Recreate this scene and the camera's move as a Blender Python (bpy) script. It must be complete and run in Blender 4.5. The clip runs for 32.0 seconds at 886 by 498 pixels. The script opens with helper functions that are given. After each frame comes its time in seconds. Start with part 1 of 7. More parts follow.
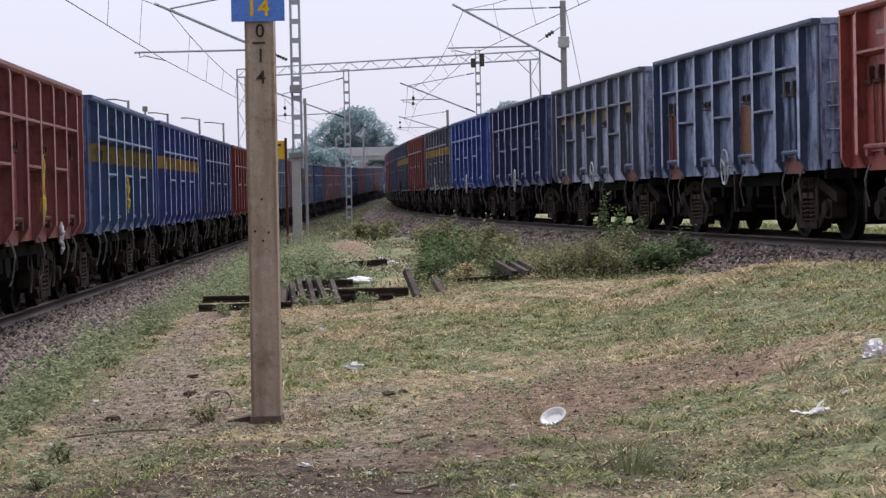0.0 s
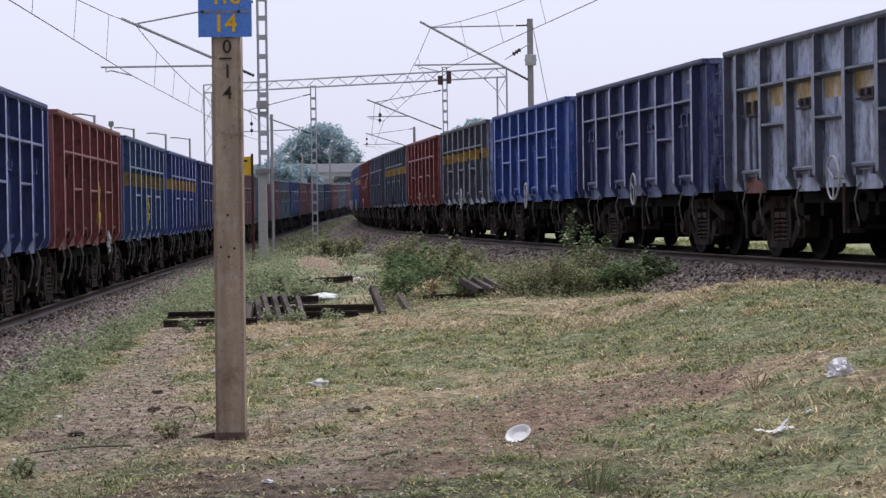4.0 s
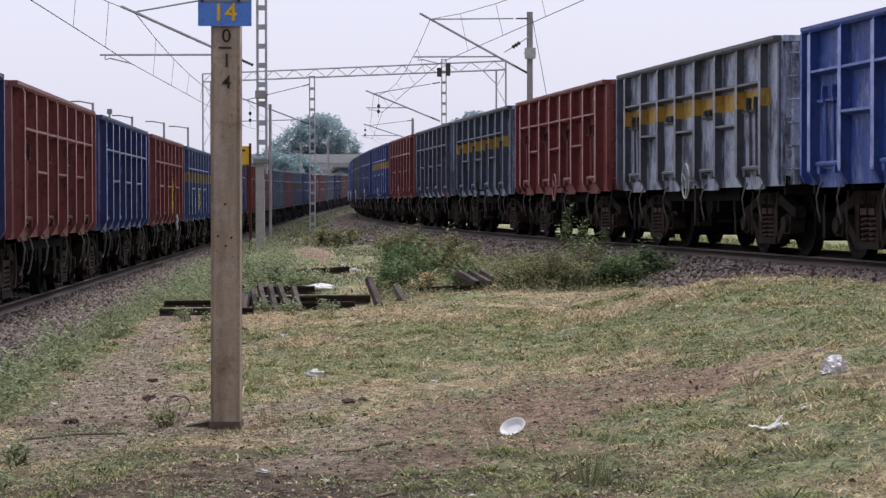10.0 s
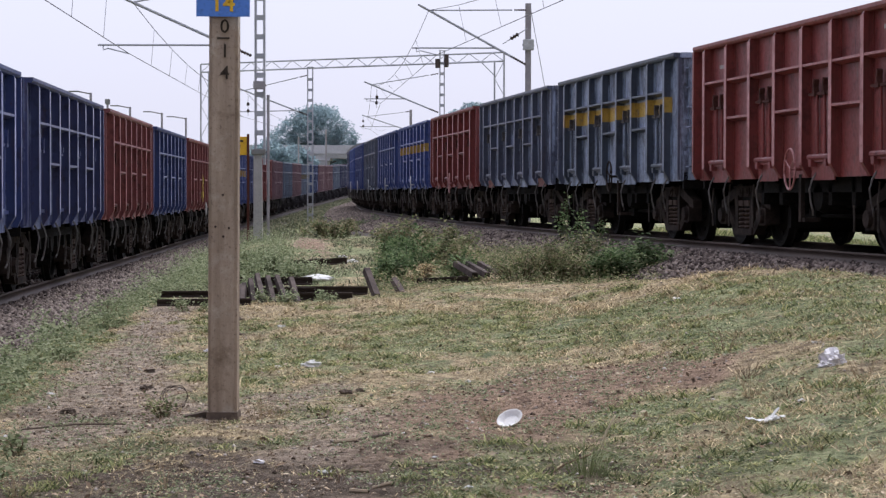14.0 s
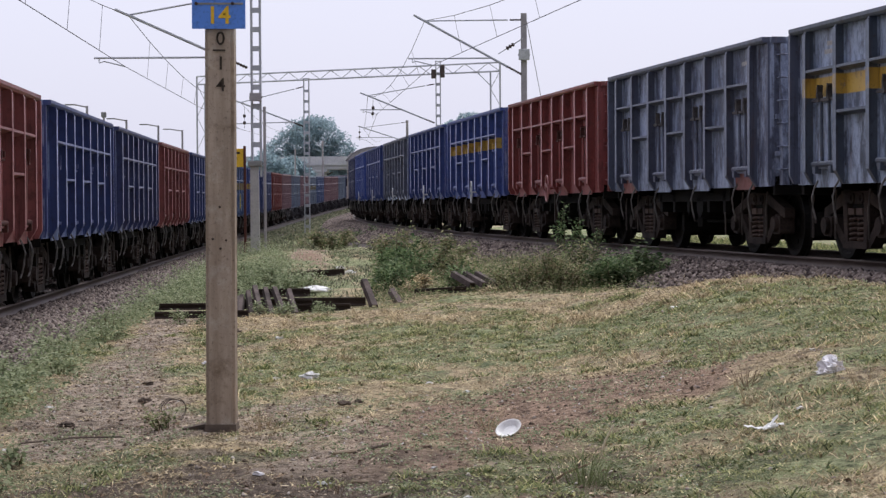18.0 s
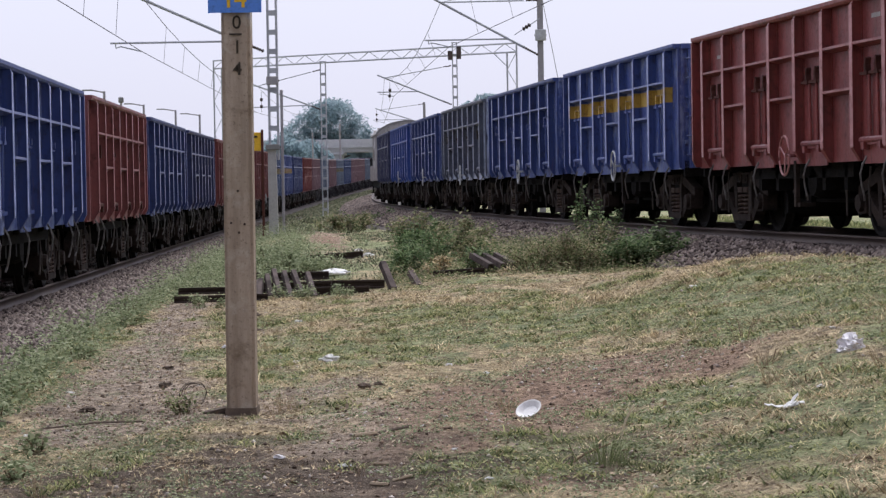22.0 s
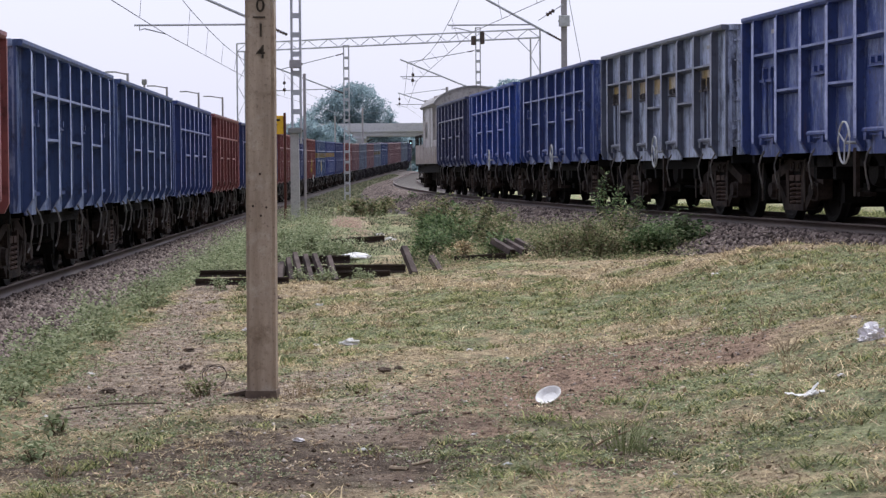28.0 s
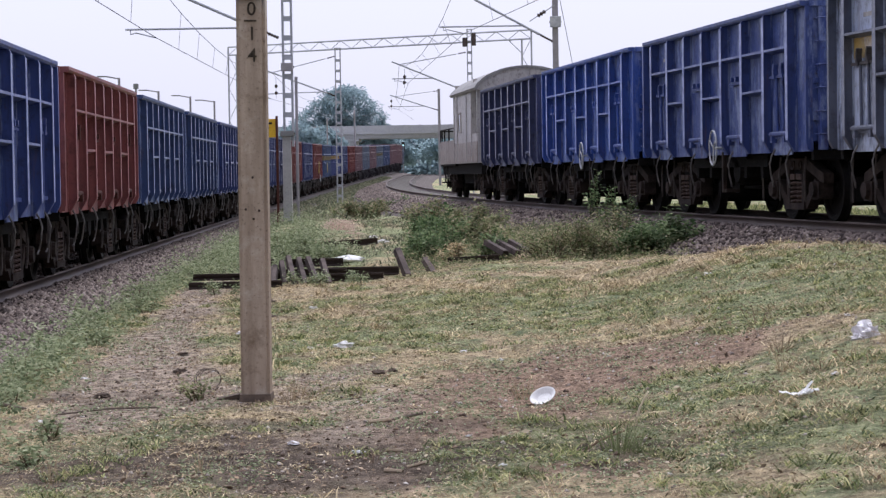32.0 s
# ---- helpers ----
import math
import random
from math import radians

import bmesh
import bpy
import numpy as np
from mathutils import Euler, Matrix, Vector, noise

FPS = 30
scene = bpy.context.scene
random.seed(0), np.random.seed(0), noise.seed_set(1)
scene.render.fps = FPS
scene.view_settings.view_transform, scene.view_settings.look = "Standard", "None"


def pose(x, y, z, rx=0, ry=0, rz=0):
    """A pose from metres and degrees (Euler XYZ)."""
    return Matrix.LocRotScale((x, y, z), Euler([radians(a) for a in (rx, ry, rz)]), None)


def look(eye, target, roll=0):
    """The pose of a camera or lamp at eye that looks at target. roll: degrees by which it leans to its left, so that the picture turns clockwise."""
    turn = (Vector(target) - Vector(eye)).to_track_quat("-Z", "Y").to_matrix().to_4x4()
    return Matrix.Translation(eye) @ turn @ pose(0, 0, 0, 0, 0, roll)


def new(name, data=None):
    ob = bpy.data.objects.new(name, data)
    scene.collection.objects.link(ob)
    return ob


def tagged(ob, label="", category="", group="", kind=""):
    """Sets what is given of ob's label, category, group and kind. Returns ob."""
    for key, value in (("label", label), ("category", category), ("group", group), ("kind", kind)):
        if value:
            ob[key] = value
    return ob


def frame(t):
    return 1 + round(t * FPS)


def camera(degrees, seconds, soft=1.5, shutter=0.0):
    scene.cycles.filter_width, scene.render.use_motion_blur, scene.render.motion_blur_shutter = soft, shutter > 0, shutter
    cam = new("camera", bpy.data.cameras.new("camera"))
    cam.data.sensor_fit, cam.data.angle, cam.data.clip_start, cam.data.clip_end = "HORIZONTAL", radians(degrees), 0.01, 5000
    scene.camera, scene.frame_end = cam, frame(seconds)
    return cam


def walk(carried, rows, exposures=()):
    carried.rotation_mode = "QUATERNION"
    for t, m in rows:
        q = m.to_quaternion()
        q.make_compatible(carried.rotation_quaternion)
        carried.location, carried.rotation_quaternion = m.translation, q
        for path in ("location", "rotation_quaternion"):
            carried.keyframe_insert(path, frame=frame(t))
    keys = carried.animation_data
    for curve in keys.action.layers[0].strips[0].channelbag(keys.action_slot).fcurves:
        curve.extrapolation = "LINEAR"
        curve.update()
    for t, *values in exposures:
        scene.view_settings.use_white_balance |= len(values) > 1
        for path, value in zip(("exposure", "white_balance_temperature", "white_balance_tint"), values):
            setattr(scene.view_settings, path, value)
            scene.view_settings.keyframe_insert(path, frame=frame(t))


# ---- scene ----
# camera: held by hand at one spot, turning a little
EYE = Vector((0.0, 0.0, 1.497))
cam = camera(24.284, 32.0, soft=1.35)


def aim(pan, tilt, lean):
    """Camera pose at EYE; pan to the right, tilt up, lean, in degrees."""
    a, b, c = radians(pan), radians(tilt), radians(lean)
    fwd = Vector((math.sin(a) * math.cos(b), math.cos(a) * math.cos(b), math.sin(b)))
    side = Vector((math.cos(a), -math.sin(a), 0))
    up = side.cross(fwd)
    r = math.cos(c) * side + math.sin(c) * up
    u = -math.sin(c) * side + math.cos(c) * up
    m = Matrix((r, u, -fwd)).transposed().to_4x4()
    m.translation = EYE
    return m


walk(cam, [(t, aim(p, q, r)) for t, p, q, r in (
    (0, -0.973, -1.420, -1.205), (0.5, -0.693, -1.449, -1.078), (1, -0.516, -1.360, -1.048), (1.5, -0.419, -1.346, -0.983), (2, -0.317, -1.219, -0.871),
    (2.5, -0.392, -1.248, -0.939), (3, -0.259, -1.052, -0.856), (3.5, -0.159, -0.936, -0.832), (5.5, 0.522, -1.113, -0.997), (6, 0.588, -1.057, -1.057),
    (6.5, 0.632, -0.957, -0.996), (7, 0.551, -0.924, -0.888), (7.5, 0.297, -0.957, -0.709), (8, 0.064, -1.160, -0.460), (8.5, 0.015, -1.306, -0.340),
    (9, 0.001, -1.373, -0.297), (9.5, -0.008, -1.335, -0.173), (10, 0.067, -1.184, -0.102), (10.5, 0.092, -1.023, -0.072), (11, 0.021, -0.983, 0.009),
    (11.5, -0.082, -1.119, -0.043), (12, -0.034, -1.136, -0.038), (12.5, 0.019, -1.309, -0.090), (13, -0.013, -1.603, 0.007),
    (13.5, 0.006, -1.634, -0.010), (14, 0.133, -1.425, 0.096), (14.5, 0.022, -1.538, -0.011), (16.5, 0.126, -1.337, -0.145),
    (17, 0.220, -1.182, -0.120), (17.5, 0.233, -1.110, -0.252), (18, 0.207, -1.137, -0.357), (18.5, 0.186, -1.202, -0.438), (19, 0.221, -1.241, -0.577),
    (19.5, 0.264, -1.330, -0.647), (20, 0.269, -1.362, -0.726), (20.5, 0.329, -1.243, -0.732), (21, 0.166, -1.272, -0.808),
    (21.5, -0.051, -1.435, -0.889), (22, -0.312, -1.642, -0.970), (22.5, -0.482, -1.769, -0.919), (23, -0.680, -1.958, -0.877),
    (23.5, -0.824, -2.177, -0.711), (24, -0.920, -2.251, -0.758), (24.5, -0.919, -2.287, -0.657), (25, -0.924, -2.315, -0.681),
    (25.5, -0.971, -2.238, -0.646), (27.5, -0.972, -2.014, -0.315), (28, -0.910, -2.051, -0.400), (28.5, -0.765, -2.123, -0.461),
    (29, -0.663, -2.115, -0.572), (29.5, -0.616, -2.046, -0.603), (30, -0.567, -1.898, -0.642), (30.5, -0.530, -1.799, -0.706),
    (31, -0.604, -1.840, -0.788), (31.5, -0.767, -2.054, -0.919), (32, -0.719, -2.003, -0.891),
)], exposures=(
    (0, 0.25, 6490, 10), (1, 0.24, 6370, 10), (3, 0.22, 6300, 10), (6, 0.18, 6400, 10), (8, 0.12, 6480, 10), (9, 0.24, 6500, 10), (11, 0.16, 6460, 10), (13, 0.25, 6450, 10),
    (14, 0.29, 6340, 10), (17, 0.24, 6450, 10), (19, 0.21, 6450, 10), (21, 0.22, 6430, 10), (24, 0.40, 6280, 10), (25, 0.44, 6280, 10), (28, 0.36, 6350, 10),
    (30, 0.33, 6300, 10), (31, 0.27, 6260, 11), (32, 0.36, 6220, 12)))

# hazy overcast sky and a weak, very soft sun
world = bpy.data.worlds.new("world")
scene.world = world
world.use_nodes = True
wn, wl = world.node_tree.nodes, world.node_tree.links
sky = wn.new("ShaderNodeTexSky")
sky.sky_type, sky.sun_disc = "NISHITA", False
sky.sun_elevation, sky.sun_rotation = radians(61.9), radians(13)
sky.air_density, sky.dust_density, sky.ozone_density = 1.0, 4.0, 1.5
scaled = wn.new("ShaderNodeMix")
scaled.data_type, scaled.blend_type = "RGBA", "MULTIPLY"
scaled.inputs[0].default_value = 1.0
scaled.inputs[7].default_value = (0.08, 0.08, 0.08, 1)
cloud = wn.new("ShaderNodeMix")
cloud.data_type = "RGBA"
cloud.inputs[0].default_value = 0.82
cloud.inputs[7].default_value = (0.735, 0.735, 0.88, 1)
wl.new(sky.outputs[0], scaled.inputs[6])
wl.new(scaled.outputs[2], cloud.inputs[6])
# an overcast sky is brighter overhead than at the horizon
where, height, rise = wn.new("ShaderNodeTexCoord"), wn.new("ShaderNodeSeparateXYZ"), wn.new("ShaderNodeMapRange")
wl.new(where.outputs["Generated"], height.inputs[0])
wl.new(height.outputs[2], rise.inputs[0])
rise.inputs[1].default_value, rise.inputs[2].default_value, rise.inputs[3].default_value, rise.inputs[4].default_value = 0.0, 1.0, 1.0, 1.7
wl.new(cloud.outputs[2], wn["Background"].inputs[0])
# and brighter towards the veiled sun than behind the camera
swing, both = wn.new("ShaderNodeMapRange"), wn.new("ShaderNodeMath")
swing.interpolation_type = "SMOOTHSTEP"
swing.inputs[1].default_value, swing.inputs[2].default_value, swing.inputs[3].default_value, swing.inputs[4].default_value = -1.0, 0.3, 0.50, 1.0
wl.new(height.outputs[1], swing.inputs[0])
both.operation = "MULTIPLY"
wl.new(rise.outputs[0], both.inputs[0])
wl.new(swing.outputs[0], both.inputs[1])
wl.new(both.outputs[0], wn["Background"].inputs[1])
sun = new("sun", bpy.data.lights.new("sun", "SUN"))
sun.data.energy, sun.data.angle, sun.data.color = 2.2, radians(32), (1, 1, 0.99)
sun.matrix_world = look((6, 26, 50), (0, 0, 0))
# ---- materials ----
def tree_of(name):
    m = bpy.data.materials.new(name)
    m.use_nodes = True
    nt = m.node_tree
    return m, nt, nt.nodes["Principled BSDF"]


def coords(nt, kind="Object", scale=(1, 1, 1), shift=True):
    """Texture space in metres, shifted from object to object."""
    tc, mp = nt.nodes.new("ShaderNodeTexCoord"), nt.nodes.new("ShaderNodeMapping")
    nt.links.new(tc.outputs[kind], mp.inputs[0])
    mp.inputs["Scale"].default_value = scale
    if shift:
        oi, mul = nt.nodes.new("ShaderNodeObjectInfo"), nt.nodes.new("ShaderNodeMath")
        mul.operation = "MULTIPLY"
        mul.inputs[1].default_value = 37.0
        nt.links.new(oi.outputs["Random"], mul.inputs[0])
        nt.links.new(mul.outputs[0], mp.inputs["Location"])
    return mp.outputs[0]


def noise_tex(nt, vec, scale, detail=5.0, rough=0.6):
    n = nt.nodes.new("ShaderNodeTexNoise")
    n.inputs["Scale"].default_value, n.inputs["Detail"].default_value, n.inputs["Roughness"].default_value = scale, detail, rough
    nt.links.new(vec, n.inputs["Vector"])
    return n.outputs[0]


def ramp(nt, fac, lo, hi):
    r = nt.nodes.new("ShaderNodeMapRange")
    r.inputs[1].default_value, r.inputs[2].default_value = lo, hi
    nt.links.new(fac, r.inputs[0])
    return r.outputs[0]


def blend(nt, fac, a, b, how="MIX"):
    m = nt.nodes.new("ShaderNodeMix")
    m.data_type, m.blend_type = "RGBA", how
    for v, i in ((fac, 0), (a, 6), (b, 7)):
        if isinstance(v, (tuple, list)):
            m.inputs[i].default_value = (*v, 1) if len(v) == 3 else v
        elif isinstance(v, float):
            m.inputs[i].default_value = v
        else:
            nt.links.new(v, m.inputs[i])
    return m.outputs[2]


def relief(nt, bsdf, height, strength, distance):
    b = nt.nodes.new("ShaderNodeBump")
    b.inputs["Strength"].default_value, b.inputs["Distance"].default_value = strength, distance
    nt.links.new(height, b.inputs["Height"])
    nt.links.new(b.outputs[0], bsdf.inputs["Normal"])


def plain(name, a, b, rough=0.8, metal=0.0, big=1.5, fine=25.0, bump=0.15, depth=0.01, c=None, kind="Object", stretch=(1, 1, 1)):
    """Two colours at a large scale, a third in fine specks, and fine relief."""
    m, nt, bs = tree_of(name)
    vec = coords(nt, kind, stretch, kind == "Object")
    f1 = ramp(nt, noise_tex(nt, vec, big, 4), 0.35, 0.65)
    n2 = noise_tex(nt, vec, fine, 6, 0.65)
    col = blend(nt, f1, a, b)
    col = blend(nt, ramp(nt, n2, 0.5, 0.78), col, c or tuple(0.55 * v for v in a))
    nt.links.new(col, bs.inputs["Base Color"])
    bs.inputs["Roughness"].default_value, bs.inputs["Metallic"].default_value = rough, metal
    bs.inputs["Specular IOR Level"].default_value = 0.5 if rough < 0.5 or metal > 0.25 else 0.12
    relief(nt, bs, n2, bump, depth)
    return m


def wagon_paint(name, a, b, rust=0.35, band=None, patch=None, scuff=0.0, rib_shade=1.0):
    """Old paint on steel plate: faded fields, streaks down the plate, rust, paler upward faces, shade put into the
    ribs; band: (colour, z from, z to).
    """
    m, nt, bs = tree_of(name)
    vec = coords(nt)
    streak = coords(nt, "Object", (3.0, 3.0, 0.35))
    f1 = ramp(nt, noise_tex(nt, vec, 0.9, 5), 0.35, 0.68)
    # base colour darkened to stand in for shade on the rib sides
    col = blend(nt, f1, tuple(v * rib_shade for v in a), tuple(v * rib_shade for v in b))
    tw, sy, ab, rub = nt.nodes.new("ShaderNodeTexCoord"), nt.nodes.new("ShaderNodeSeparateXYZ"), nt.nodes.new("ShaderNodeMath"), nt.nodes.new("ShaderNodeMath")
    nt.links.new(tw.outputs["Object"], sy.inputs[0])
    # plates bleached and scraped by loading in tall uneven fields; rib shade painted in
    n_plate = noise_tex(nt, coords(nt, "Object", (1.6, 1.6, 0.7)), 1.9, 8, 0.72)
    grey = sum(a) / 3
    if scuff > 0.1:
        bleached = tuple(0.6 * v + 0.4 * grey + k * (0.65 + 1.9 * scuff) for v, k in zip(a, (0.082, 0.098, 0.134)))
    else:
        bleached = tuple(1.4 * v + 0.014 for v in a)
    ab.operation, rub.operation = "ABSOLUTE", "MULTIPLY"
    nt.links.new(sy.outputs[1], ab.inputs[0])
    worn_and_lit = ramp(nt, n_plate, 0.60 - 0.22 * scuff, 0.80 - 0.10 * scuff)
    # the mask stops at the plates, so the ribs keep their painted shade
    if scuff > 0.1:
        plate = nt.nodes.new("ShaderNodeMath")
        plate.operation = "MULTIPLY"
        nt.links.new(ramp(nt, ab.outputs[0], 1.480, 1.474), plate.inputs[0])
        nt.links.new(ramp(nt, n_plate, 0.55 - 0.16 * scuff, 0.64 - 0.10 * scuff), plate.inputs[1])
        worn_and_lit = plate.outputs[0]
    col = blend(nt, worn_and_lit, col, bleached)
    if band:
        lo, hi = ramp(nt, sy.outputs[2], band[1], band[1] + 0.015), ramp(nt, sy.outputs[2], band[2], band[2] + 0.015)
        sub = nt.nodes.new("ShaderNodeMath")
        sub.operation = "SUBTRACT"
        nt.links.new(lo, sub.inputs[0])
        nt.links.new(hi, sub.inputs[1])
        along, within = nt.nodes.new("ShaderNodeMath"), nt.nodes.new("ShaderNodeMath")
        along.operation, within.operation = "ABSOLUTE", "MULTIPLY"
        nt.links.new(sy.outputs[0], along.inputs[0])
        nt.links.new(sub.outputs[0], within.inputs[0])
        nt.links.new(ramp(nt, along.outputs[0], 4.17, 4.14), within.inputs[1])
        worn = nt.nodes.new("ShaderNodeMath")
        worn.operation = "MULTIPLY"
        nt.links.new(within.outputs[0], worn.inputs[0])
        nt.links.new(ramp(nt, noise_tex(nt, vec, 3.5, 6), 0.74 if not patch else 0.56, 0.62 if not patch else 0.50), worn.inputs[1])
        col = blend(nt, worn.outputs[0], col, band[0])
    n_st = noise_tex(nt, streak, 2.2, 7, 0.7)
    col = blend(nt, ramp(nt, n_st, 0.60 - 0.1 * rust, 0.86), col, (0.13, 0.068, 0.045))
    n_run = noise_tex(nt, coords(nt, "Object", (5.0, 5.0, 0.30)), 2.4, 6, 0.65)
    col = blend(nt, ramp(nt, n_run, 0.56, 0.74), col, blend(nt, 1.0, col, (0.45, 0.43, 0.44), "MULTIPLY"))
    # hand-sized smudges and bruises
    n_mot = noise_tex(nt, coords(nt, "Object", (1.0, 1.0, 0.8)), 5.0, 7, 0.68)
    col = blend(nt, ramp(nt, n_mot, 0.53, 0.68), col, blend(nt, 1.0, col, (0.50, 0.47, 0.47), "MULTIPLY"))
    # the outer edges of the ribs are rubbed pale
    nt.links.new(ramp(nt, ab.outputs[0], 1.596, 1.602), rub.inputs[0])
    nt.links.new(ramp(nt, noise_tex(nt, vec, 4.0, 6, 0.65), 0.18, 0.62), rub.inputs[1])
    pale = tuple(0.07 + 0.95 * v for v in a) if min(a) > 0.07 else tuple((0.33 if a[2] > a[0] else 0.16) + 1.35 * v for v in a)
    col = blend(nt, rub.outputs[0], col, pale)
    n_fine = noise_tex(nt, vec, 14, 8, 0.7)
    col = blend(nt, ramp(nt, n_fine, 0.60 - 0.06 * rust, 0.76), col, (0.05, 0.031, 0.025))
    # faces turned upward are paler, broken up by fine noise
    geo, gn, topside = nt.nodes.new("ShaderNodeNewGeometry"), nt.nodes.new("ShaderNodeSeparateXYZ"), nt.nodes.new("ShaderNodeMath")
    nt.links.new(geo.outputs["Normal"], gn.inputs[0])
    topside.operation = "MULTIPLY"
    nt.links.new(ramp(nt, gn.outputs[2], 0.35, 0.8), topside.inputs[0])
    nt.links.new(ramp(nt, n_fine, 0.62, 0.30), topside.inputs[1])
    col = blend(nt, topside.outputs[0], col, tuple(0.20 + 0.6 * v for v in a))
    nt.links.new(col, bs.inputs["Base Color"])
    nt.links.new(ramp(nt, n_fine, -0.4, 1.4), bs.inputs["Roughness"])
    bs.inputs["Specular IOR Level"].default_value = 0.5
    relief(nt, bs, blend(nt, 0.25, n_plate, n_fine), 0.35, 0.03)
    return m


def post_concrete():
    """Cast concrete with long water stains, lime bloom and small pits."""
    m, nt, bs = tree_of("stained_post_concrete")
    long, vec = coords(nt, "Object", (6.0, 6.0, 0.55), False), coords(nt, "Object", (1, 1, 1), False)
    n1, n2, n3 = noise_tex(nt, long, 1.6, 6, 0.65), noise_tex(nt, vec, 3.0, 7, 0.7), noise_tex(nt, vec, 45, 6, 0.7)
    col = blend(nt, ramp(nt, n1, 0.34, 0.66), (0.30, 0.235, 0.175), (0.49, 0.397, 0.308))
    col = blend(nt, ramp(nt, n2, 0.54, 0.72), col, (0.56, 0.50, 0.42))
    col = blend(nt, ramp(nt, n2, 0.44, 0.30), col, (0.20, 0.15, 0.105))
    col = blend(nt, ramp(nt, n3, 0.56, 0.74), col, (0.15, 0.115, 0.085))
    nt.links.new(col, bs.inputs["Base Color"])
    bs.inputs["Roughness"].default_value, bs.inputs["Specular IOR Level"].default_value = 0.9, 0.12
    relief(nt, bs, n3, 0.5, 0.006)
    return m


M_KMPOST = post_concrete()
YEL = (0.50, 0.32, 0.06)
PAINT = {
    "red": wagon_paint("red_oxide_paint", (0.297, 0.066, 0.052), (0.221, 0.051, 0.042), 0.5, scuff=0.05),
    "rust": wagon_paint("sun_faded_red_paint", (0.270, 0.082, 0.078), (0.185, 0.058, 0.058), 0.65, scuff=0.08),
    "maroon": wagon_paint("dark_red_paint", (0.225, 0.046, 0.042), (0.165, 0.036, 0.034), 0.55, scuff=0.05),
    "blue": wagon_paint("blue_paint", (0.036, 0.066, 0.235), (0.048, 0.080, 0.262), 0.3, scuff=0.4, rib_shade=0.85),
    "navy": wagon_paint("navy_paint", (0.034, 0.060, 0.215), (0.048, 0.078, 0.235), 0.35, scuff=0.6, rib_shade=0.75),
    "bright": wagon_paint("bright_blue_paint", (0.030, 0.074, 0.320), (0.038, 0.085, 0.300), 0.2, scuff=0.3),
    "slate": wagon_paint("slate_grey_paint", (0.098, 0.112, 0.178), (0.125, 0.142, 0.210), 0.4, scuff=0.75, rib_shade=0.7),
    "violet": wagon_paint("dusty_blue_grey_paint", (0.040, 0.053, 0.160), (0.056, 0.070, 0.182), 0.4, scuff=0.4, rib_shade=0.85),
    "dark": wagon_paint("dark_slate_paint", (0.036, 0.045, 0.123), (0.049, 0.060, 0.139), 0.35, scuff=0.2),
    "steel": wagon_paint("blue_grey_paint", (0.046, 0.086, 0.232), (0.064, 0.108, 0.262), 0.3, scuff=0.65, rib_shade=0.8),
    "weathered": wagon_paint("scraped_blue_grey_paint", (0.060, 0.104, 0.228), (0.118, 0.160, 0.262), 0.4, scuff=1.0, rib_shade=0.6),
    "pale": wagon_paint("weathered_pale_paint", (0.190, 0.208, 0.280), (0.105, 0.126, 0.200), 0.35, scuff=1.0, rib_shade=0.6),
    "pale_band": wagon_paint("pale_grey_paint_with_yellow_band", (0.200, 0.213, 0.262), (0.130, 0.146, 0.202), 0.5, (YEL, 2.25, 2.52), scuff=1.0, rib_shade=0.46),
    # the next three paints hold distance haze in their colour
    "faded_red": wagon_paint("haze_tinted_red_paint", (0.270, 0.161, 0.181), (0.223, 0.133, 0.160), 0.4),
    "faded_blue": wagon_paint("haze_tinted_blue_paint", (0.162, 0.203, 0.290), (0.189, 0.231, 0.304), 0.4),
    "hazed_band": wagon_paint("haze_tinted_blue_paint_with_dull_band", (0.162, 0.203, 0.290), (0.189, 0.231, 0.304), 0.4, ((0.22, 0.18, 0.09), 2.2, 2.5)),
    "slate_band": wagon_paint("slate_paint_with_yellow_band", (0.095, 0.125, 0.192), (0.140, 0.168, 0.226), 0.45, (YEL, 2.25, 2.52), scuff=0.9, rib_shade=0.5),
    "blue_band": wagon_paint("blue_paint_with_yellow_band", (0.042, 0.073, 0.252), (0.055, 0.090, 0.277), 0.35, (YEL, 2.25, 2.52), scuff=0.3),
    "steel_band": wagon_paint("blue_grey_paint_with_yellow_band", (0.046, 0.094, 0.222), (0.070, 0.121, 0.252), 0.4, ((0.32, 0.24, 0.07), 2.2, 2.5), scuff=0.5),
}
M_PATCHYEL = wagon_paint("worn_yellow_panel_paint", (0.42, 0.28, 0.07), (0.33, 0.24, 0.09), 0.8, scuff=0.5)
M_STENCIL = plain("worn_white_stencil", (0.42, 0.40, 0.38), (0.30, 0.28, 0.27), 0.8, 0, 9, 40)
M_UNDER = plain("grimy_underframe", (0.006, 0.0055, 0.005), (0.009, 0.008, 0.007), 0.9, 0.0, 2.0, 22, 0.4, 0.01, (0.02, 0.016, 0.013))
M_CAST = plain("dusty_cast_steel", (0.017, 0.013, 0.011), (0.050, 0.036, 0.030), 0.85, 0.0, 3.0, 30, 0.4, 0.01)
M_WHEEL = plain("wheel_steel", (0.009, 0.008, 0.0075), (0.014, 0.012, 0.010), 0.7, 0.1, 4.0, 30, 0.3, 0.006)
# paler running gear for far wagons, distance haze put into its colour
M_HAZEGEAR = plain("haze_paled_running_gear", (0.040, 0.037, 0.042), (0.065, 0.060, 0.066), 0.95, 0.0, 2.0, 20, 0.3, 0.01)
M_HOOK = plain("bare_rod_steel", (0.19, 0.175, 0.165), (0.07, 0.062, 0.058), 0.6, 0.3, 6.0, 40)
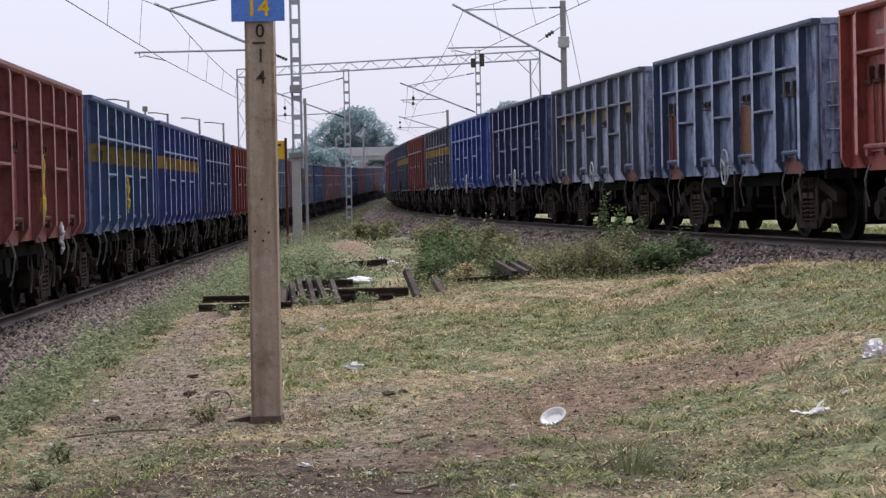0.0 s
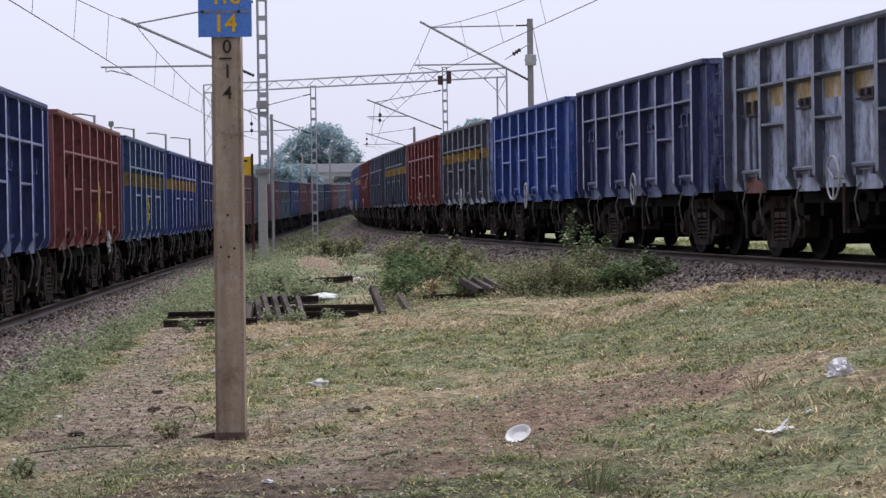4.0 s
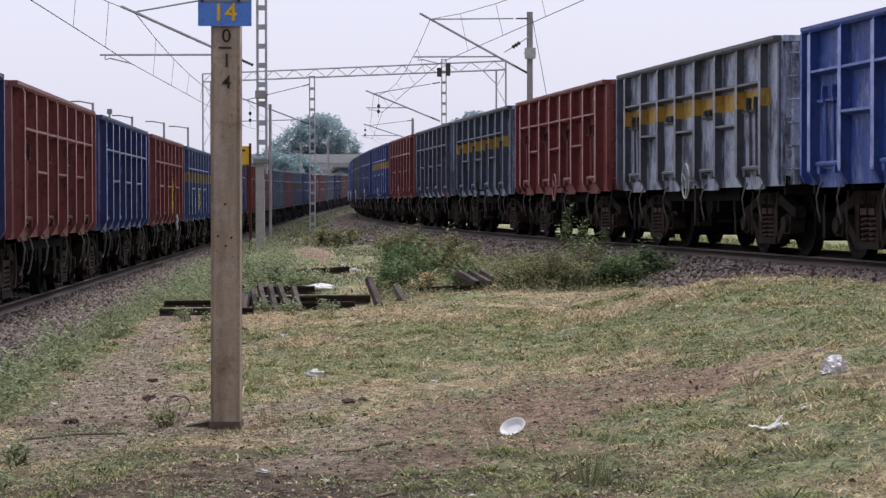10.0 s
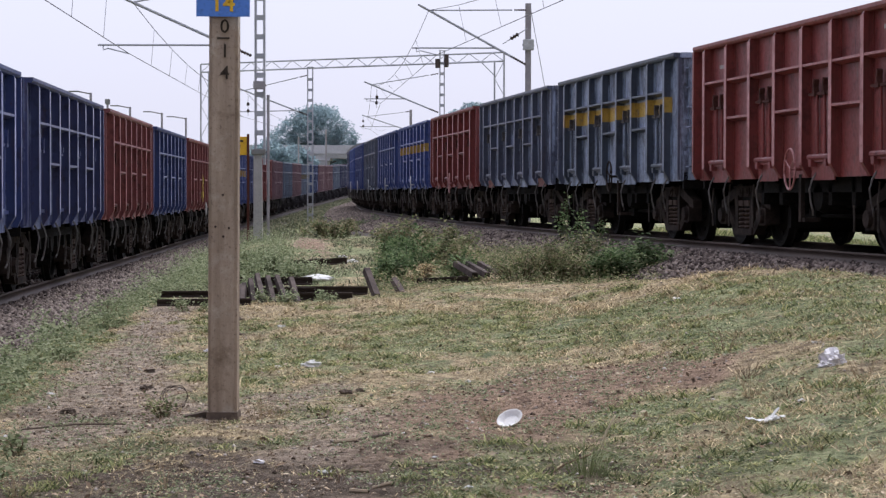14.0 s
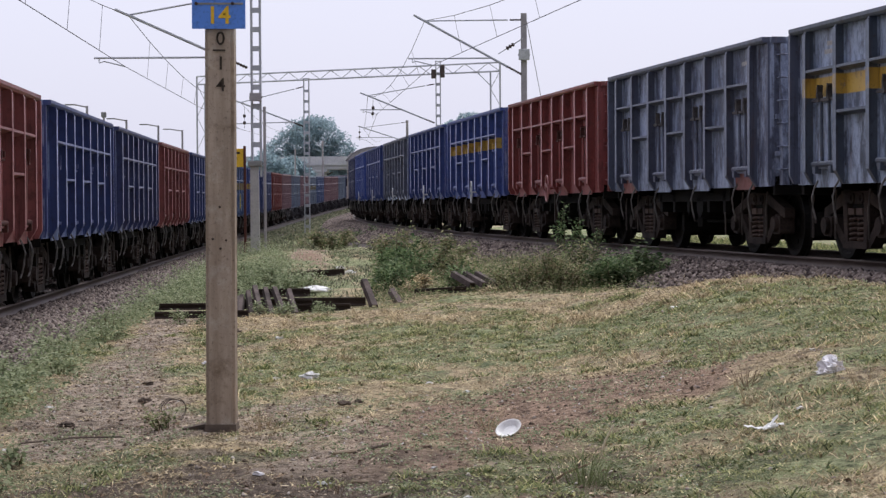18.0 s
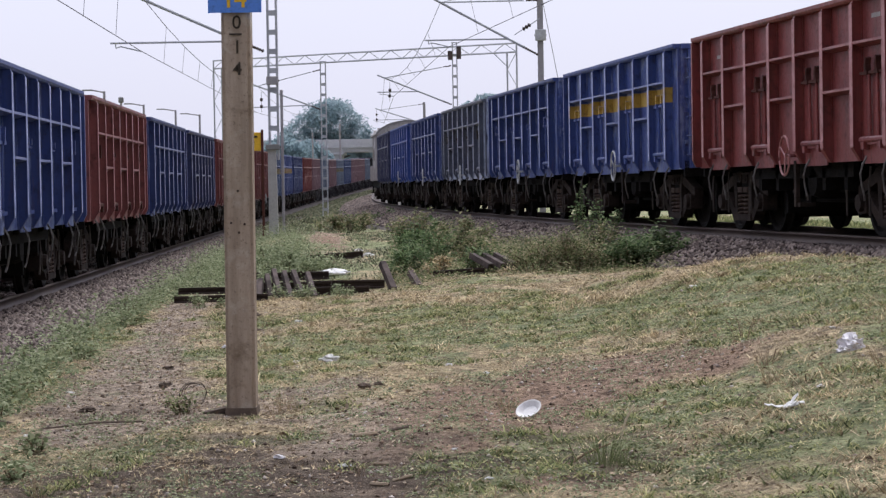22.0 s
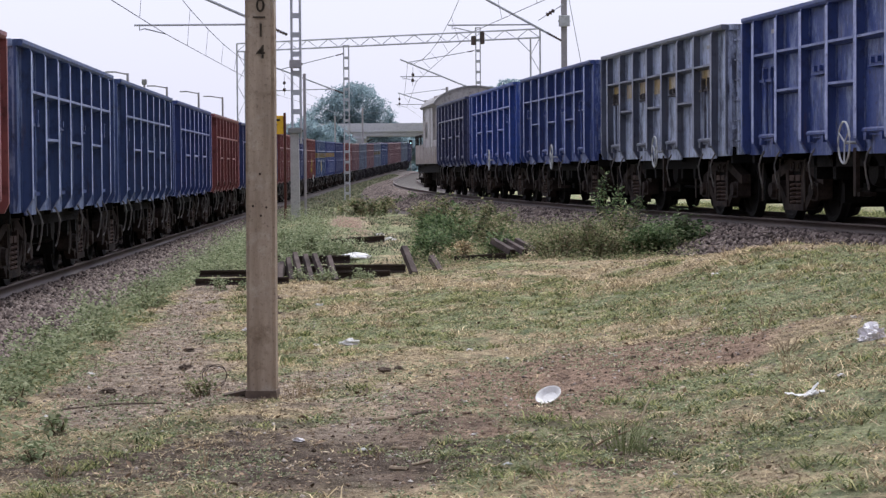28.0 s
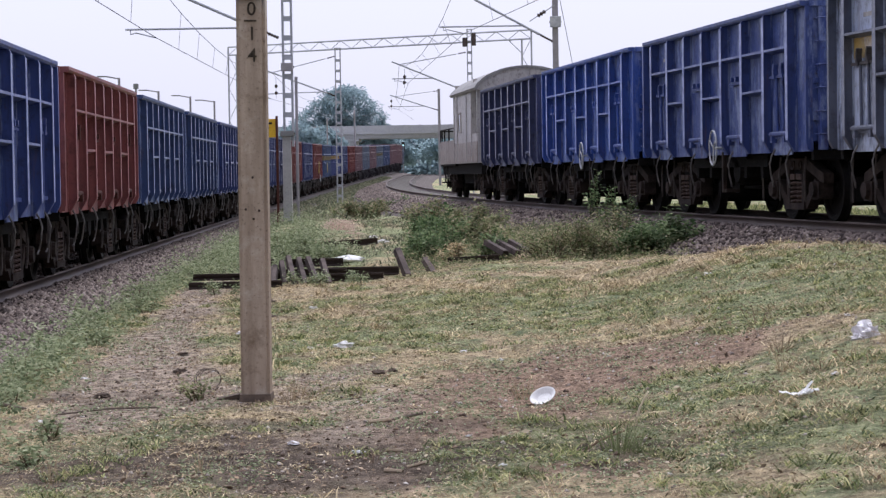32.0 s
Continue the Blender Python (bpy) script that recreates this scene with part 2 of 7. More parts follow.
M_WHITE = plain("chipped_white_paint", (0.58, 0.59, 0.60), (0.42, 0.43, 0.43), 0.6, 0.0, 8.0, 40)
M_REDDOOR = wagon_paint("primer_red_patch", (0.20, 0.052, 0.040), (0.145, 0.042, 0.034), 0.5)
M_RUSTDOOR = wagon_paint("orange_rust_plate", (0.21, 0.090, 0.030), (0.13, 0.055, 0.026), 0.9)
M_RAIL = plain("rail_steel", (0.085, 0.06, 0.048), (0.11, 0.08, 0.065), 0.6, 0.4, 3.0, 40)
M_SLEEPER = plain("sleeper_concrete", (0.26, 0.24, 0.22), (0.2, 0.185, 0.17), 0.9)
M_BALLAST = plain("ballast", (0.10, 0.085, 0.08), (0.14, 0.12, 0.11), 0.95, 0, 0.8, 9, 1.0, 0.06, (0.06, 0.05, 0.047))
M_MAST = plain("galvanised_steel", (0.50, 0.51, 0.54), (0.41, 0.42, 0.45), 0.6, 0.15, 2.0, 30)
M_POST = plain("grey_post_paint", (0.40, 0.38, 0.39), (0.32, 0.30, 0.31), 0.7, 0.1, 2.0, 30)
M_PALECONC = plain("pale_concrete", (0.50, 0.485, 0.465), (0.42, 0.41, 0.395), 0.9, 0, 2.0, 30)
M_LATCHRED = plain("rusty_red_latch_steel", (0.060, 0.026, 0.022), (0.10, 0.040, 0.033), 0.8, 0.1, 5.0, 40)
M_LATCH = plain("grimy_latch_steel", (0.050, 0.047, 0.050), (0.11, 0.10, 0.10), 0.8, 0.1, 5.0, 40)
M_CONCRETE = plain("light_concrete", (0.30, 0.30, 0.29), (0.24, 0.24, 0.23), 0.9, 0, 2.0, 30)
M_INSUL = plain("brown_porcelain", (0.05, 0.035, 0.03), (0.07, 0.045, 0.04), 0.25, 0, 5.0, 40, 0.05)
M_WIRE = plain("weathered_copper_wire", (0.22, 0.22, 0.23), (0.28, 0.27, 0.28), 0.7, 0.2)
M_KMFOOT = plain("damp_stained_concrete", (0.20, 0.155, 0.12), (0.13, 0.10, 0.08), 0.9, 0, 6.0, 40, 0.4, 0.006)
M_SIGNBLUE = plain("blue_enamel", (0.09, 0.24, 0.72), (0.10, 0.26, 0.74), 0.35, 0, 3.0, 40, 0.03)
M_YELLOW = plain("yellow_enamel", (0.84, 0.52, 0.05), (0.78, 0.47, 0.05), 0.5, 0, 3.0, 40, 0.03)
M_BLACK = plain("black_paint", (0.02, 0.018, 0.017), (0.03, 0.027, 0.025), 0.7)
M_BOLT = plain("rusty_bolt", (0.05, 0.035, 0.03), (0.08, 0.05, 0.035), 0.8, 0.4)
M_VAN = wagon_paint("cream_grey_van_paint", (0.50, 0.47, 0.45), (0.40, 0.38, 0.37), 0.5)
M_VANROOF = plain("grey_roof_paint", (0.34, 0.33, 0.32), (0.27, 0.26, 0.26), 0.8)
M_GLASSDARK = plain("dirty_window_glass", (0.02, 0.022, 0.025), (0.03, 0.03, 0.032), 0.15, 0, 3, 30, 0.02)
# ---- geometry tools ----
def part(name, bm, material, parent=None, label=""):
    """One mesh object from a bmesh (which is freed), or from a ready mesh, under a thing or a part."""
    if isinstance(bm, bmesh.types.BMesh):
        me = bpy.data.meshes.new(name)
        bm.to_mesh(me)
        bm.free()
        if material:
            me.materials.append(material)
    else:
        me = bm
    ob = new(name, me)
    if parent:
        ob.parent = parent
    if label:
        ob["label"] = label
    return ob


def box(bm, x0, x1, y0, y1, z0, z1):
    vs = [bm.verts.new((x, y, z)) for x in (x0, x1) for y in (y0, y1) for z in (z0, z1)]
    for q in ((0, 1, 3, 2), (4, 6, 7, 5), (0, 4, 5, 1), (2, 3, 7, 6), (0, 2, 6, 4), (1, 5, 7, 3)):
        bm.faces.new([vs[i] for i in q])
    return vs


def boxes(*rows):
    bm = bmesh.new()
    for r in rows:
        box(bm, *r)
    return bm


def prism(bm, points, axis, lo, hi):
    """Extrude a polygon given in the two axes other than axis (x: yz, y: xz, z: xy)."""
    def at(p, d):
        return {"x": (d, p[0], p[1]), "y": (p[0], d, p[1]), "z": (p[0], p[1], d)}[axis]
    a, b = [bm.verts.new(at(p, lo)) for p in points], [bm.verts.new(at(p, hi)) for p in points]
    n = len(points)
    bm.faces.new(a)
    bm.faces.new(b[::-1])
    for i in range(n):
        bm.faces.new((a[i], b[i], b[(i + 1) % n], a[(i + 1) % n]))
    bmesh.ops.recalc_face_normals(bm, faces=bm.faces)


def bevelled(bm, width, segments=1):
    bmesh.ops.recalc_face_normals(bm, faces=bm.faces)
    bmesh.ops.bevel(bm, geom=list(bm.edges), offset=width, segments=segments, affect="EDGES")
    return bm


def tube(bm, pts, r, n=6, close=False):
    """A round rod along points; r one radius or one a point."""
    pts = [Vector(p) for p in pts]
    rings = []
    for i, p in enumerate(pts):
        if close:
            d = pts[(i + 1) % len(pts)] - pts[i - 1]
        else:
            d = pts[min(i + 1, len(pts) - 1)] - pts[max(i - 1, 0)]
        d.normalize()
        a = d.cross(Vector((0, 0, 1)))
        if a.length < 0.05:
            a = d.cross(Vector((1, 0, 0)))
        a.normalize()
        b = d.cross(a)
        rr = r[i] if isinstance(r, (list, tuple)) else r
        rings.append([bm.verts.new(p + rr * (math.cos(k * math.tau / n) * a + math.sin(k * math.tau / n) * b)) for k in range(n)])
    m = len(rings)
    for i in range(m if close else m - 1):
        u, v = rings[i], rings[(i + 1) % m]
        for k in range(n):
            bm.faces.new((u[k], u[(k + 1) % n], v[(k + 1) % n], v[k]))
    if not close:
        bm.faces.new(rings[0][::-1])
        bm.faces.new(rings[-1])
    return bm


def lathe(bm, profile, axis="y", n=24, at=(0, 0, 0)):
    """Turn (radius, along) pairs round an axis; the ends are closed if their radius is 0."""
    rings = []
    for r, d in profile:
        ring = []
        for k in range(n if r > 0 else 1):
            c, s = r * math.cos(k * math.tau / n), r * math.sin(k * math.tau / n)
            p = {"y": (c, d, s), "z": (c, s, d), "x": (d, c, s)}[axis]
            ring.append(bm.verts.new(Vector(p) + Vector(at)))
        rings.append(ring)
    for u, v in zip(rings, rings[1:]):
        for k in range(n):
            a, b, c, d = u[k % len(u)], u[(k + 1) % len(u)], v[(k + 1) % len(v)], v[k % len(v)]
            if len(u) == 1 and len(v) == 1:
                continue
            bm.faces.new([a, c, d] if len(u) == 1 else [a, b, c] if len(v) == 1 else [a, b, c, d])
    bmesh.ops.recalc_face_normals(bm, faces=bm.faces)
    return bm


def mesh_from(name, verts, faces, material, smooth=False):
    """A mesh from numpy arrays, all faces of one size."""
    me = bpy.data.meshes.new(name)
    verts, faces = np.asarray(verts, np.float32), np.asarray(faces, np.int32)
    k = faces.shape[1]
    me.vertices.add(len(verts))
    me.vertices.foreach_set("co", verts.ravel())
    me.loops.add(faces.size)
    me.loops.foreach_set("vertex_index", faces.ravel())
    me.polygons.add(len(faces))
    me.polygons.foreach_set("loop_start", np.arange(0, faces.size, k, dtype=np.int32))
    if smooth:
        me.polygons.foreach_set("use_smooth", np.ones(len(faces), bool))
    me.update(calc_edges=True)
    me.materials.append(material)
    return me


# ---- the two tracks: plan, level and heading along s, away from the camera ----
class Line:
    def __init__(self, x, turn, bends, z, climb, s0, s1, s_end, tail):
        self.s = np.arange(s0, s1, 0.5)
        q = np.clip(self.s, s0, s_end)
        k0, k1, k2 = bends
        back = self.s < 0
        h = np.where(back, turn + 0.0004 * self.s, turn + k0 * q + k1 * q ** 2 / 2 + k2 * q ** 3 / 3)
        h = h + np.where(self.s > s_end, tail * (self.s - s_end), 0)
        i0 = int(round(-s0 / 0.5))
        dx, dy = 0.5 * np.sin(h), 0.5 * np.cos(h)
        X, Y = np.concatenate([[0], np.cumsum(dx)[:-1]]), np.concatenate([[0], np.cumsum(dy)[:-1]])
        self.x, self.y, self.h = X - X[i0] + x, Y - Y[i0] + 25.0, h
        u = np.clip(self.s, 0, s_end)
        self.z = z + climb[0] * u + climb[1] * u ** 2 + climb[2] * u ** 3

    def at(self, s):
        return tuple(np.interp(s, self.s, a) for a in (self.x, self.y, self.z, self.h))

    def off(self, s, lat, up):
        x, y, z, h = self.at(s)
        return np.stack([x + lat * np.cos(h), y - lat * np.sin(h), z + up], -1)

    def stand(self, s, half=3.26):
        """Pose of a vehicle whose middle is at s: x along the track, z up."""
        a, b = Vector(self.off(s - half, 0, 0)), Vector(self.off(s + half, 0, 0))
        d = (b - a).normalized()
        side = Vector((0, 0, 1)).cross(d).normalized()
        m = Matrix((d, side, d.cross(side))).transposed().to_4x4()
        m.translation = (a + b) / 2
        return m


LEFT = Line(-7.260, -0.0566, (3.485e-4, 7.54e-7, 0.0), 0.0, (-0.00098, 4.94e-5, 0.0), -160, 420, 223, -0.0042)
RIGHT = Line(7.419, -0.1700, (1.1839e-3, 2.05e-7, -2.535e-8), 0.742, (-0.0001, 1.88e-5, 3.717e-8), -190, 420, 205, 0.0004)
PITCH = 10.713


def left_train(t):
    """s of the joint behind the red wagon that stands nearest at the start; the train draws away."""
    return 7.083 + 2.58437 * t + 0.0214078 * t * t + 2.7777e-5 * t ** 3


def right_train(t):
    """s of the leading end of the first wagon; the train comes nearer."""
    return -5.326 - 4.47867 * t + 0.023742 * t * t - 2.865e-4 * t ** 3


def smooth(a):
    a = np.clip(a, 0, 1)
    return a * a * (3 - 2 * a)


def lumps(x, y):
    """Uneven ground, the same everywhere it is asked for."""
    return (0.030 * np.sin(1.3 * x + 0.7 * y) * np.sin(0.9 * y - 0.5 * x + 1.0) + 0.018 * np.sin(3.1 * x - 1.7 * y + 2.0) * np.sin(2.3 * y + 1.1 * x)
            + 0.012 * np.sin(6.3 * x + 2.9 * y) * np.sin(5.1 * y - 3.3 * x + 0.5)
            + 0.009 * np.sin(15.1 * x + 6.0 * y + 3 * np.sin(2.1 * y)) * np.sin(13.7 * y - 7.0 * x + 2 * np.sin(3.3 * x))
            + 0.006 * np.sin(29.0 * x - 13.0 * y + 2 * np.sin(5.3 * y)) * np.sin(31.0 * y + 11.0 * x))


def ground_z(x, y):
    x, y = np.asarray(x, float), np.asarray(y, float)
    xl, xr = np.interp(y, LEFT.y, LEFT.x), np.interp(y, RIGHT.y, RIGHT.x)
    zl, zr = np.interp(y, LEFT.y, LEFT.z), np.interp(y, RIGHT.y, RIGHT.z)
    w = np.clip((x - xl) / np.maximum(xr - xl, 1.0), 0, 1)
    base = zl - 0.24 + (zr - zl - 0.24) * smooth(w) - 0.15 * smooth((y - 45) / 40) * w * (1 - w) * 4
    hump = 0.46 * smooth((x - 0.6) / 4.2) * (1 - smooth((y - 24.5) / 8.0))
    dl, dr = np.abs(x - xl), np.abs(x - xr)
    clear = smooth((dl - 2.0) / 1.0) * smooth((dr - 2.3) / 1.0)
    trench = -0.45 * (1 - smooth((dl - 2.15) / 0.6)) - 0.3 * (1 - smooth((dr - 1.9) / 0.9))
    mound = 0.38 * np.exp(-((x + 4.6) / 1.5) ** 2 - ((y - 60) / 9.0) ** 2)
    return base + (hump + mound + lumps(x, y)) * clear + trench
# ---- what covers the ground: turf, straw, bare soil, damp soil ----
def field(x, y, scale, seed):
    """Smooth random values 0 to 1 over the plan."""
    rng = np.random.RandomState(seed)
    lat = rng.rand(64, 64)
    u, v = x / scale, y / scale
    i, j = np.floor(u).astype(int), np.floor(v).astype(int)
    a, b = smooth(u - i), smooth(v - j)
    g = lambda p, q: lat[p % 64, q % 64]
    return (g(i, j) * (1 - a) + g(i + 1, j) * a) * (1 - b) + (g(i, j + 1) * (1 - a) + g(i + 1, j + 1) * a) * b


def fractal(x, y, scale, seed):
    return (field(x, y, scale, seed) * 0.5 + field(x, y, scale / 2.1, seed + 1) * 0.3 + field(x, y, scale / 4.7, seed + 2) * 0.2)


def blob(x, y, cx, cy, rx, ry):
    return np.exp(-((x - cx) / rx) ** 2 - ((y - cy) / ry) ** 2)


def path(x, y):
    """Trodden earth that runs back along the foot of the left bank."""
    mid = np.interp(y, (11, 14, 16.5, 19.5, 30, 34), (-2.5, -2.4, -2.6, -3.1, -3.95, -4.1))
    wide = np.interp(y, (12, 16, 18, 22, 32), (0.4, 0.75, 0.7, 0.5, 0.4))
    return np.exp(-((x - mid) / wide) ** 2) * smooth((y - 13) / 2) * (1 - smooth((y - 33) / 5))


def sandy(x, y):
    """Sandy strip between the bushes and the left bank."""
    mid = np.interp(y, (42, 49, 57, 74, 90), (-2.7, -3.1, -3.5, -4.4, -5.0)) + 0.9 * (field(x, y, 3.0, 67) - 0.5)
    return np.exp(-((x - mid) / np.interp(y, (42, 50, 60, 75), (0.5, 0.7, 0.6, 0.4))) ** 2) * smooth((y - 41) / 3) * (1 - smooth((y - 70) / 12)) * (0.25 + 0.75 * smooth((fractal(x, y * 0.3, 0.8, 66) - 0.36) / 0.2))


def bareness(x, y):
    """Dry bare soil: the path and worn places."""
    b = path(x, y) + 1.3 * blob(x, y, 1.2, 16.0, 1.2, 1.6) + 0.8 * blob(x, y, 0.35, 14.4, 0.6, 0.8) + 0.7 * blob(x, y, -1.2, 16.4, 0.6, 0.9)
    b = b + 0.75 * blob(x, y, -1.0, 11.7, 2.3, 1.5) + 0.35 * blob(x, y, -1.0, 14.0, 2.0, 1.3) + 0.18 * blob(x, y, 0.2, 12.8, 1.6, 1.6) + 0.12 * blob(x, y, -0.6, 15.2, 1.2, 1.6) - 0.45 * blob(x, y, -1.0, 13.75, 0.9, 0.45) + 0.5 * blob(x, y, 2.0, 19.2, 0.7, 0.8) + 0.6 * blob(x, y, 4.2, 27.5, 1.2, 2.0)
    b = b + 1.1 * sandy(x, y)
    return np.clip(b, 0, 1.1) + 0.5 * (fractal(x * 0.8, y * 0.55, 1.3, 91) - 0.5) + 0.8 * (fractal(x, y * 0.6, 0.4, 97) - 0.5)


def dampness(x, y):
    """Dark damp soil in the hollow."""
    return np.clip(1.3 * blob(x, y, -0.9, 11.6, 2.7, 1.7) + 0.5 * blob(x, y, -2.2, 12.3, 1.1, 1.0) + 0.8 * blob(x, y, -2.6, 15.6, 1.0, 0.7) - 0.5 * smooth((fractal(x, y * 0.7, 0.45, 99) - 0.42) / 0.2) + 0.45 * blob(x, y, -1.1, 16.3, 0.5, 0.6) + 0.5 * path(x, y) * smooth((fractal(x, y, 0.9, 95) - 0.45) / 0.2), 0, 1)


def greenness(x, y):
    """Where the turf is green."""
    g = 0.45 + 0.6 * (fractal(x * 0.7, y * 0.45, 1.9, 5) - 0.5) + 0.75 * (fractal(x, y * 0.6, 0.5, 15) - 0.5)
    g = g + 0.30 * blob(x, y, -1.0, 20.6, 1.4, 2.0) + 0.30 * blob(x, y, 1.6, 23.0, 2.2, 2.4) + 0.30 * blob(x, y, 3.2, 17.9, 1.3, 2.4) + 0.34 * blob(x, y, 2.3, 12.0, 1.2, 2.6) + 0.25 * blob(x, y, 0.7, 11.6, 0.8, 0.8)
    g = g + 0.42 * smooth((-3.5 - x - 0.055 * (y - 17)) / 0.6) + 0.22 * blob(x, y, -2.8, 13.2, 0.8, 0.7) + 0.30 * blob(x, y, 0.05, 11.9, 0.7, 0.45) + 0.25 * blob(x, y, -1.5, 13.2, 0.6, 0.3) + 0.15 * smooth((y - 24) / 8)
    g = g - 0.28 * blob(x, y, -1.1, 13.7, 0.8, 0.6) - 0.22 * blob(x, y, 2.2, 15.5, 0.7, 0.6) - 0.24 * blob(x, y, 0.1, 29.4, 2.6, 2.2) - 0.2 * blob(x, y, 0.2, 18.8, 1.0, 0.9)
    return g - 0.36 * np.clip(bareness(x, y), 0, 1)


# ---- ground, ballast, rails ----
def spaced(fine_lo, fine_hi, step, lo, hi, grow):
    mid = list(np.arange(fine_lo, fine_hi, step))
    d, v, up = step, fine_hi, []
    while v < hi:
        up.append(v)
        d *= grow
        v += d
    d, v, down = step, fine_lo - step, []
    while v > lo:
        down.append(v)
        d *= grow
        v -= d
    return np.array([lo] + down[::-1] + mid + up + [hi])


def build_ground():
    xs, ys = spaced(-7, 6.5, 0.075, -2500, 2500, 1.10), spaced(9, 33, 0.075, -2000, 3500, 1.03)
    X, Y = np.meshgrid(xs, ys)
    Z = ground_z(X, Y)
    nx, ny = len(xs), len(ys)
    i = np.arange(nx * ny).reshape(ny, nx)
    quads = np.stack([i[:-1, :-1], i[:-1, 1:], i[1:, 1:], i[1:, :-1]], -1).reshape(-1, 4)
    me = mesh_from("ground", np.stack([X, Y, Z], -1).reshape(-1, 3), quads, M_GROUND, True)
    cover = np.stack([greenness(X, Y), bareness(X, Y), dampness(X, Y), np.maximum(smooth((X + 0.9) / 0.9), sandy(X, Y))], -1).clip(0, 1)
    me.attributes.new("cover", "FLOAT_COLOR", "POINT").data.foreach_set("color", cover.astype(np.float32).ravel())
    tagged(new("ground", me), "uneven dry earth with patches of worn grass", "ground", kind="structure")


def ground_material():
    """Turf, straw, dry and damp soil, each with its own grain, laid out by the cover plan."""
    m, nt, bs = tree_of("dry_earth_and_turf")
    vec = coords(nt, "Object", (1, 1, 1), False)
    n_big, n_mid, n_fine = noise_tex(nt, vec, 0.6, 5), noise_tex(nt, vec, 3.2, 7, 0.7), noise_tex(nt, vec, 15, 8, 0.75)
    n_grit = noise_tex(nt, vec, 60, 5, 0.7)
    at, sp = nt.nodes.new("ShaderNodeAttribute"), nt.nodes.new("ShaderNodeSeparateColor")
    at.attribute_name = "cover"
    nt.links.new(at.outputs["Color"], sp.inputs[0])

    def amount(i, lo, hi, grain=0.55):
        a, b = nt.nodes.new("ShaderNodeMath"), nt.nodes.new("ShaderNodeMath")
        a.operation = b.operation = "MULTIPLY_ADD"
        nt.links.new(n_mid, a.inputs[0])
        a.inputs[1].default_value = grain
        nt.links.new(sp.outputs[i], a.inputs[2])
        nt.links.new(n_fine, b.inputs[0])
        b.inputs[1].default_value = grain
        nt.links.new(a.outputs[0], b.inputs[2])
        return ramp(nt, b.outputs[0], lo + grain, hi + grain)
    tone = ramp(nt, blend(nt, 0.4, n_fine, noise_tex(nt, vec, 7, 6, 0.7)), 0.40, 0.60)
    straw = blend(nt, tone, (0.125, 0.096, 0.066), (0.66, 0.53, 0.335))
    straw = blend(nt, ramp(nt, n_mid, 0.5, 0.68), straw, (0.165, 0.132, 0.095))
    red = blend(nt, tone, (0.085, 0.057, 0.043), (0.44, 0.31, 0.225))
    grey = blend(nt, tone, (0.090, 0.070, 0.055), (0.53, 0.43, 0.335))
    soil = blend(nt, at.outputs["Alpha"], grey, red)
    damp = blend(nt, tone, (0.034, 0.026, 0.021), (0.185, 0.145, 0.114))
    green = blend(nt, tone, (0.075, 0.088, 0.048), (0.41, 0.43, 0.235))
    green = blend(nt, ramp(nt, n_mid, 0.5, 0.7), green, (0.12, 0.145, 0.085))
    col = blend(nt, amount(1, 0.36, 0.66), straw, soil)
    col = blend(nt, amount(0, 0.36, 0.58), col, green)
    col = blend(nt, amount(2, 0.25, 1.0, 1.2), col, damp)
    col = blend(nt, ramp(nt, n_grit, 0.58, 0.70), col, (0.48, 0.40, 0.31))
    col = blend(nt, ramp(nt, n_grit, 0.39, 0.31), col, (0.030, 0.024, 0.019))
    nt.links.new(col, bs.inputs["Base Color"])
    bs.inputs["Roughness"].default_value, bs.inputs["Specular IOR Level"].default_value = 1.0, 0.05
    relief(nt, bs, n_fine, 1.0, 0.06)
    return m


M_GROUND = ground_material()
build_ground()


def ribbon(name, line, profile, s_list, material, closed=False):
    """Sweep a (lateral, up) profile along a track."""
    P = np.array(profile)
    V = np.concatenate([line.off(s_list, lat, up)[:, None] for lat, up in P], 1)
    n, k = V.shape[:2]
    i = np.arange(n * k).reshape(n, k)
    if closed:
        j = np.roll(i, -1, 1)
        q = np.stack([i[:-1], j[:-1], j[1:], i[1:]], -1).reshape(-1, 4)
    else:
        q = np.stack([i[:-1, :-1], i[:-1, 1:], i[1:, 1:], i[1:, :-1]], -1).reshape(-1, 4)
    return mesh_from(name, V.reshape(-1, 3), q, material)


S_ALL = np.concatenate([np.arange(-150, 300, 1.0), np.arange(300, 400, 5.0)])
RAIL_PROFILE = [(-0.07, -0.17), (-0.07, -0.155), (-0.012, -0.135), (-0.012, -0.045), (-0.036, -0.035), (-0.036, -0.006), (-0.028, 0.0),
                (0.028, 0.0), (0.036, -0.006), (0.036, -0.035), (0.012, -0.045), (0.012, -0.135), (0.07, -0.155), (0.07, -0.17)]
for line, side in ((LEFT, "left"), (RIGHT, "right")):
    toe = 2.5 if side == "left" else 2.9
    shoulder = [(1.75, -0.17), (2.45, -0.26), (2.8, -0.56), (3.1, -0.85)] if side == "left" else [(1.75, -0.17), (toe, -0.56), (toe + 0.5, -0.85)]
    bed = [(-a, b) for a, b in shoulder[::-1]] + [(-0.9, -0.185), (0, -0.2), (0.9, -0.185)] + shoulder
    tagged(new("ballast_bed", ribbon("ballast_bed", line, bed, S_ALL, M_BALLAST)), "grey crushed stone ballast bank under the track", "ballast", kind="structure")
    for lat in (-0.874, 0.874):
        prof = [(lat + a, b) for a, b in RAIL_PROFILE]
        tagged(new("running_rail", ribbon("running_rail", line, prof, S_ALL, M_RAIL, True)), "rust-brown steel rail with a worn bright head on the sleepers", "rail", "running rails")


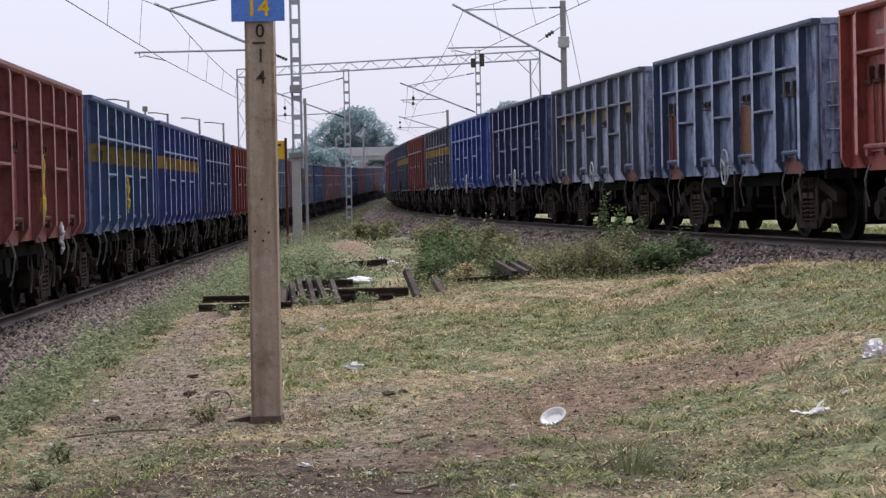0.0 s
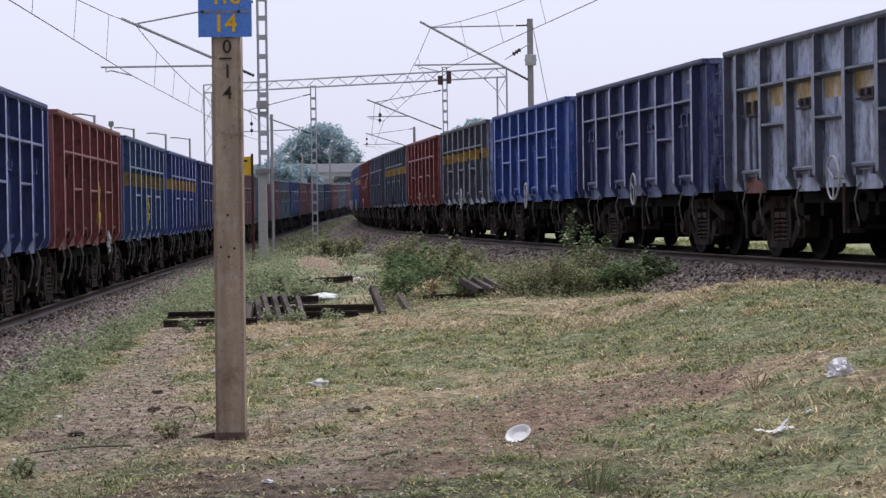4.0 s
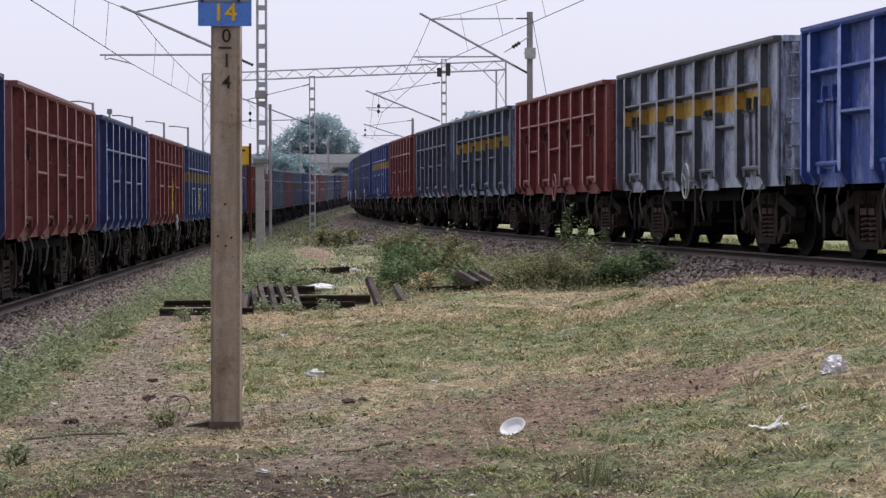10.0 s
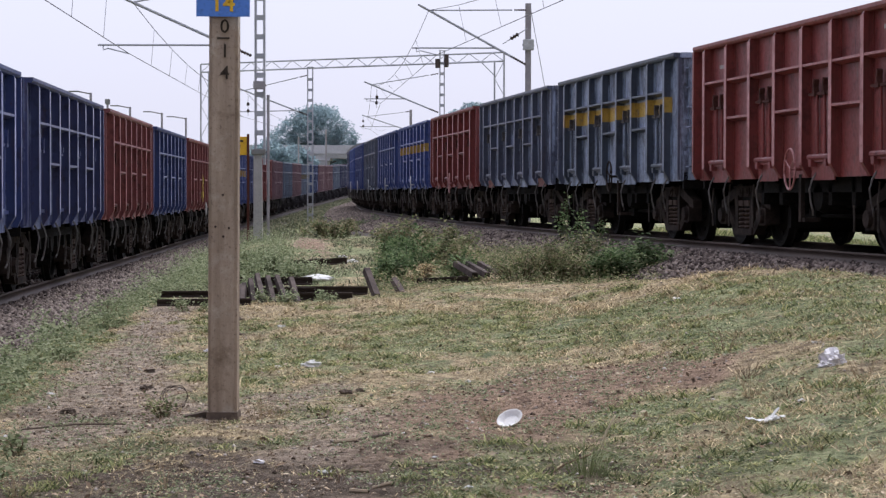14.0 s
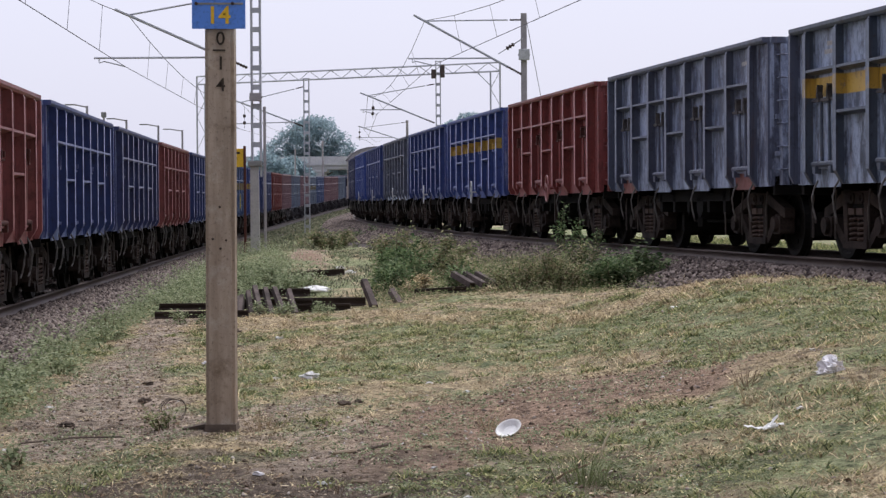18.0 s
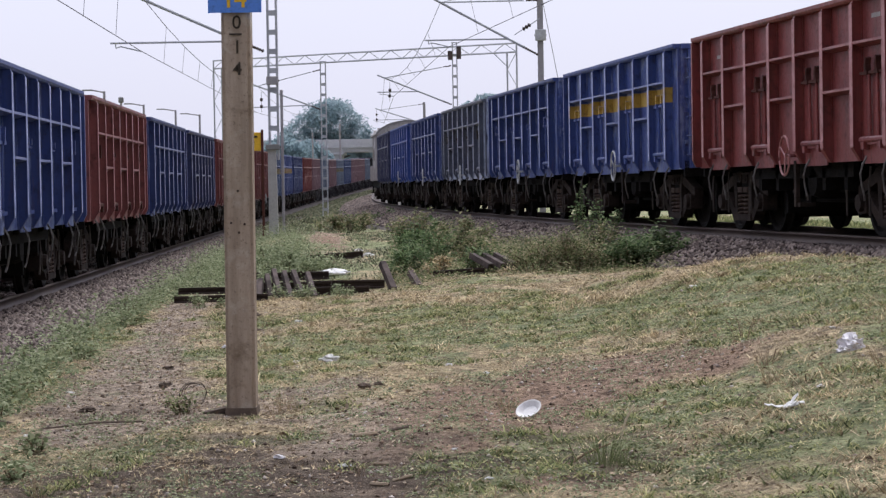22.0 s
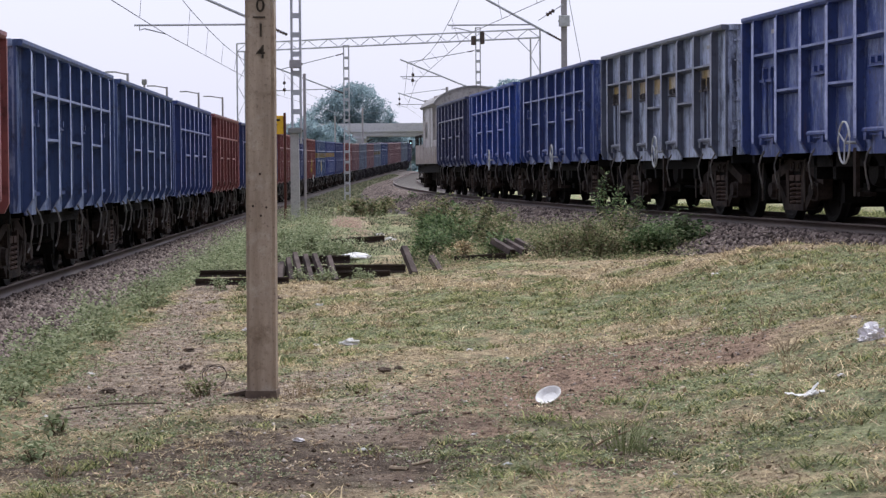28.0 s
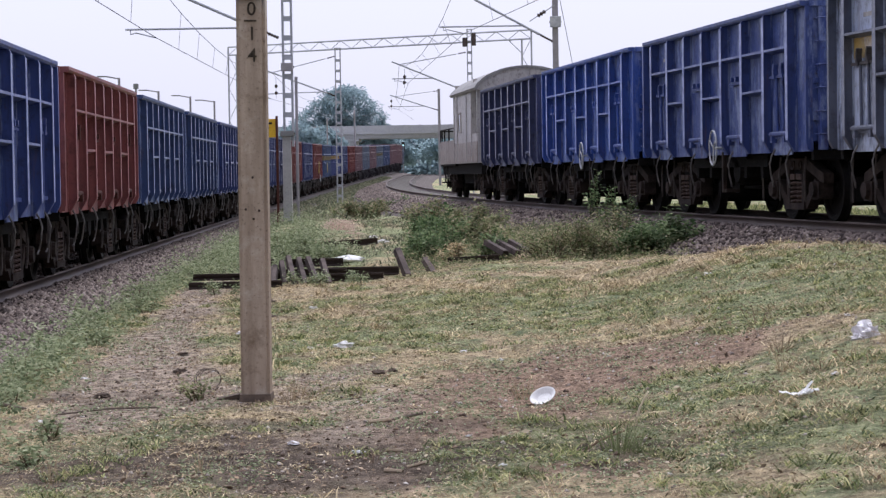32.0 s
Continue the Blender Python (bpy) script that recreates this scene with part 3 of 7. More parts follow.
def build_sleepers(line, s0, s1):
    s = np.arange(s0, s1, 0.65)
    x, y, z, h = line.at(s)
    c = np.array([(-1.37, -0.13), (1.37, -0.13), (1.37, 0.13), (-1.37, 0.13)])
    V = []
    for up in (-0.40, -0.175):
        for a, b in c:
            V.append(np.stack([x + a * np.cos(h) + b * np.sin(h), y - a * np.sin(h) + b * np.cos(h), z + up], -1))
    V = np.stack(V, 1)
    f = np.array([(0, 3, 2, 1), (4, 5, 6, 7), (0, 1, 5, 4), (1, 2, 6, 5), (2, 3, 7, 6), (3, 0, 4, 7)])
    F = (np.arange(len(s))[:, None, None] * 8 + f[None]).reshape(-1, 4)
    tagged(new("sleepers", mesh_from("sleepers", V.reshape(-1, 3), F, M_SLEEPER)), "row of grey concrete sleepers bedded in the ballast", "sleepers", kind="stuff")


for line in (LEFT, RIGHT):
    build_sleepers(line, -100, 300)
# ---- open freight wagons ----
M_SPRING = plain("rust_brown_spring_steel", (0.060, 0.042, 0.035), (0.10, 0.070, 0.058), 0.85, 0, 5.0, 40)
M_DUSTY = plain("dusty_rod_steel", (0.07, 0.06, 0.055), (0.11, 0.095, 0.085), 0.8, 0.1, 6.0, 40)
M_RAGYELLOW = plain("yellow_cloth", (0.55, 0.45, 0.08), (0.45, 0.38, 0.10), 0.9)
MESH = {}
HALF, SOLE, TOP = 4.78, 1.07, 3.265
UNBANDED = {"pale_band": "pale", "slate_band": "slate", "blue_band": "blue", "steel_band": "steel", "hazed_band": "faded_blue"}
POSTS = [-4.13 + 1.18 * i for i in range(8)]


def once(key, make, material):
    """A mesh made once for each kind of part and each material."""
    k = (key, material.name)
    if k not in MESH:
        bm = make()
        me = bpy.data.meshes.new(key)
        bm.to_mesh(me)
        bm.free()
        me.materials.append(material)
        MESH[k] = me
    return MESH[k]


def side_wall():
    bm = bmesh.new()
    prism(bm, [(1.41, SOLE - 0.02), (1.45, SOLE - 0.02), (1.45, TOP - 0.07), (1.41, TOP - 0.07)], "x", -HALF, HALF)
    return bm


def coping():
    bm = bmesh.new()
    prism(bm, [(1.36, TOP - 0.075), (1.57, TOP - 0.085), (1.594, TOP - 0.05), (1.594, TOP), (1.36, TOP)], "x", -HALF, HALF)
    return bm


def stanchion():
    bm = bmesh.new()
    out = [(1.45, SOLE - 0.02), (1.475, SOLE - 0.02), (1.598, SOLE + 0.17), (1.598, TOP - 0.12), (1.575, TOP - 0.076), (1.45, TOP - 0.076)]
    prism(bm, out, "x", -0.028, 0.028)
    box(bm, -0.055, 0.055, 1.449, 1.464, SOLE + 0.02, TOP - 0.08)
    box(bm, -0.058, 0.058, 1.588, 1.604, SOLE + 0.18, TOP - 0.125)
    prism(bm, [(1.476, SOLE - 0.012), (1.49, SOLE - 0.02), (1.604, SOLE + 0.165), (1.59, SOLE + 0.185)], "x", -0.05, 0.05)
    return bm


def rail_piece(z, width=1.12):
    def make():
        bm = bmesh.new()
        prism(bm, [(1.45, z - 0.05), (1.50, z - 0.05), (1.599, z - 0.016), (1.599, z + 0.020), (1.45, z + 0.034)], "x", -width / 2, width / 2)
        return bm
    return make


def corner_post(depth):
    def make():
        bm = bmesh.new()
        prism(bm, [(1.45, SOLE), (1.45 + depth * 0.6, SOLE), (1.45 + depth, SOLE + 0.12), (1.45 + depth, TOP - 0.08), (1.45, TOP - 0.08)], "x", -0.035, 0.035)
        return bm
    return make


def door_plate():
    bm = boxes((-0.50, 0.50, 1.45, 1.47, 1.30, 2.16), (-0.50, 0.50, 1.47, 1.52, 1.26, 1.315))
    return bm


def door_flap():
    bm = bmesh.new()
    prism(bm, [(-0.44, SOLE - 0.06), (0.44, SOLE - 0.06), (0.50, 1.26), (-0.50, 1.26)], "y", 1.452, 1.474)
    return bm


def yellow_panel():
    return boxes((-0.54, 0.54, 1.451, 1.455, 2.29, 2.57))


def stencil():
    return boxes((-0.16, 0.16, 1.451, 1.454, -0.03, 0.03))


def latch():
    """Cross bar over the door with two upright cam lugs."""
    bm = boxes((-0.47, 0.47, 1.47, 1.53, 2.19, 2.23))
    for x in (-0.19, 0.19):
        prism(bm, [(x - 0.03, 2.23), (x + 0.03, 2.23), (x + 0.028, 2.33), (x + 0.0, 2.42), (x - 0.04, 2.40), (x - 0.012, 2.32)], "y", 1.48, 1.56)
        box(bm, x - 0.05, x + 0.05, 1.53, 1.555, 2.18, 2.24)
    return bm


def latch_plate():
    """Short keeper plate with two studs."""
    return boxes((-0.24, 0.24, 1.47, 1.505, 2.21, 2.34), (-0.17, -0.10, 1.505, 1.56, 2.235, 2.315), (0.08, 0.15, 1.505, 1.56, 2.235, 2.315), (-0.30, 0.30, 1.47, 1.535, 2.185, 2.212))


def hinge():
    bm = bmesh.new()
    prism(bm, [(1.47, 1.29), (1.53, 1.29), (1.555, 1.315), (1.555, 1.345), (1.53, 1.37), (1.47, 1.37)], "x", -0.45, 0.45)
    for x in (-0.30, 0.30):
        box(bm, x - 0.05, x + 0.05, 1.47, 1.565, 1.20, 1.30)
    return bm


def bar():
    return tube(bmesh.new(), [(0, 1.50, 1.34), (0, 1.51, 2.21)], 0.024, 6)


def hook():
    return tube(bmesh.new(), [(0, 1.46, 1.12), (0.0, 1.53, 1.0), (0.01, 1.56, 0.88), (0.02, 1.54, 0.72), (0.0, 1.51, 0.58), (0.05, 1.49, 0.52)], 0.015, 5)


def end_wall():
    bm = boxes((HALF - 0.03, HALF, -1.41, 1.41, SOLE, TOP - 0.07))
    box(bm, HALF, HALF + 0.07, -1.46, 1.46, TOP - 0.09, TOP)
    return bm


def end_post():
    bm = bmesh.new()
    prism(bm, [(HALF, SOLE), (HALF + 0.16, SOLE), (HALF + 0.14, 1.9), (HALF + 0.07, TOP - 0.1), (HALF, TOP - 0.1)], "y", -0.05, 0.05)
    return bm


def ladder():
    return tube(bmesh.new(), [(HALF, 0.95, 0), (HALF + 0.16, 0.95, 0), (HALF + 0.16, 1.36, 0), (HALF, 1.36, 0)], 0.014, 5)


def end_rib():
    return boxes((HALF, HALF + 0.06, -1.4, 1.4, 2.05, 2.12), (HALF, HALF + 0.06, -1.4, 1.4, 1.5, 1.57))


def floor_pan():
    bm = boxes((-HALF + 0.03, HALF - 0.03, -1.41, 1.41, 1.20, 1.27))
    for x in (-3.3, -1.2, 1.2, 3.3):
        box(bm, x - 0.08, x + 0.08, -1.38, 1.38, 0.98, 1.20)
    return bm


def centre_sill():
    return boxes((-HALF, HALF, -0.22, 0.22, 0.82, 1.20), (-HALF, -HALF + 0.1, -1.40, 1.40, 0.92, 1.20), (HALF - 0.1, HALF, -1.40, 1.40, 0.92, 1.20),
                 (-1.1, 0.3, 0.5, 0.95, 0.62, 1.0), (0.6, 1.5, -0.9, -0.4, 0.65, 1.02))


def reservoir():
    return lathe(bmesh.new(), [(0, -1.3), (0.2, -1.3), (0.24, -1.2), (0.24, 1.2), (0.2, 1.3), (0, 1.3)], "y", 14, (-0.5, 0, 0.78))


def brake_cylinder():
    return lathe(bmesh.new(), [(0, -1.9), (0.16, -1.9), (0.18, -0.9), (0, -0.9)], "x", 12, (0, 0.62, 0.72))


def cross_member():
    return boxes((-0.07, 0.07, -1.3, 1.3, 0.66, 1.2))


def sole_bar():
    return boxes((-2.2, 2.2, 1.22, 1.30, 0.84, 1.2))


def brake_gear():
    """Plain boxes added between the bogies to fill the gap that shade turns black."""
    return boxes((-2.0, 2.0, -0.5, 0.5, 0.52, 0.86), (-1.7, -1.55, -1.0, 1.0, 0.30, 0.60), (1.5, 1.65, -1.0, 1.0, 0.30, 0.60), (-0.4, 0.3, -0.75, 0.2, 0.36, 0.56), (0.7, 1.0, -0.3, 0.9, 0.40, 0.6))


def brake_beam():
    # deep box beams, added to close the view under the wagon
    return boxes((-0.56, -0.48, -0.9, 0.9, 0.22, 0.62), (0.48, 0.56, -0.9, 0.9, 0.22, 0.62), (-1.75, -1.66, -0.9, 0.9, 0.30, 0.66), (1.66, 1.75, -0.9, 0.9, 0.30, 0.66), (-1.6, 1.6, -0.75, -0.7, 0.5, 0.72))


def hanger():
    return tube(bmesh.new(), [(0, 1.22, 0.98), (0.01, 1.24, 0.7), (0.02, 1.23, 0.42), (0.05, 1.22, 0.30)], 0.018, 5)


def brake_rod():
    return tube(bmesh.new(), [(-3.0, 0.8, 0.5), (3.0, 0.8, 0.5)], 0.03, 5)


def brake_lever():
    return boxes((0.06, 0.16, 1.40, 1.46, 0.42, 1.10), (-0.05, 0.2, 1.2, 1.44, 0.42, 0.48))


def coupler():
    bm = boxes((HALF, HALF + 0.36, -0.1, 0.1, 0.98, 1.16))
    prism(bm, [(HALF + 0.30, -0.19), (HALF + 0.47, -0.17), (HALF + 0.47, 0.02), (HALF + 0.40, 0.19), (HALF + 0.28, 0.17)], "z", 0.92, 1.22)
    return bm


def air_hose():
    return tube(bmesh.new(), [(HALF + 0.02, 0.5, 0.95), (HALF + 0.12, 0.48, 0.8), (HALF + 0.26, 0.4, 0.6), (HALF + 0.46, 0.3, 0.52)], 0.03, 6)


def brake_wheel():
    bm = bmesh.new()
    R, z = 0.29, 1.17
    tube(bm, [(R * math.cos(a), 1.665 - 0.09 * R * math.cos(a), z + R * math.sin(a)) for a in np.linspace(0, math.tau, 22, endpoint=False)], 0.016, 6, True)
    for k in range(3):
        a = k * math.tau / 3 + 0.5
        tube(bm, [(0, 1.655, z), (R * math.cos(a), 1.665 - 0.09 * R * math.cos(a), z + R * math.sin(a))], 0.012, 5)
    tube(bm, [(0, 1.46, z), (0, 1.66, z)], 0.026, 6)
    return bm


def bolster():
    return boxes((-0.26, 0.26, -1.12, 1.12, 0.48, 0.80), (-0.3, 0.3, -0.35, 0.35, 0.80, 0.86))


def side_frame():
    """Cast bogie side: arched top member, sloping lower arms, a spring window between two columns, axle boxes at the ends."""
    bm = bmesh.new()
    y0, y1 = 1.00, 1.16
    prism(bm, [(-1.26, 0.58), (-1.25, 0.72), (-0.95, 0.80), (-0.52, 0.94), (0.52, 0.94), (0.95, 0.80), (1.25, 0.72), (1.26, 0.58), (1.12, 0.58), (0.92, 0.66), (0.46, 0.78), (-0.46, 0.78), (-0.92, 0.66), (-1.12, 0.58)], "y", y0, y1)
    for s in (-1, 1):
        prism(bm, [(s * 0.29, 0.27), (s * 0.41, 0.27), (s * 0.47, 0.80), (s * 0.31, 0.80)], "y", y0 - 0.01, y1 + 0.025)
        prism(bm, [(s * 0.34, 0.17), (s * 0.50, 0.19), (s * 1.00, 0.56), (s * 0.86, 0.64), (s * 0.40, 0.30)], "y", y0 + 0.01, y1 + 0.01)
        bx = [(s * 0.83, 0.36), (s * 0.88, 0.33), (s * 1.12, 0.33), (s * 1.17, 0.36), (s * 1.17, 0.60), (s * 0.83, 0.60)]
        prism(bm, bx, "y", y0 - 0.02, y1 + 0.05)
        lathe(bm, [(0, y1 + 0.11), (0.115, y1 + 0.11), (0.13, y1 + 0.0)], "y", 12, (s * 1.0, 0, 0.48))
        lathe(bm, [(0.045, y1 - 0.01), (0.045, y1 + 0.02), (0.085, y1 + 0.02), (0.085, y1 - 0.01)], "y", 12, (s * 0.17, 0, 0.86))
    box(bm, -0.44, 0.44, y0 - 0.03, y1 + 0.04, 0.17, 0.27)
    box(bm, -0.52, 0.52, y0 - 0.005, y1 + 0.035, 0.925, 0.955)
    return bm


def spring_nest():
    """Coil springs between the spring plank and the bolster."""
    bm = bmesh.new()
    for x in (-0.15, 0.15):
        coil = [(x + 0.095 * math.cos(a), 1.10 + 0.095 * math.sin(a), 0.28 + 0.34 * a / (5 * math.tau)) for a in np.linspace(0, 5 * math.tau, 51)]
        tube(bm, coil, 0.022, 5)
        box(bm, x - 0.11, x + 0.11, 1.02, 1.19, 0.63, 0.72)
    return bm


def wheelset():
    bm = bmesh.new()
    lathe(bm, [(0, -1.05), (0.065, -1.05), (0.075, -0.5), (0.075, 0.5), (0.065, 1.05), (0, 1.05)], "y", 10)
    for s in (-1, 1):
        lathe(bm, [(0.08, s * 0.74), (0.13, s * 0.74), (0.15, s * 0.80), (0.40, s * 0.83), (0.43, s * 0.79), (0.528, s * 0.79), (0.53, s * 0.815), (0.502, s * 0.835),
                   (0.495, s * 0.925), (0.43, s * 0.925), (0.40, s * 0.875), (0.15, s * 0.87), (0.13, s * 0.93), (0.08, s * 0.93)], "y", 28)
        for k in range(3):
            a = k * math.tau / 3
            lathe(bm, [(0, s * 0.85), (0.045, s * 0.85), (0.045, s * 0.889), (0, s * 0.889)], "y", 8, (0.28 * math.cos(a), 0, 0.28 * math.sin(a)))
    return bm


MOVERS = []
DENT = random.Random(5)
WHEELS = {"left": [], "right": []}


def add_bogies(thing, xs, train, keyed, wheel_x=(-1.0, 1.0), gear=None):
    for bx in xs:
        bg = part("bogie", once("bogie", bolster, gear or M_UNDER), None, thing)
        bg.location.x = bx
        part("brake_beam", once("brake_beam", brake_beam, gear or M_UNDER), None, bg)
        for turn in (0, math.pi):
            for hx in (-0.62, 0.62, 1.5) if keyed else ():
                hg = part("brake_hanger", once("brake_hanger", hanger, M_DUSTY), None, bg)
                hg.rotation_euler.z, hg.location.x = turn, hx * math.cos(turn)
            sf = part("side_frame", once("side_frame", side_frame, gear or M_CAST), None, bg)
            sn = part("spring_nest", once("spring_nest", spring_nest, gear or M_SPRING), None, bg)
            sf.rotation_euler.z = sn.rotation_euler.z = turn
        for wx in wheel_x:
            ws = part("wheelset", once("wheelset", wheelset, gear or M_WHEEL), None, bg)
            ws.location = (wx, 0, 0.5)
            if keyed:
                WHEELS[train].append((ws, wx))


def build_wagon(paint, train, near=math.pi, bars="ends", red_doors=(), keyed=True, detail=True, label="", wheel=None, shift=0.0):
    """An open wagon on two bogies; near: turn of the side seen by the camera."""
    mat, end_mat = PAINT[paint], PAINT[UNBANDED.get(paint, paint)]
    # far wagons get the gear colour that has haze mixed in
    gear = M_UNDER if detail else M_HAZEGEAR
    posts = [p + shift for p in POSTS]
    w = new("open_wagon")
    tagged(w, label, "freight wagon", "wagons of the %s train" % ("departing" if train == "left" else "passing"))
    for turn in (near, near + math.pi):
        seen = turn == near

        def put(name, make, m=mat, x=0.0, under=w, lab=""):
            o = part(name, once(name, make, m), None, under, lab)
            if under is w:
                o.rotation_euler.z = turn
                o.location.x = x * math.cos(turn)
            else:
                o.location.x = x
            return o
        put("side_wall", side_wall)
        put("coping", coping)
        for x in posts:
            put("stanchion", stanchion, x=x)
        for i, (a, b) in enumerate(zip(posts, posts[1:])):
            mid = (a + b) / 2
            put("waist_rail", rail_piece(2.62), x=mid).rotation_euler.y = DENT.uniform(-0.007, 0.007)
            if i % 2:
                put("lower_rail", rail_piece(2.02), x=mid).rotation_euler.y = DENT.uniform(-0.009, 0.009)
                continue
            dm = M_REDDOOR if i in red_doors and seen else mat
            d = put("door", door_plate, M_REDDOOR if paint == "weathered" and i == 6 and seen else M_RUSTDOOR if paint == "weathered" and i == 2 and seen else mat, mid)
            put("door_flap", door_flap, dm, 0, d, "flap patched in red primer" if dm is M_REDDOOR else "")
            if not (seen and detail):
                continue
            barred = bars == "all" or i in (0, 6)
            painted = paint in ("bright", "blue", "blue_band", "steel", "navy", "violet", "dark")
            put("latch" if barred else "latch_plate", latch if barred else latch_plate, mat if painted else M_LATCHRED if paint in ("red", "maroon", "rust") else M_LATCH, 0, d)
            if train == "right" or paint == "rust":
                put("door_hinge", hinge, M_LATCHRED if paint == "rust" else mat, 0, d)
            if barred:
                for bx in (-0.15, 0.15):
                    put("locking_bar", bar, M_REDDOOR if d.data.materials[0] is M_REDDOOR else mat, bx, d)
            for hx in (-0.42, 0.38) if i in (0, 6) else (0.3,):
                put("door_hook", hook, M_HOOK, mid + hx)
        o = part("corner_post", once("far_corner_post", corner_post(0.148), end_mat), None, w)
        o.rotation_euler.z, o.location.x = turn, HALF - 0.036
        o = part("corner_post", once("near_corner_post", corner_post(0.06), end_mat), None, w)
        o.rotation_euler.z, o.location.x = turn, -HALF + 0.036
        if seen and paint == "pale":
            for i, x in enumerate(POSTS[:-1]):
                if i != 1:
                    put("yellow_panel", yellow_panel, M_PATCHYEL, x + 0.59, lab="worn yellow panel")
        if seen and train == "right":
            for k, (x, z) in enumerate(((-3.45, 2.98), (-3.55, 2.87), (3.5, 2.96), (-1.2, 1.85), (-1.25, 1.72), (-1.15, 1.6))):
                if (len(MOVERS) + k) % 3:
                    put("lettering_bar", stencil, M_STENCIL, -x).location.z = z
        put("end_wall", end_wall)
        for y in (-1.28, -0.5, 0.5, 1.28):
            o = put("end_post", end_post)
            o.location.y = y
        put("end_rib", end_rib)
        if math.cos(turn) < 0:
            for z in np.linspace(1.3, 3.0, 6):
                put("rung", ladder).location = (0, 0 if seen else 2.31, z)
        put("coupler", coupler, gear)
        put("air_hose", air_hose, M_BLACK)
        if seen and wheel:
            put("brake_wheel", brake_wheel, wheel, -0.3, lab="pale painted brake hand wheel" if wheel is M_WHITE else "").rotation_euler.z = turn + 0.02
            put("brake_lever", brake_lever, M_CAST, -0.3)
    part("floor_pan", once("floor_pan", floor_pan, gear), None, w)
    # unseen gear added below the floor to fill the gap that shade blackens
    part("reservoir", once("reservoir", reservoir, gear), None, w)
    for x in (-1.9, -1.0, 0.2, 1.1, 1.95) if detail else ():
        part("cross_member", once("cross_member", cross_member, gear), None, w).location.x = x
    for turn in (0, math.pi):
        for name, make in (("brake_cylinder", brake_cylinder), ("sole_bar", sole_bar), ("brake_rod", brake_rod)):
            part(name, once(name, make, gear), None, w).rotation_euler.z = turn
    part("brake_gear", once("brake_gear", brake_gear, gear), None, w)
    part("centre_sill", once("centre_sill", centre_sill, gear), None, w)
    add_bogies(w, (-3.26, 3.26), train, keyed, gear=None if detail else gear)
    return w


LOOKS = {
    "red": "open steel freight wagon in rust-streaked oxide red", "rust": "open freight wagon in sun-faded oxide red", "maroon": "open freight wagon in dark red paint",
    "blue": "open freight wagon in worn blue paint", "navy": "open freight wagon in scuffed navy blue paint", "bright": "open freight wagon in scraped bright blue paint",
    "slate": "open freight wagon in weathered slate grey", "violet": "open freight wagon in dusty blue-grey paint", "dark": "open freight wagon in dark slate paint",
    "weathered": "open freight wagon in scraped blue-grey paint", "steel": "open freight wagon in faded blue-grey paint", "pale": "pale weathered open freight wagon with yellow remnants", "pale_band": "pale grey open freight wagon with yellow band",
    "slate_band": "slate grey open freight wagon with yellow band", "blue_band": "blue open freight wagon with yellow band", "steel_band": "blue-grey open freight wagon with worn yellow band",
    "faded_red": "red open freight wagon with distance haze painted in", "faded_blue": "blue open freight wagon with distance haze painted in", "hazed_band": "blue open freight wagon with dull band and distance haze painted in"}
# the passing train, from its leading wagon back
PASSING = [("red", "ends", ()), ("weathered", "ends", (0, 6)), ("pale", "ends", (0, 6)), ("violet", "ends", ()), ("bright", "ends", ()), ("pale_band", "ends", ()), ("maroon", "all", ()),
           ("slate_band", "all", ()), ("slate", "all", (0, 6)), ("maroon", "all", ()), ("blue_band", "all", ()), ("blue", "ends", ()), ("pale", "ends", ()), ("blue", "ends", ()),
           ("bright", "ends", ()), ("dark", "all", ())]
for i, (paint, bars, red) in enumerate(PASSING):
    w = build_wagon(paint, "right", 0.0, bars, red, True, True, LOOKS[paint] + (" and red patched doors" if red else ""), wheel=None if i in (0, 8, 15) else PAINT["maroon"] if i in (6, 9) else M_CAST if i == 7 else M_WHITE, shift=0.28 if i == 4 else 0.0)
    MOVERS.append((w, RIGHT, right_train, i * PITCH + 4.89, 3.26))
# the departing train, from the wagon that enters last to those behind the locomotive
DEPARTING = {10: "blue", 9: "rust", 8: "steel", 7: "steel", 6: "blue", 5: "rust", 4: "navy", 3: "violet", 2: "rust", 1: "navy", 0: "rust", -1: "steel_band", -2: "blue_band",
             -3: "navy", -4: "maroon"}
# far wagons mostly wear the paints with distance haze mixed in
DEPARTING.update({-5 - i: p for i, p in enumerate(("faded_red", "faded_blue", "faded_red", "hazed_band", "steel", "faded_red", "faded_red", "faded_blue", "dark", "faded_red", "faded_blue",
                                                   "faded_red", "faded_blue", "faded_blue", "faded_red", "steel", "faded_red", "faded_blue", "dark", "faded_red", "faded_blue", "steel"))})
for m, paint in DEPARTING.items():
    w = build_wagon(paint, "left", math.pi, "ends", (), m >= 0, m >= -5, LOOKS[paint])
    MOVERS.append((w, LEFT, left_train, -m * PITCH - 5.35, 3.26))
    if m in (0, -1):
        for k, (x, z, n) in enumerate(((0.6, 1.75, 0.9), (2.2, 1.05, 0.45)) if m == 0 else ((-0.3, 1.7, 0.7),)):
            bm = bmesh.new()
            rag = random.Random(7 + 3 * k + m)
            for j in range(3):
                pts = [(x + 0.05 * j + rag.uniform(-0.03, 0.03), -1.58 - rag.uniform(0, 0.03), z + n * (0.5 - i / 6)) for i in range(7)]
                tube(bm, pts, [0.012, 0.03, 0.035, 0.03, 0.035, 0.03, 0.01], 6)
            part("hanging_rag", bm, M_RAGYELLOW if k == 0 else M_WHITE, w, "torn yellow cloth strip" if k == 0 else "torn white cloth strip")
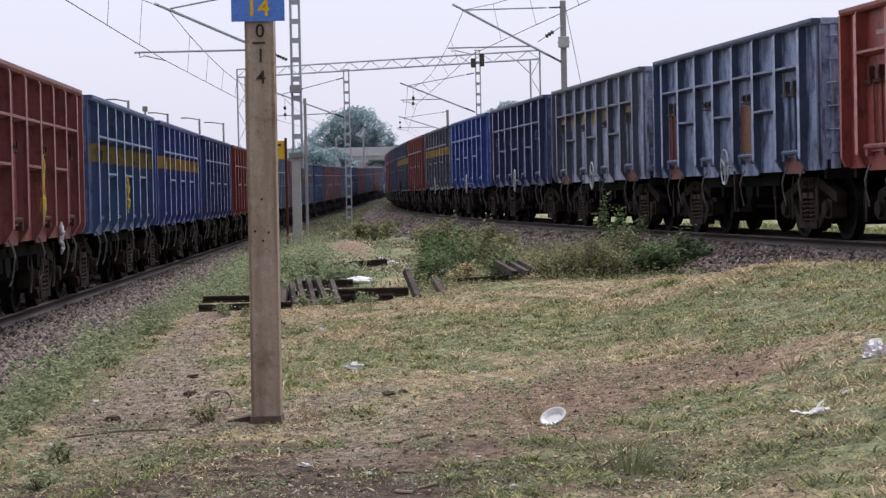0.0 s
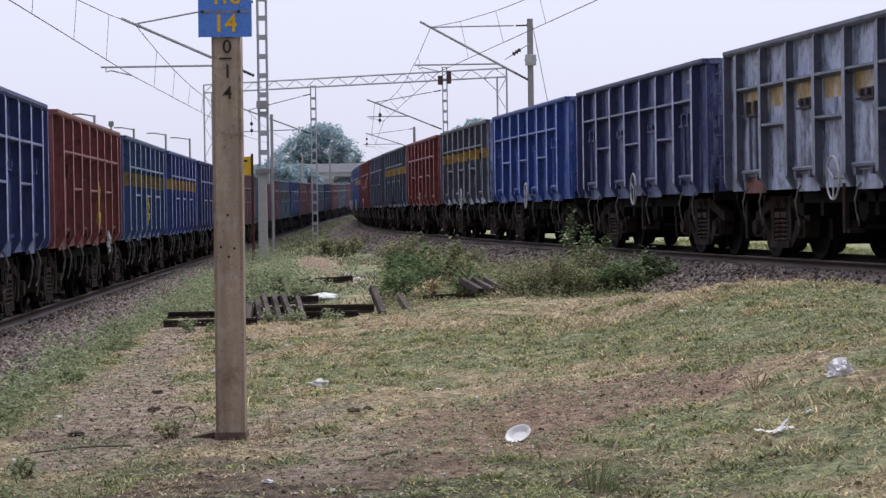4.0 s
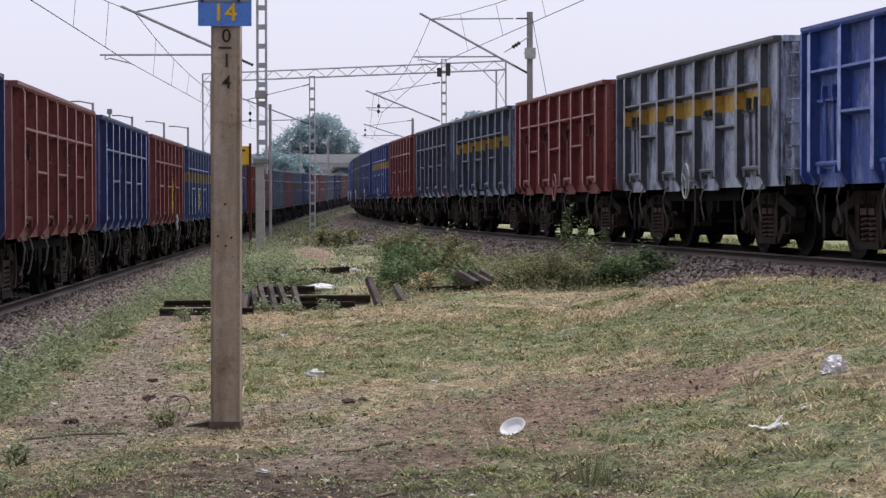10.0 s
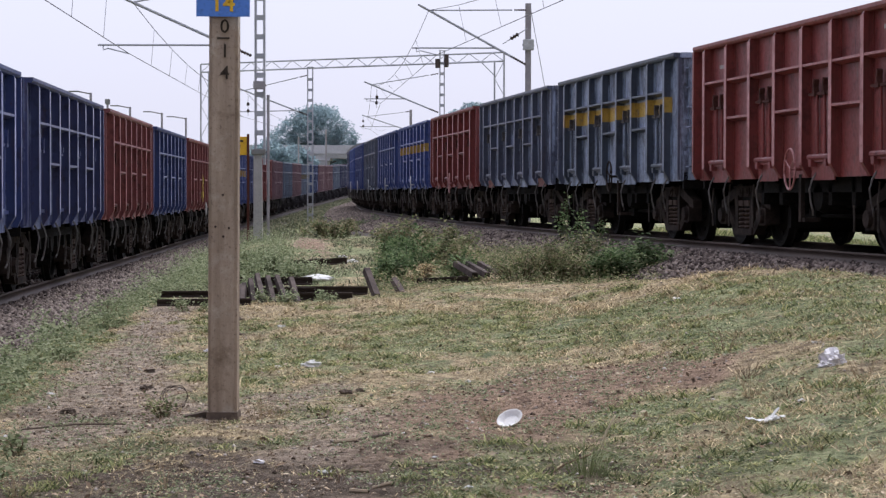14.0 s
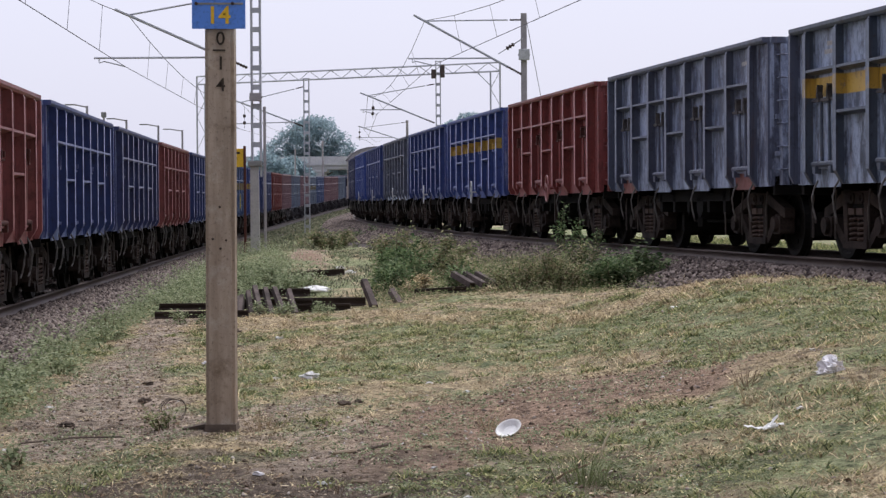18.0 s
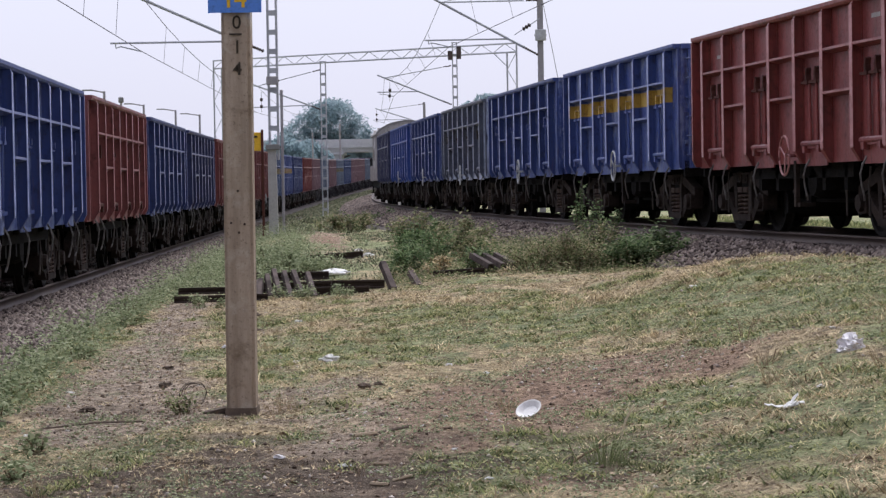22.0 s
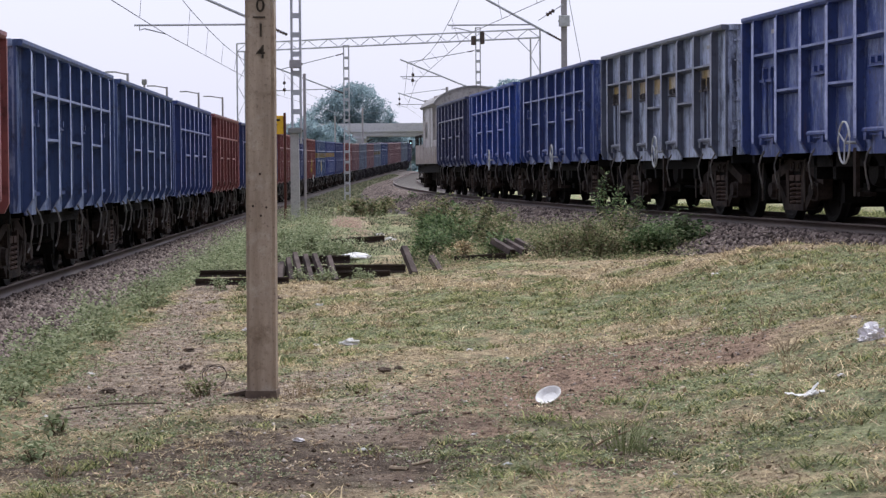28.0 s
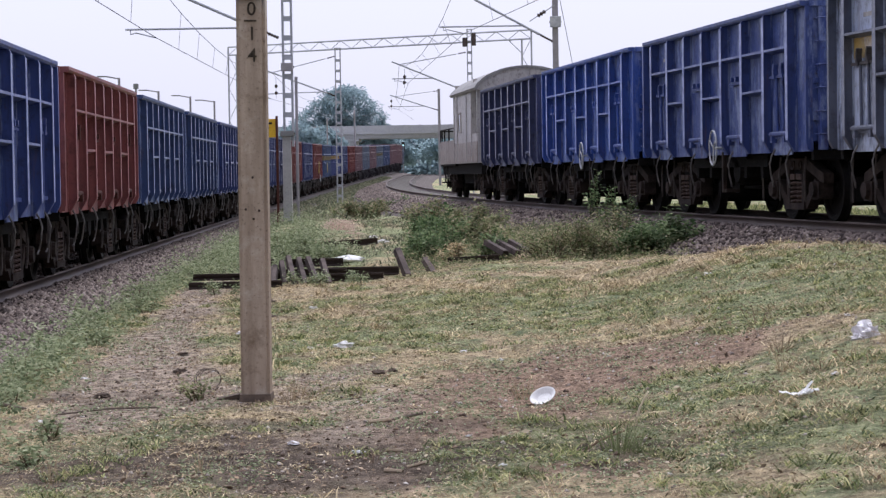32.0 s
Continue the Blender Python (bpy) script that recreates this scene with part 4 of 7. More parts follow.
# ---- guard's van at the tail of the passing train ----
M_VANSKIRT = wagon_paint("brown_stained_paint", (0.36, 0.31, 0.275), (0.27, 0.225, 0.195), 0.8)


def build_van():
    v = new("brake_van")
    tagged(v, "grey guard's van with arched roof at the train's tail", "brake van")
    x0, x1, x2 = -4.9, 1.3, 5.9
    # cabin between an open near end and a low far platform
    part("cabin", boxes((x0 + 1.3, x1, 1.42, 1.47, 1.15, 3.45), (x0 + 1.3, x1, -1.47, -1.42, 1.15, 3.45), (x0, x0 + 1.3, 1.42, 1.47, 1.15, 2.05), (x0, x0 + 1.3, -1.47, -1.42, 1.15, 2.05), (x0 + 1.3, x0 + 1.35, -1.42, 1.42, 1.15, 3.75), (x1 - 0.05, x1, -1.42, 1.42, 1.15, 3.75),
                        (x0, x1, -1.42, 1.42, 1.15, 1.22)), M_VAN, v)
    bm = bmesh.new()
    outer = [(1.60 * math.sin(a) / math.sin(1.25), 3.42 + 0.66 * (math.cos(a) - math.cos(1.25)) / (1 - math.cos(1.25))) for a in np.linspace(-1.25, 1.25, 17)]
    inner = [(y * 0.96, z - 0.07) for y, z in outer[::-1]]
    prism(bm, outer + inner, "x", x0 - 0.35, x1 + 0.25)
    part("roof", bm, M_VANROOF, v)
    bm = bmesh.new()
    prism(bm, [(y * 0.96, z - 0.07) for y, z in outer], "x", x0 - 0.3, x0 - 0.26)
    part("roof_end", bm, M_VAN, v)
    for s in (1, -1):
        part("porch_post", boxes((x0 + 0.02, x0 + 0.14, s * 1.41 - 0.06, s * 1.41 + 0.06, 1.15, 3.5)), M_VAN, v)
    part("porch_rail", boxes((x0, x0 + 0.05, -1.38, 1.38, 2.02, 2.07), (x0, x0 + 0.05, -1.38, 1.38, 1.55, 1.59), (x0, x0 + 0.04, -0.5, -0.46, 1.15, 2.05), (x0, x0 + 0.04, 0.46, 0.5, 1.15, 2.05)), M_VAN, v)
    for s in (1, -1):
        x = -0.35
        win = part("window", boxes((x - 0.32, x + 0.32, s * 1.47 - 0.012, s * 1.47 + 0.012, 2.2, 2.75)), M_GLASSDARK, v)
        part("window_frame", boxes((x - 0.38, x + 0.38, s * 1.475 - 0.02, s * 1.475 + 0.02, 2.75, 2.80), (x - 0.38, x + 0.38, s * 1.475 - 0.02, s * 1.475 + 0.02, 2.14, 2.2),
                                   (x - 0.38, x - 0.32, s * 1.475 - 0.02, s * 1.475 + 0.02, 2.2, 2.75), (x + 0.32, x + 0.38, s * 1.475 - 0.02, s * 1.475 + 0.02, 2.2, 2.75)), M_VANSKIRT, win)
        part("platform_panel", boxes((x1, x2, s * 1.44 - 0.02, s * 1.44 + 0.02, 1.15, 1.95)), M_VANSKIRT, v, "brown stained low platform side")
        part("skirt", boxes((x0, x1, s * 1.475 - 0.012, s * 1.475 + 0.012, 1.15, 1.8)), M_VANSKIRT, v, "brown stained lower panel")
        for x in (-3.55, -2.2, 0.35, 1.22):
            part("wall_rib", boxes((x - 0.04, x + 0.04, s * 1.48 - 0.02, s * 1.48 + 0.02, 1.2, 3.4)), M_VAN, v)
        for x in (3.2, 4.6, 5.85):
            part("railing_post", tube(bmesh.new(), [(x, s * 1.44, 1.9), (x, s * 1.44, 2.35)], 0.03, 6), M_BLACK, v)
        part("hand_rail", tube(bmesh.new(), [(x1, s * 1.44, 2.35), (x2, s * 1.44, 2.35)], 0.025, 6), M_BLACK, v)
        part("foot_step", boxes((4.4, 5.4, s * 1.35 - 0.12, s * 1.35 + 0.12, 0.5, 0.54), (4.45, 4.49, s * 1.35 - 0.02, s * 1.35 + 0.02, 0.54, 1.1), (5.3, 5.34, s * 1.35 - 0.02, s * 1.35 + 0.02, 0.54, 1.1)), M_UNDER, v)
    part("end_railing", boxes((x2 - 0.02, x2 + 0.02, -1.4, 1.4, 2.3, 2.36), (x2 - 0.02, x2 + 0.02, -1.4, 1.4, 1.75, 1.79), (x2 - 0.02, x2 + 0.02, -1.4, -1.36, 1.15, 2.3),
                              (x2 - 0.02, x2 + 0.02, -0.5, -0.46, 1.15, 2.3), (x2 - 0.02, x2 + 0.02, 0.46, 0.5, 1.15, 2.3), (x2 - 0.02, x2 + 0.02, 1.36, 1.4, 1.15, 2.3)), M_BLACK, v)
    part("platform", boxes((x1, x2 + 0.1, -1.44, 1.44, 1.08, 1.15)), M_UNDER, v)
    part("underframe", boxes((x0, x2, -1.35, -1.2, 0.80, 1.15), (x0, x2, 1.2, 1.35, 0.80, 1.15), (x0, x2, -0.2, 0.2, 0.76, 1.15), (-2, 1.5, -1.1, 1.1, 0.5, 0.95)), M_UNDER, v)
    part("coupler", boxes((x2, x2 + 0.4, -0.1, 0.1, 0.95, 1.15), (x2 + 0.35, x2 + 0.5, -0.18, 0.18, 0.9, 1.2)), M_UNDER, v)
    part("tail_lamp", lathe(bmesh.new(), [(0, 0), (0.09, 0), (0.09, 0.08), (0, 0.1)], "x", 12, (x2 + 0.02, 0.9, 1.5)), M_REDDOOR, v)
    add_bogies(v, (-3.6, 4.4), "right", True)
    return v


VAN = build_van()
MOVERS.append((VAN, RIGHT, right_train, 16 * PITCH + 5.55, 4.0))
# ---- overhead line: masts, portal, brackets, wires ----
def lattice_mast(x, y, z0, z1, base=None, wide=0.34, name="catenary_mast", label="galvanised steel lattice mast beside the track"):
    m = tagged(new(name), label, "mast", "overhead line masts")
    m.location = (x, y, z0)
    h = z1 - z0
    for s in (-1, 1):
        a = s * wide / 2
        part("channel", boxes((min(a, a - s * 0.06), max(a, a - s * 0.06), -0.09, 0.09, max((base or 0) - 0.3, 0), h)), M_MAST, m)
    n = int(h / 0.58)
    plate = boxes((-wide / 2 + 0.02, wide / 2 - 0.02, -0.102, -0.075, -0.075, 0.075))
    me = bpy.data.meshes.new("batten")
    plate.to_mesh(me)
    plate.free()
    me.materials.append(M_MAST)
    for i in range(n):
        if 0.4 + i * (h - 0.5) / n > (base or 0):
            part("batten", me, None, m).location.z = 0.4 + i * (h - 0.5) / n
    part("cap", boxes((-wide / 2 - 0.02, wide / 2 + 0.02, -0.12, 0.12, h, h + 0.03)), M_MAST, m)
    if base:
        bm = bmesh.new()
        prism(bm, [(-0.175, -0.5), (0.10, -0.5), (0.07, base), (-0.165, base)], "y", -0.28, -0.11)
        part("foundation", bm, M_PALECONC, m, "tall pale concrete foundation")
    return m


def i_mast(x, y, z0, z1, label="grey steel joist mast beside the track"):
    m = tagged(new("joist_mast"), label, "mast", "overhead line masts")
    m.location = (x, y, z0)
    h = z1 - z0
    part("flange", boxes((-0.105, 0.105, -0.12, -0.1, 0, h)), M_POST, m)
    part("flange", boxes((-0.105, 0.105, 0.1, 0.12, 0, h)), M_POST, m)
    part("web", boxes((-0.02, 0.02, -0.1, 0.1, 0, h)), M_POST, m)
    return m


def insulator(bm, a, b, r=0.055, n=7):
    a, b = Vector(a), Vector(b)
    pts, rad = [], []
    for i in range(n):
        for f, k in ((0.05, 0.45), (0.45, 1.0), (0.55, 1.0), (0.95, 0.45)):
            pts.append(a.lerp(b, (i + f) / n))
            rad.append(r * k)
    tube(bm, pts, rad, 8)


def bracket(mast, tip, wire, top, foot, balls=()):
    """Cantilever on a mast: mast, tip, wire, top and foot are (x, z) in the plane y of the mast."""
    (mx, y), d = mast, -1
    c = tagged(new("cantilever"), "tubular steel cantilever bracket with brown insulators", "cantilever", "overhead line brackets")
    c.location = (mx, y - 0.16, 0)
    P = lambda p: Vector((p[0] - mx, 0, p[1]))
    f, t, w, tp = P(foot), P(tip), P(wire), P(top)
    hang = f.lerp(t, 0.9)
    part("bracket_tube", tube(bmesh.new(), [f.lerp(t, 0.12), t], 0.045, 8), M_MAST, c)
    bm = bmesh.new()
    insulator(bm, f, f.lerp(t, 0.14))
    part("insulator", bm, M_INSUL, c)
    part("stay_tube", tube(bmesh.new(), [tp.lerp(hang, 0.14), hang], 0.028, 6), M_MAST, c)
    bm = bmesh.new()
    insulator(bm, tp, tp.lerp(hang, 0.12), 0.042)
    part("insulator", bm, M_INSUL, c)
    reg_z = w.z + 0.25
    k = (reg_z - f.z) / (t.z - f.z)
    part("registration_tube", tube(bmesh.new(), [f.lerp(t, max(k, 0.16)), (w.x - 0.9, 0, reg_z)], 0.032, 6), M_MAST, c)
    part("steady_arm", tube(bmesh.new(), [(w.x - 0.75, 0, reg_z), (w.x - 0.75, 0, reg_z - 0.14), (w.x - 0.6, 0, reg_z - 0.1), (w.x, 0, w.z)], 0.02, 5), M_MAST, c)
    for bx, bz in balls:
        p = P((bx, bz))
        part("bell_insulator", lathe(bmesh.new(), [(0, -0.10), (0.06, -0.09), (0.085, -0.03), (0.085, 0.03), (0.05, 0.09), (0, 0.10)], "z", 10, tuple(p)), M_INSUL, c)
        part("hanger", tube(bmesh.new(), [p + Vector((0, 0, 0.45)), p - Vector((0, 0, 0.3))], 0.012, 5), M_WIRE, c)
    return Vector((mx, y - 0.16, 0)) + hang, Vector((mx, y - 0.16, 0)) + w


def wire(name, pts, r=0.011, label="dark overhead wire"):
    return tagged(part(name, tube(bmesh.new(), pts, r, 5), M_WIRE), label, "wire", "overhead wires")


def catenary(spans, name):
    """Contact wire, sagging messenger and droppers between brackets; spans: (messenger point, contact point) pairs."""
    mess, cont, drops = [], [], []
    for (m0, c0), (m1, c1) in zip(spans, spans[1:]):
        n = max(4, int((m1 - m0).length / 6))
        for i in range(n + 1):
            u = i / n
            m, c = m0.lerp(m1, u), c0.lerp(c1, u)
            m.z -= 4 * u * (1 - u) * (0.55 * (m0.z - c0.z))
            if i or not mess:
                mess.append(m)
                cont.append(c)
            if 0 < i < n and m.y < 112:
                drops.append((m, c))
    wire("messenger_wire", mess, 0.012, "dark sagging messenger wire")
    wire("contact_wire", cont, 0.012, "dark overhead contact wire")
    for m, c in drops:
        wire("dropper", [m, c], 0.007, "thin dropper wire between messenger and contact wire")


def gz(x, y):
    return float(ground_z(x, y))


M1, M2, M3 = (-5.19, 60.0), (-7.15, 115.0), (-7.9, 172.0)
lattice_mast(*M1, gz(*M1), 9.6, 2.75 - gz(*M1), 0.31)
lattice_mast(*M2, gz(*M2), 8.75)
R1, R2, R3 = (3.30, 76.0), (0.20, 114.0), (-2.28, 170.0)
i_mast(*R1, 0.3, 8.65)
lattice_mast(*R2, 0.4, 9.6, None, 0.30)
i_mast(*R3, 0.8, 8.75)
left_spans, right_spans = [], []
left_spans.append((Vector((-6.74, 5.0, 7.1)), Vector((-6.74, 5.0, 5.66))))
left_spans.append(bracket(M1, (-9.25, 7.32), (-8.97, 5.66), (-5.42, 7.75), (-5.42, 5.6)))
left_spans.append(bracket(M2, (-11.2, 7.6), (-10.9, 6.0), (-7.32, 8.3), (-7.32, 6.1), ((-10.6, 6.7), (-10.6, 6.32))))
left_spans.append((Vector((-11.5, 172, 8.2)), Vector((-11.35, 172, 6.7))))
left_spans.append((Vector((-10.2, 235, 9.0)), Vector((-10.2, 235, 7.6))))
right_spans.append((Vector((7.9, 26.0, 8.3)), Vector((7.9, 26.0, 6.75))))
right_spans.append(bracket(R1, (-0.75, 8.60), (-0.06, 6.75), (3.2, 8.4), (3.2, 6.4)))
right_spans.append(bracket(R2, (-4.1, 7.9), (-3.2, 6.7), (0.0, 8.35), (0.0, 6.2), ((-3.4, 7.05), (-3.42, 6.74))))
right_spans.append(bracket(R3, (-6.3, 8.3), (-5.6, 7.1), (-2.35, 8.6), (-2.35, 7.0), ((-6.2, 7.8), (-6.2, 7.4))))
right_spans.append((Vector((-6.0, 235, 9.3)), Vector((-6.0, 235, 8.0))))
catenary(left_spans, "left")
catenary(right_spans, "right")
feed = tagged(new("feeder_insulator"), "brown porcelain insulator string beside the joist mast", "insulator")
feed.location = (R1[0], R1[1] - 0.2, 0)
bm = bmesh.new()
insulator(bm, (-0.36, 0, 7.52), (-0.66, 0, 7.33), 0.085, 3)
part("insulator_discs", bm, M_INSUL, feed)
part("clamp_rod", tube(bmesh.new(), [(0.0, 0.1, 7.75), (-0.36, 0, 7.52)], 0.022, 5), M_MAST, feed)
part("tail_rod", tube(bmesh.new(), [(-0.66, 0, 7.33), (-0.95, 0, 7.15)], 0.018, 5), M_MAST, feed)
wire("stay_wire", [Vector((R1[0] + 0.1, R1[1], 8.4)), Vector((R1[0] + 1.7, R1[1] + 3.0, 0.7))], 0.012, "thin steel stay wire of the joist mast")


def portal(a, b, z):
    """Lattice portal over both tracks."""
    g = tagged(new("portal_gantry"), "galvanised lattice steel portal spanning both tracks", "gantry")
    a, b = Vector((*a, z)), Vector((*b, z))
    for dz in (0.0, -0.5):
        part("chord", tube(bmesh.new(), [a + Vector((0, 0, dz)), b + Vector((0, 0, dz))], 0.05, 5), M_MAST, g)
    n = 28
    for i in range(n):
        p, q = a.lerp(b, i / n), a.lerp(b, (i + 1) / n)
        lo = Vector((0, 0, -0.5))
        part("brace", tube(bmesh.new(), [p, q + lo] if i % 2 else [p + lo, q], 0.022, 4), M_MAST, g)
    for e, s in ((a, 1), (b, -1)):
        d = (b - a).normalized() * s
        foot = gz(e.x, e.y)
        for k in (0, 0.62):
            p = e + d * k
            part("column_leg", tube(bmesh.new(), [(p.x, p.y, foot), (p.x, p.y, z - (0.5 if k else 0.0))], 0.055, 5), M_MAST, g)
        m = 9
        for i in range(m):
            z0, z1 = foot + (z - 0.5 - foot) * i / m, foot + (z - 0.5 - foot) * (i + 1) / m
            p, q = (e, e + d * 0.62) if i % 2 else (e + d * 0.62, e)
            part("brace", tube(bmesh.new(), [(p.x, p.y, z0), (q.x, q.y, z1)], 0.022, 4), M_MAST, g)
        q = e + d * 1.5
        part("knee_brace", tube(bmesh.new(), [(e + d * 0.62) + Vector((0, 0, -1.3)), q + Vector((0, 0, -0.5))], 0.035, 5), M_MAST, g)


portal((-14.75, 128.0), (3.72, 117.0), 9.75)


# ---- kilometre post ----
def text_mesh(body, size, material, name, parent, at, turn=(90, 0, 0), label="", fat=0.003):
    cu = bpy.data.curves.new(name, "FONT")
    cu.body, cu.size, cu.align_x, cu.align_y, cu.extrude, cu.offset = body, size, "CENTER", "CENTER", 0.0015, fat
    tmp = bpy.data.objects.new("tmp", cu)
    me = bpy.data.meshes.new_from_object(tmp)
    bpy.data.objects.remove(tmp)
    bpy.data.curves.remove(cu)
    me.name = name
    me.materials.clear()
    me.materials.append(material)
    o = part(name, me, None, parent, label)
    o.matrix_local = pose(*at, *turn)
    return o


M_FADEDBLACK = plain("faded_black_paint", (0.03, 0.025, 0.02), (0.075, 0.06, 0.046), 0.85, 0, 20, 90, 0.1, 0.002, (0.09, 0.07, 0.05))


def build_km_post():
    x, y = -1.56, 14.95
    z0 = gz(x, y)
    p = tagged(new("kilometre_post"), "stained concrete kilometre post with a blue number plate", "post")
    p.matrix_world = pose(x, y, z0, 0, 0.25, 0)
    h = 2.925 - z0
    bm = bmesh.new()
    r0, r1 = 0.106, 0.104
    for z in (0,):
        lo = [bm.verts.new((sx * r0, sy * r0, -0.25)) for sx, sy in ((-1, -1), (1, -1), (1, 1), (-1, 1))]
        hi = [bm.verts.new((sx * r1, sy * r1, h)) for sx, sy in ((-1, -1), (1, -1), (1, 1), (-1, 1))]
    bm.faces.new(hi)
    bm.faces.new(lo[::-1])
    for k in range(4):
        bm.faces.new((lo[k], lo[(k + 1) % 4], hi[(k + 1) % 4], hi[k]))
    bevelled(bm, 0.022, 2)
    shaft = part("shaft", bm, M_KMPOST, p)
    bm = bmesh.new()
    prism(bm, [(-0.14, -0.2), (0.14, -0.2), (0.111, 0.05), (-0.111, 0.05)], "y", -0.125, 0.125)
    part("footing", bm, M_KMFOOT, p, "dark damp-stained foot")
    plate = part("number_plate", boxes((-0.192, 0.192, -0.132, -0.122, h - 0.13, h + 0.25)), M_SIGNBLUE, p, "blue enamel plate with yellow numbers")
    yy = -0.134
    text_mesh("418", 0.155, M_YELLOW, "number", plate, (0.0, yy, h + 0.155))
    text_mesh("14", 0.175, M_YELLOW, "number", plate, (0.0, yy, h - 0.038))
    part("dividing_line", boxes((-0.17, 0.175, yy - 0.002, yy + 0.002, h + 0.043, h + 0.057)), M_CONCRETE, plate)
    for sx in (-0.16, 0.10):
        part("bolt", lathe(bmesh.new(), [(0, 0), (0.012, 0), (0.012, 0.012), (0, 0.012)], "y", 8, (sx, yy - 0.012, h + 0.05)), M_BOLT, plate)
    f = -r1 - 0.006
    text_mesh("0", 0.135, M_FADEDBLACK, "painted_digit", p, (0.01, f, h - 0.202), fat=0.001)
    part("painted_bar", boxes((-0.045, 0.045, f - 0.002, f + 0.002, h - 0.289, h - 0.277)), M_FADEDBLACK, p)
    text_mesh("1", 0.135, M_FADEDBLACK, "painted_digit", p, (0.012, f, h - 0.38), fat=0.001)
    text_mesh("4", 0.135, M_FADEDBLACK, "painted_digit", p, (0.012, f - 0.001, h - 0.535), fat=0.001)
    for bx, bz in ((-0.052, h - 1.64), (0.045, h - 1.65), (0.005, h - 1.71), (0.0, h - 1.41)):
        part("bolt_hole", lathe(bmesh.new(), [(0, -0.004), (0.008, -0.004), (0.010, 0.006), (0, 0.008)], "y", 8, (bx, -r1 - 0.004, bz)), M_BOLT, p)


build_km_post()
# ---- lamps, sign and poles beside the left track ----
def platform_lamp(x, y, z1, arm):
    l = tagged(new("platform_lamp"), "grey platform lamp post with a side arm", "street lamp", "platform lamps")
    z0 = gz(x, y)
    l.location = (x, y, z0)
    h = z1 - z0
    part("pole", tube(bmesh.new(), [(0, 0, 0), (0, 0, h)], 0.055, 8), M_POST, l)
    part("arm", tube(bmesh.new(), [(0, 0, h - 0.05), (-arm, 0, h + 0.06)], 0.035, 6), M_POST, l)
    part("lamp_head", bevelled(boxes((-arm - 0.4, -arm + 0.05, -0.1, 0.1, h + 0.03, h + 0.09)), 0.02), M_CONCRETE, l)


for x, y, z, a in ((-15.0, 89.0, 6.0, 0.55), (-15.55, 104.0, 6.05, 0.6), (-14.75, 110.0, 6.0, 0.6), (-14.45, 118.0, 6.05, 0.7)):
    platform_lamp(x, y, z, a)


def speaker_pole(x, y, z1):
    p = tagged(new("loudspeaker_pole"), "slim grey pole with a small loudspeaker box", "pole")
    z0 = gz(x, y)
    p.location = (x, y, z0)
    h = z1 - z0
    part("pole", tube(bmesh.new(), [(0, 0, 0), (0, 0, h)], 0.05, 6), M_POST, p)
    part("loudspeaker", bevelled(boxes((-0.11, 0.11, -0.1, 0.1, h - 0.05, h + 0.2)), 0.03), M_CONCRETE, p)


speaker_pole(-15.0, 93.5, 5.75)


def yellow_board(x, y):
    b = tagged(new("station_board"), "yellow enamel station board on brown posts", "sign")
    z0 = gz(x, y)
    b.location = (x, y, z0)
    h = 2.93 - z0
    plate = part("board", bevelled(boxes((-0.95, -0.08, -0.03, 0.0, h, h + 0.63)), 0.008), M_YELLOW, b)
    for k, (x0, x1) in enumerate(((-0.85, -0.2), (-0.8, -0.3), (-0.72, -0.38))):
        z = h + 0.48 - 0.17 * k
        part("lettering_bar", boxes((x0, x1, -0.036, -0.031, z - 0.035, z + 0.035)), M_BLACK, plate)
    for px in (-1.0, -0.04):
        part("post", boxes((px - 0.04, px + 0.04, -0.06, 0.03, -0.3, h + 0.72)), M_BOARDPOST, b, "brown painted steel post")


M_BOARDPOST = plain("brown_post_paint", (0.12, 0.045, 0.035), (0.09, 0.038, 0.03), 0.7)
yellow_board(-6.42, 70.0)


def slim_pole(x, y, z1, r=0.06, label="slender grey steel pole beside the mast"):
    z0 = gz(x, y)
    p = tagged(new("steel_pole"), label, "pole", "slender poles")
    p.location = (x, y, z0)
    part("shaft", tube(bmesh.new(), [(0, 0, -0.2), (0, 0, z1 - z0)], r, 8), M_POST, p)
    part("cap", lathe(bmesh.new(), [(0, z1 - z0 + 0.02), (r * 1.1, z1 - z0), (r * 1.1, z1 - z0 - 0.06), (r, z1 - z0 - 0.08)], "z", 8), M_POST, p)


slim_pole(-5.16, 62.5, 4.6, 0.045)
for x, y, z1 in ((-10.9, 200, 8.1), (-15.6, 230, 8.2)):
    slim_pole(x, y, z1, 0.09, "far slender grey pole by the line")


def mast_box(name, x, y, z, w, h, material, label):
    b = tagged(new(name), label, "box")
    b.location = (x, y, z)
    part("case", bevelled(boxes((-w / 2, w / 2, -0.12, 0.06, -h / 2, h / 2)), 0.015), material, b)
    part("clamp", boxes((-w / 2 - 0.02, w / 2 + 0.02, 0.06, 0.09, -0.03, 0.03)), M_BOLT, b)


mast_box("mast_plate", M1[0], M1[1] - 0.2, 4.75, 0.34, 0.24, M_POST, "grey plate clamped to the lattice mast")
mast_box("junction_box", M1[0] - 0.02, M1[1] - 0.25, 2.82, 0.40, 0.16, M_CONCRETE, "pale cap box on the mast foundation")
mast_box("mast_number_plate", R1[0], R1[1] - 0.2, 7.12, 0.40, 0.40, M_WHITE, "white enamel plate clamped to the joist mast")
mast_box("switch_box", R2[0] - 0.25, R2[1] - 0.2, 8.9, 0.26, 0.5, M_INSUL, "dark switch gear on the mast head")
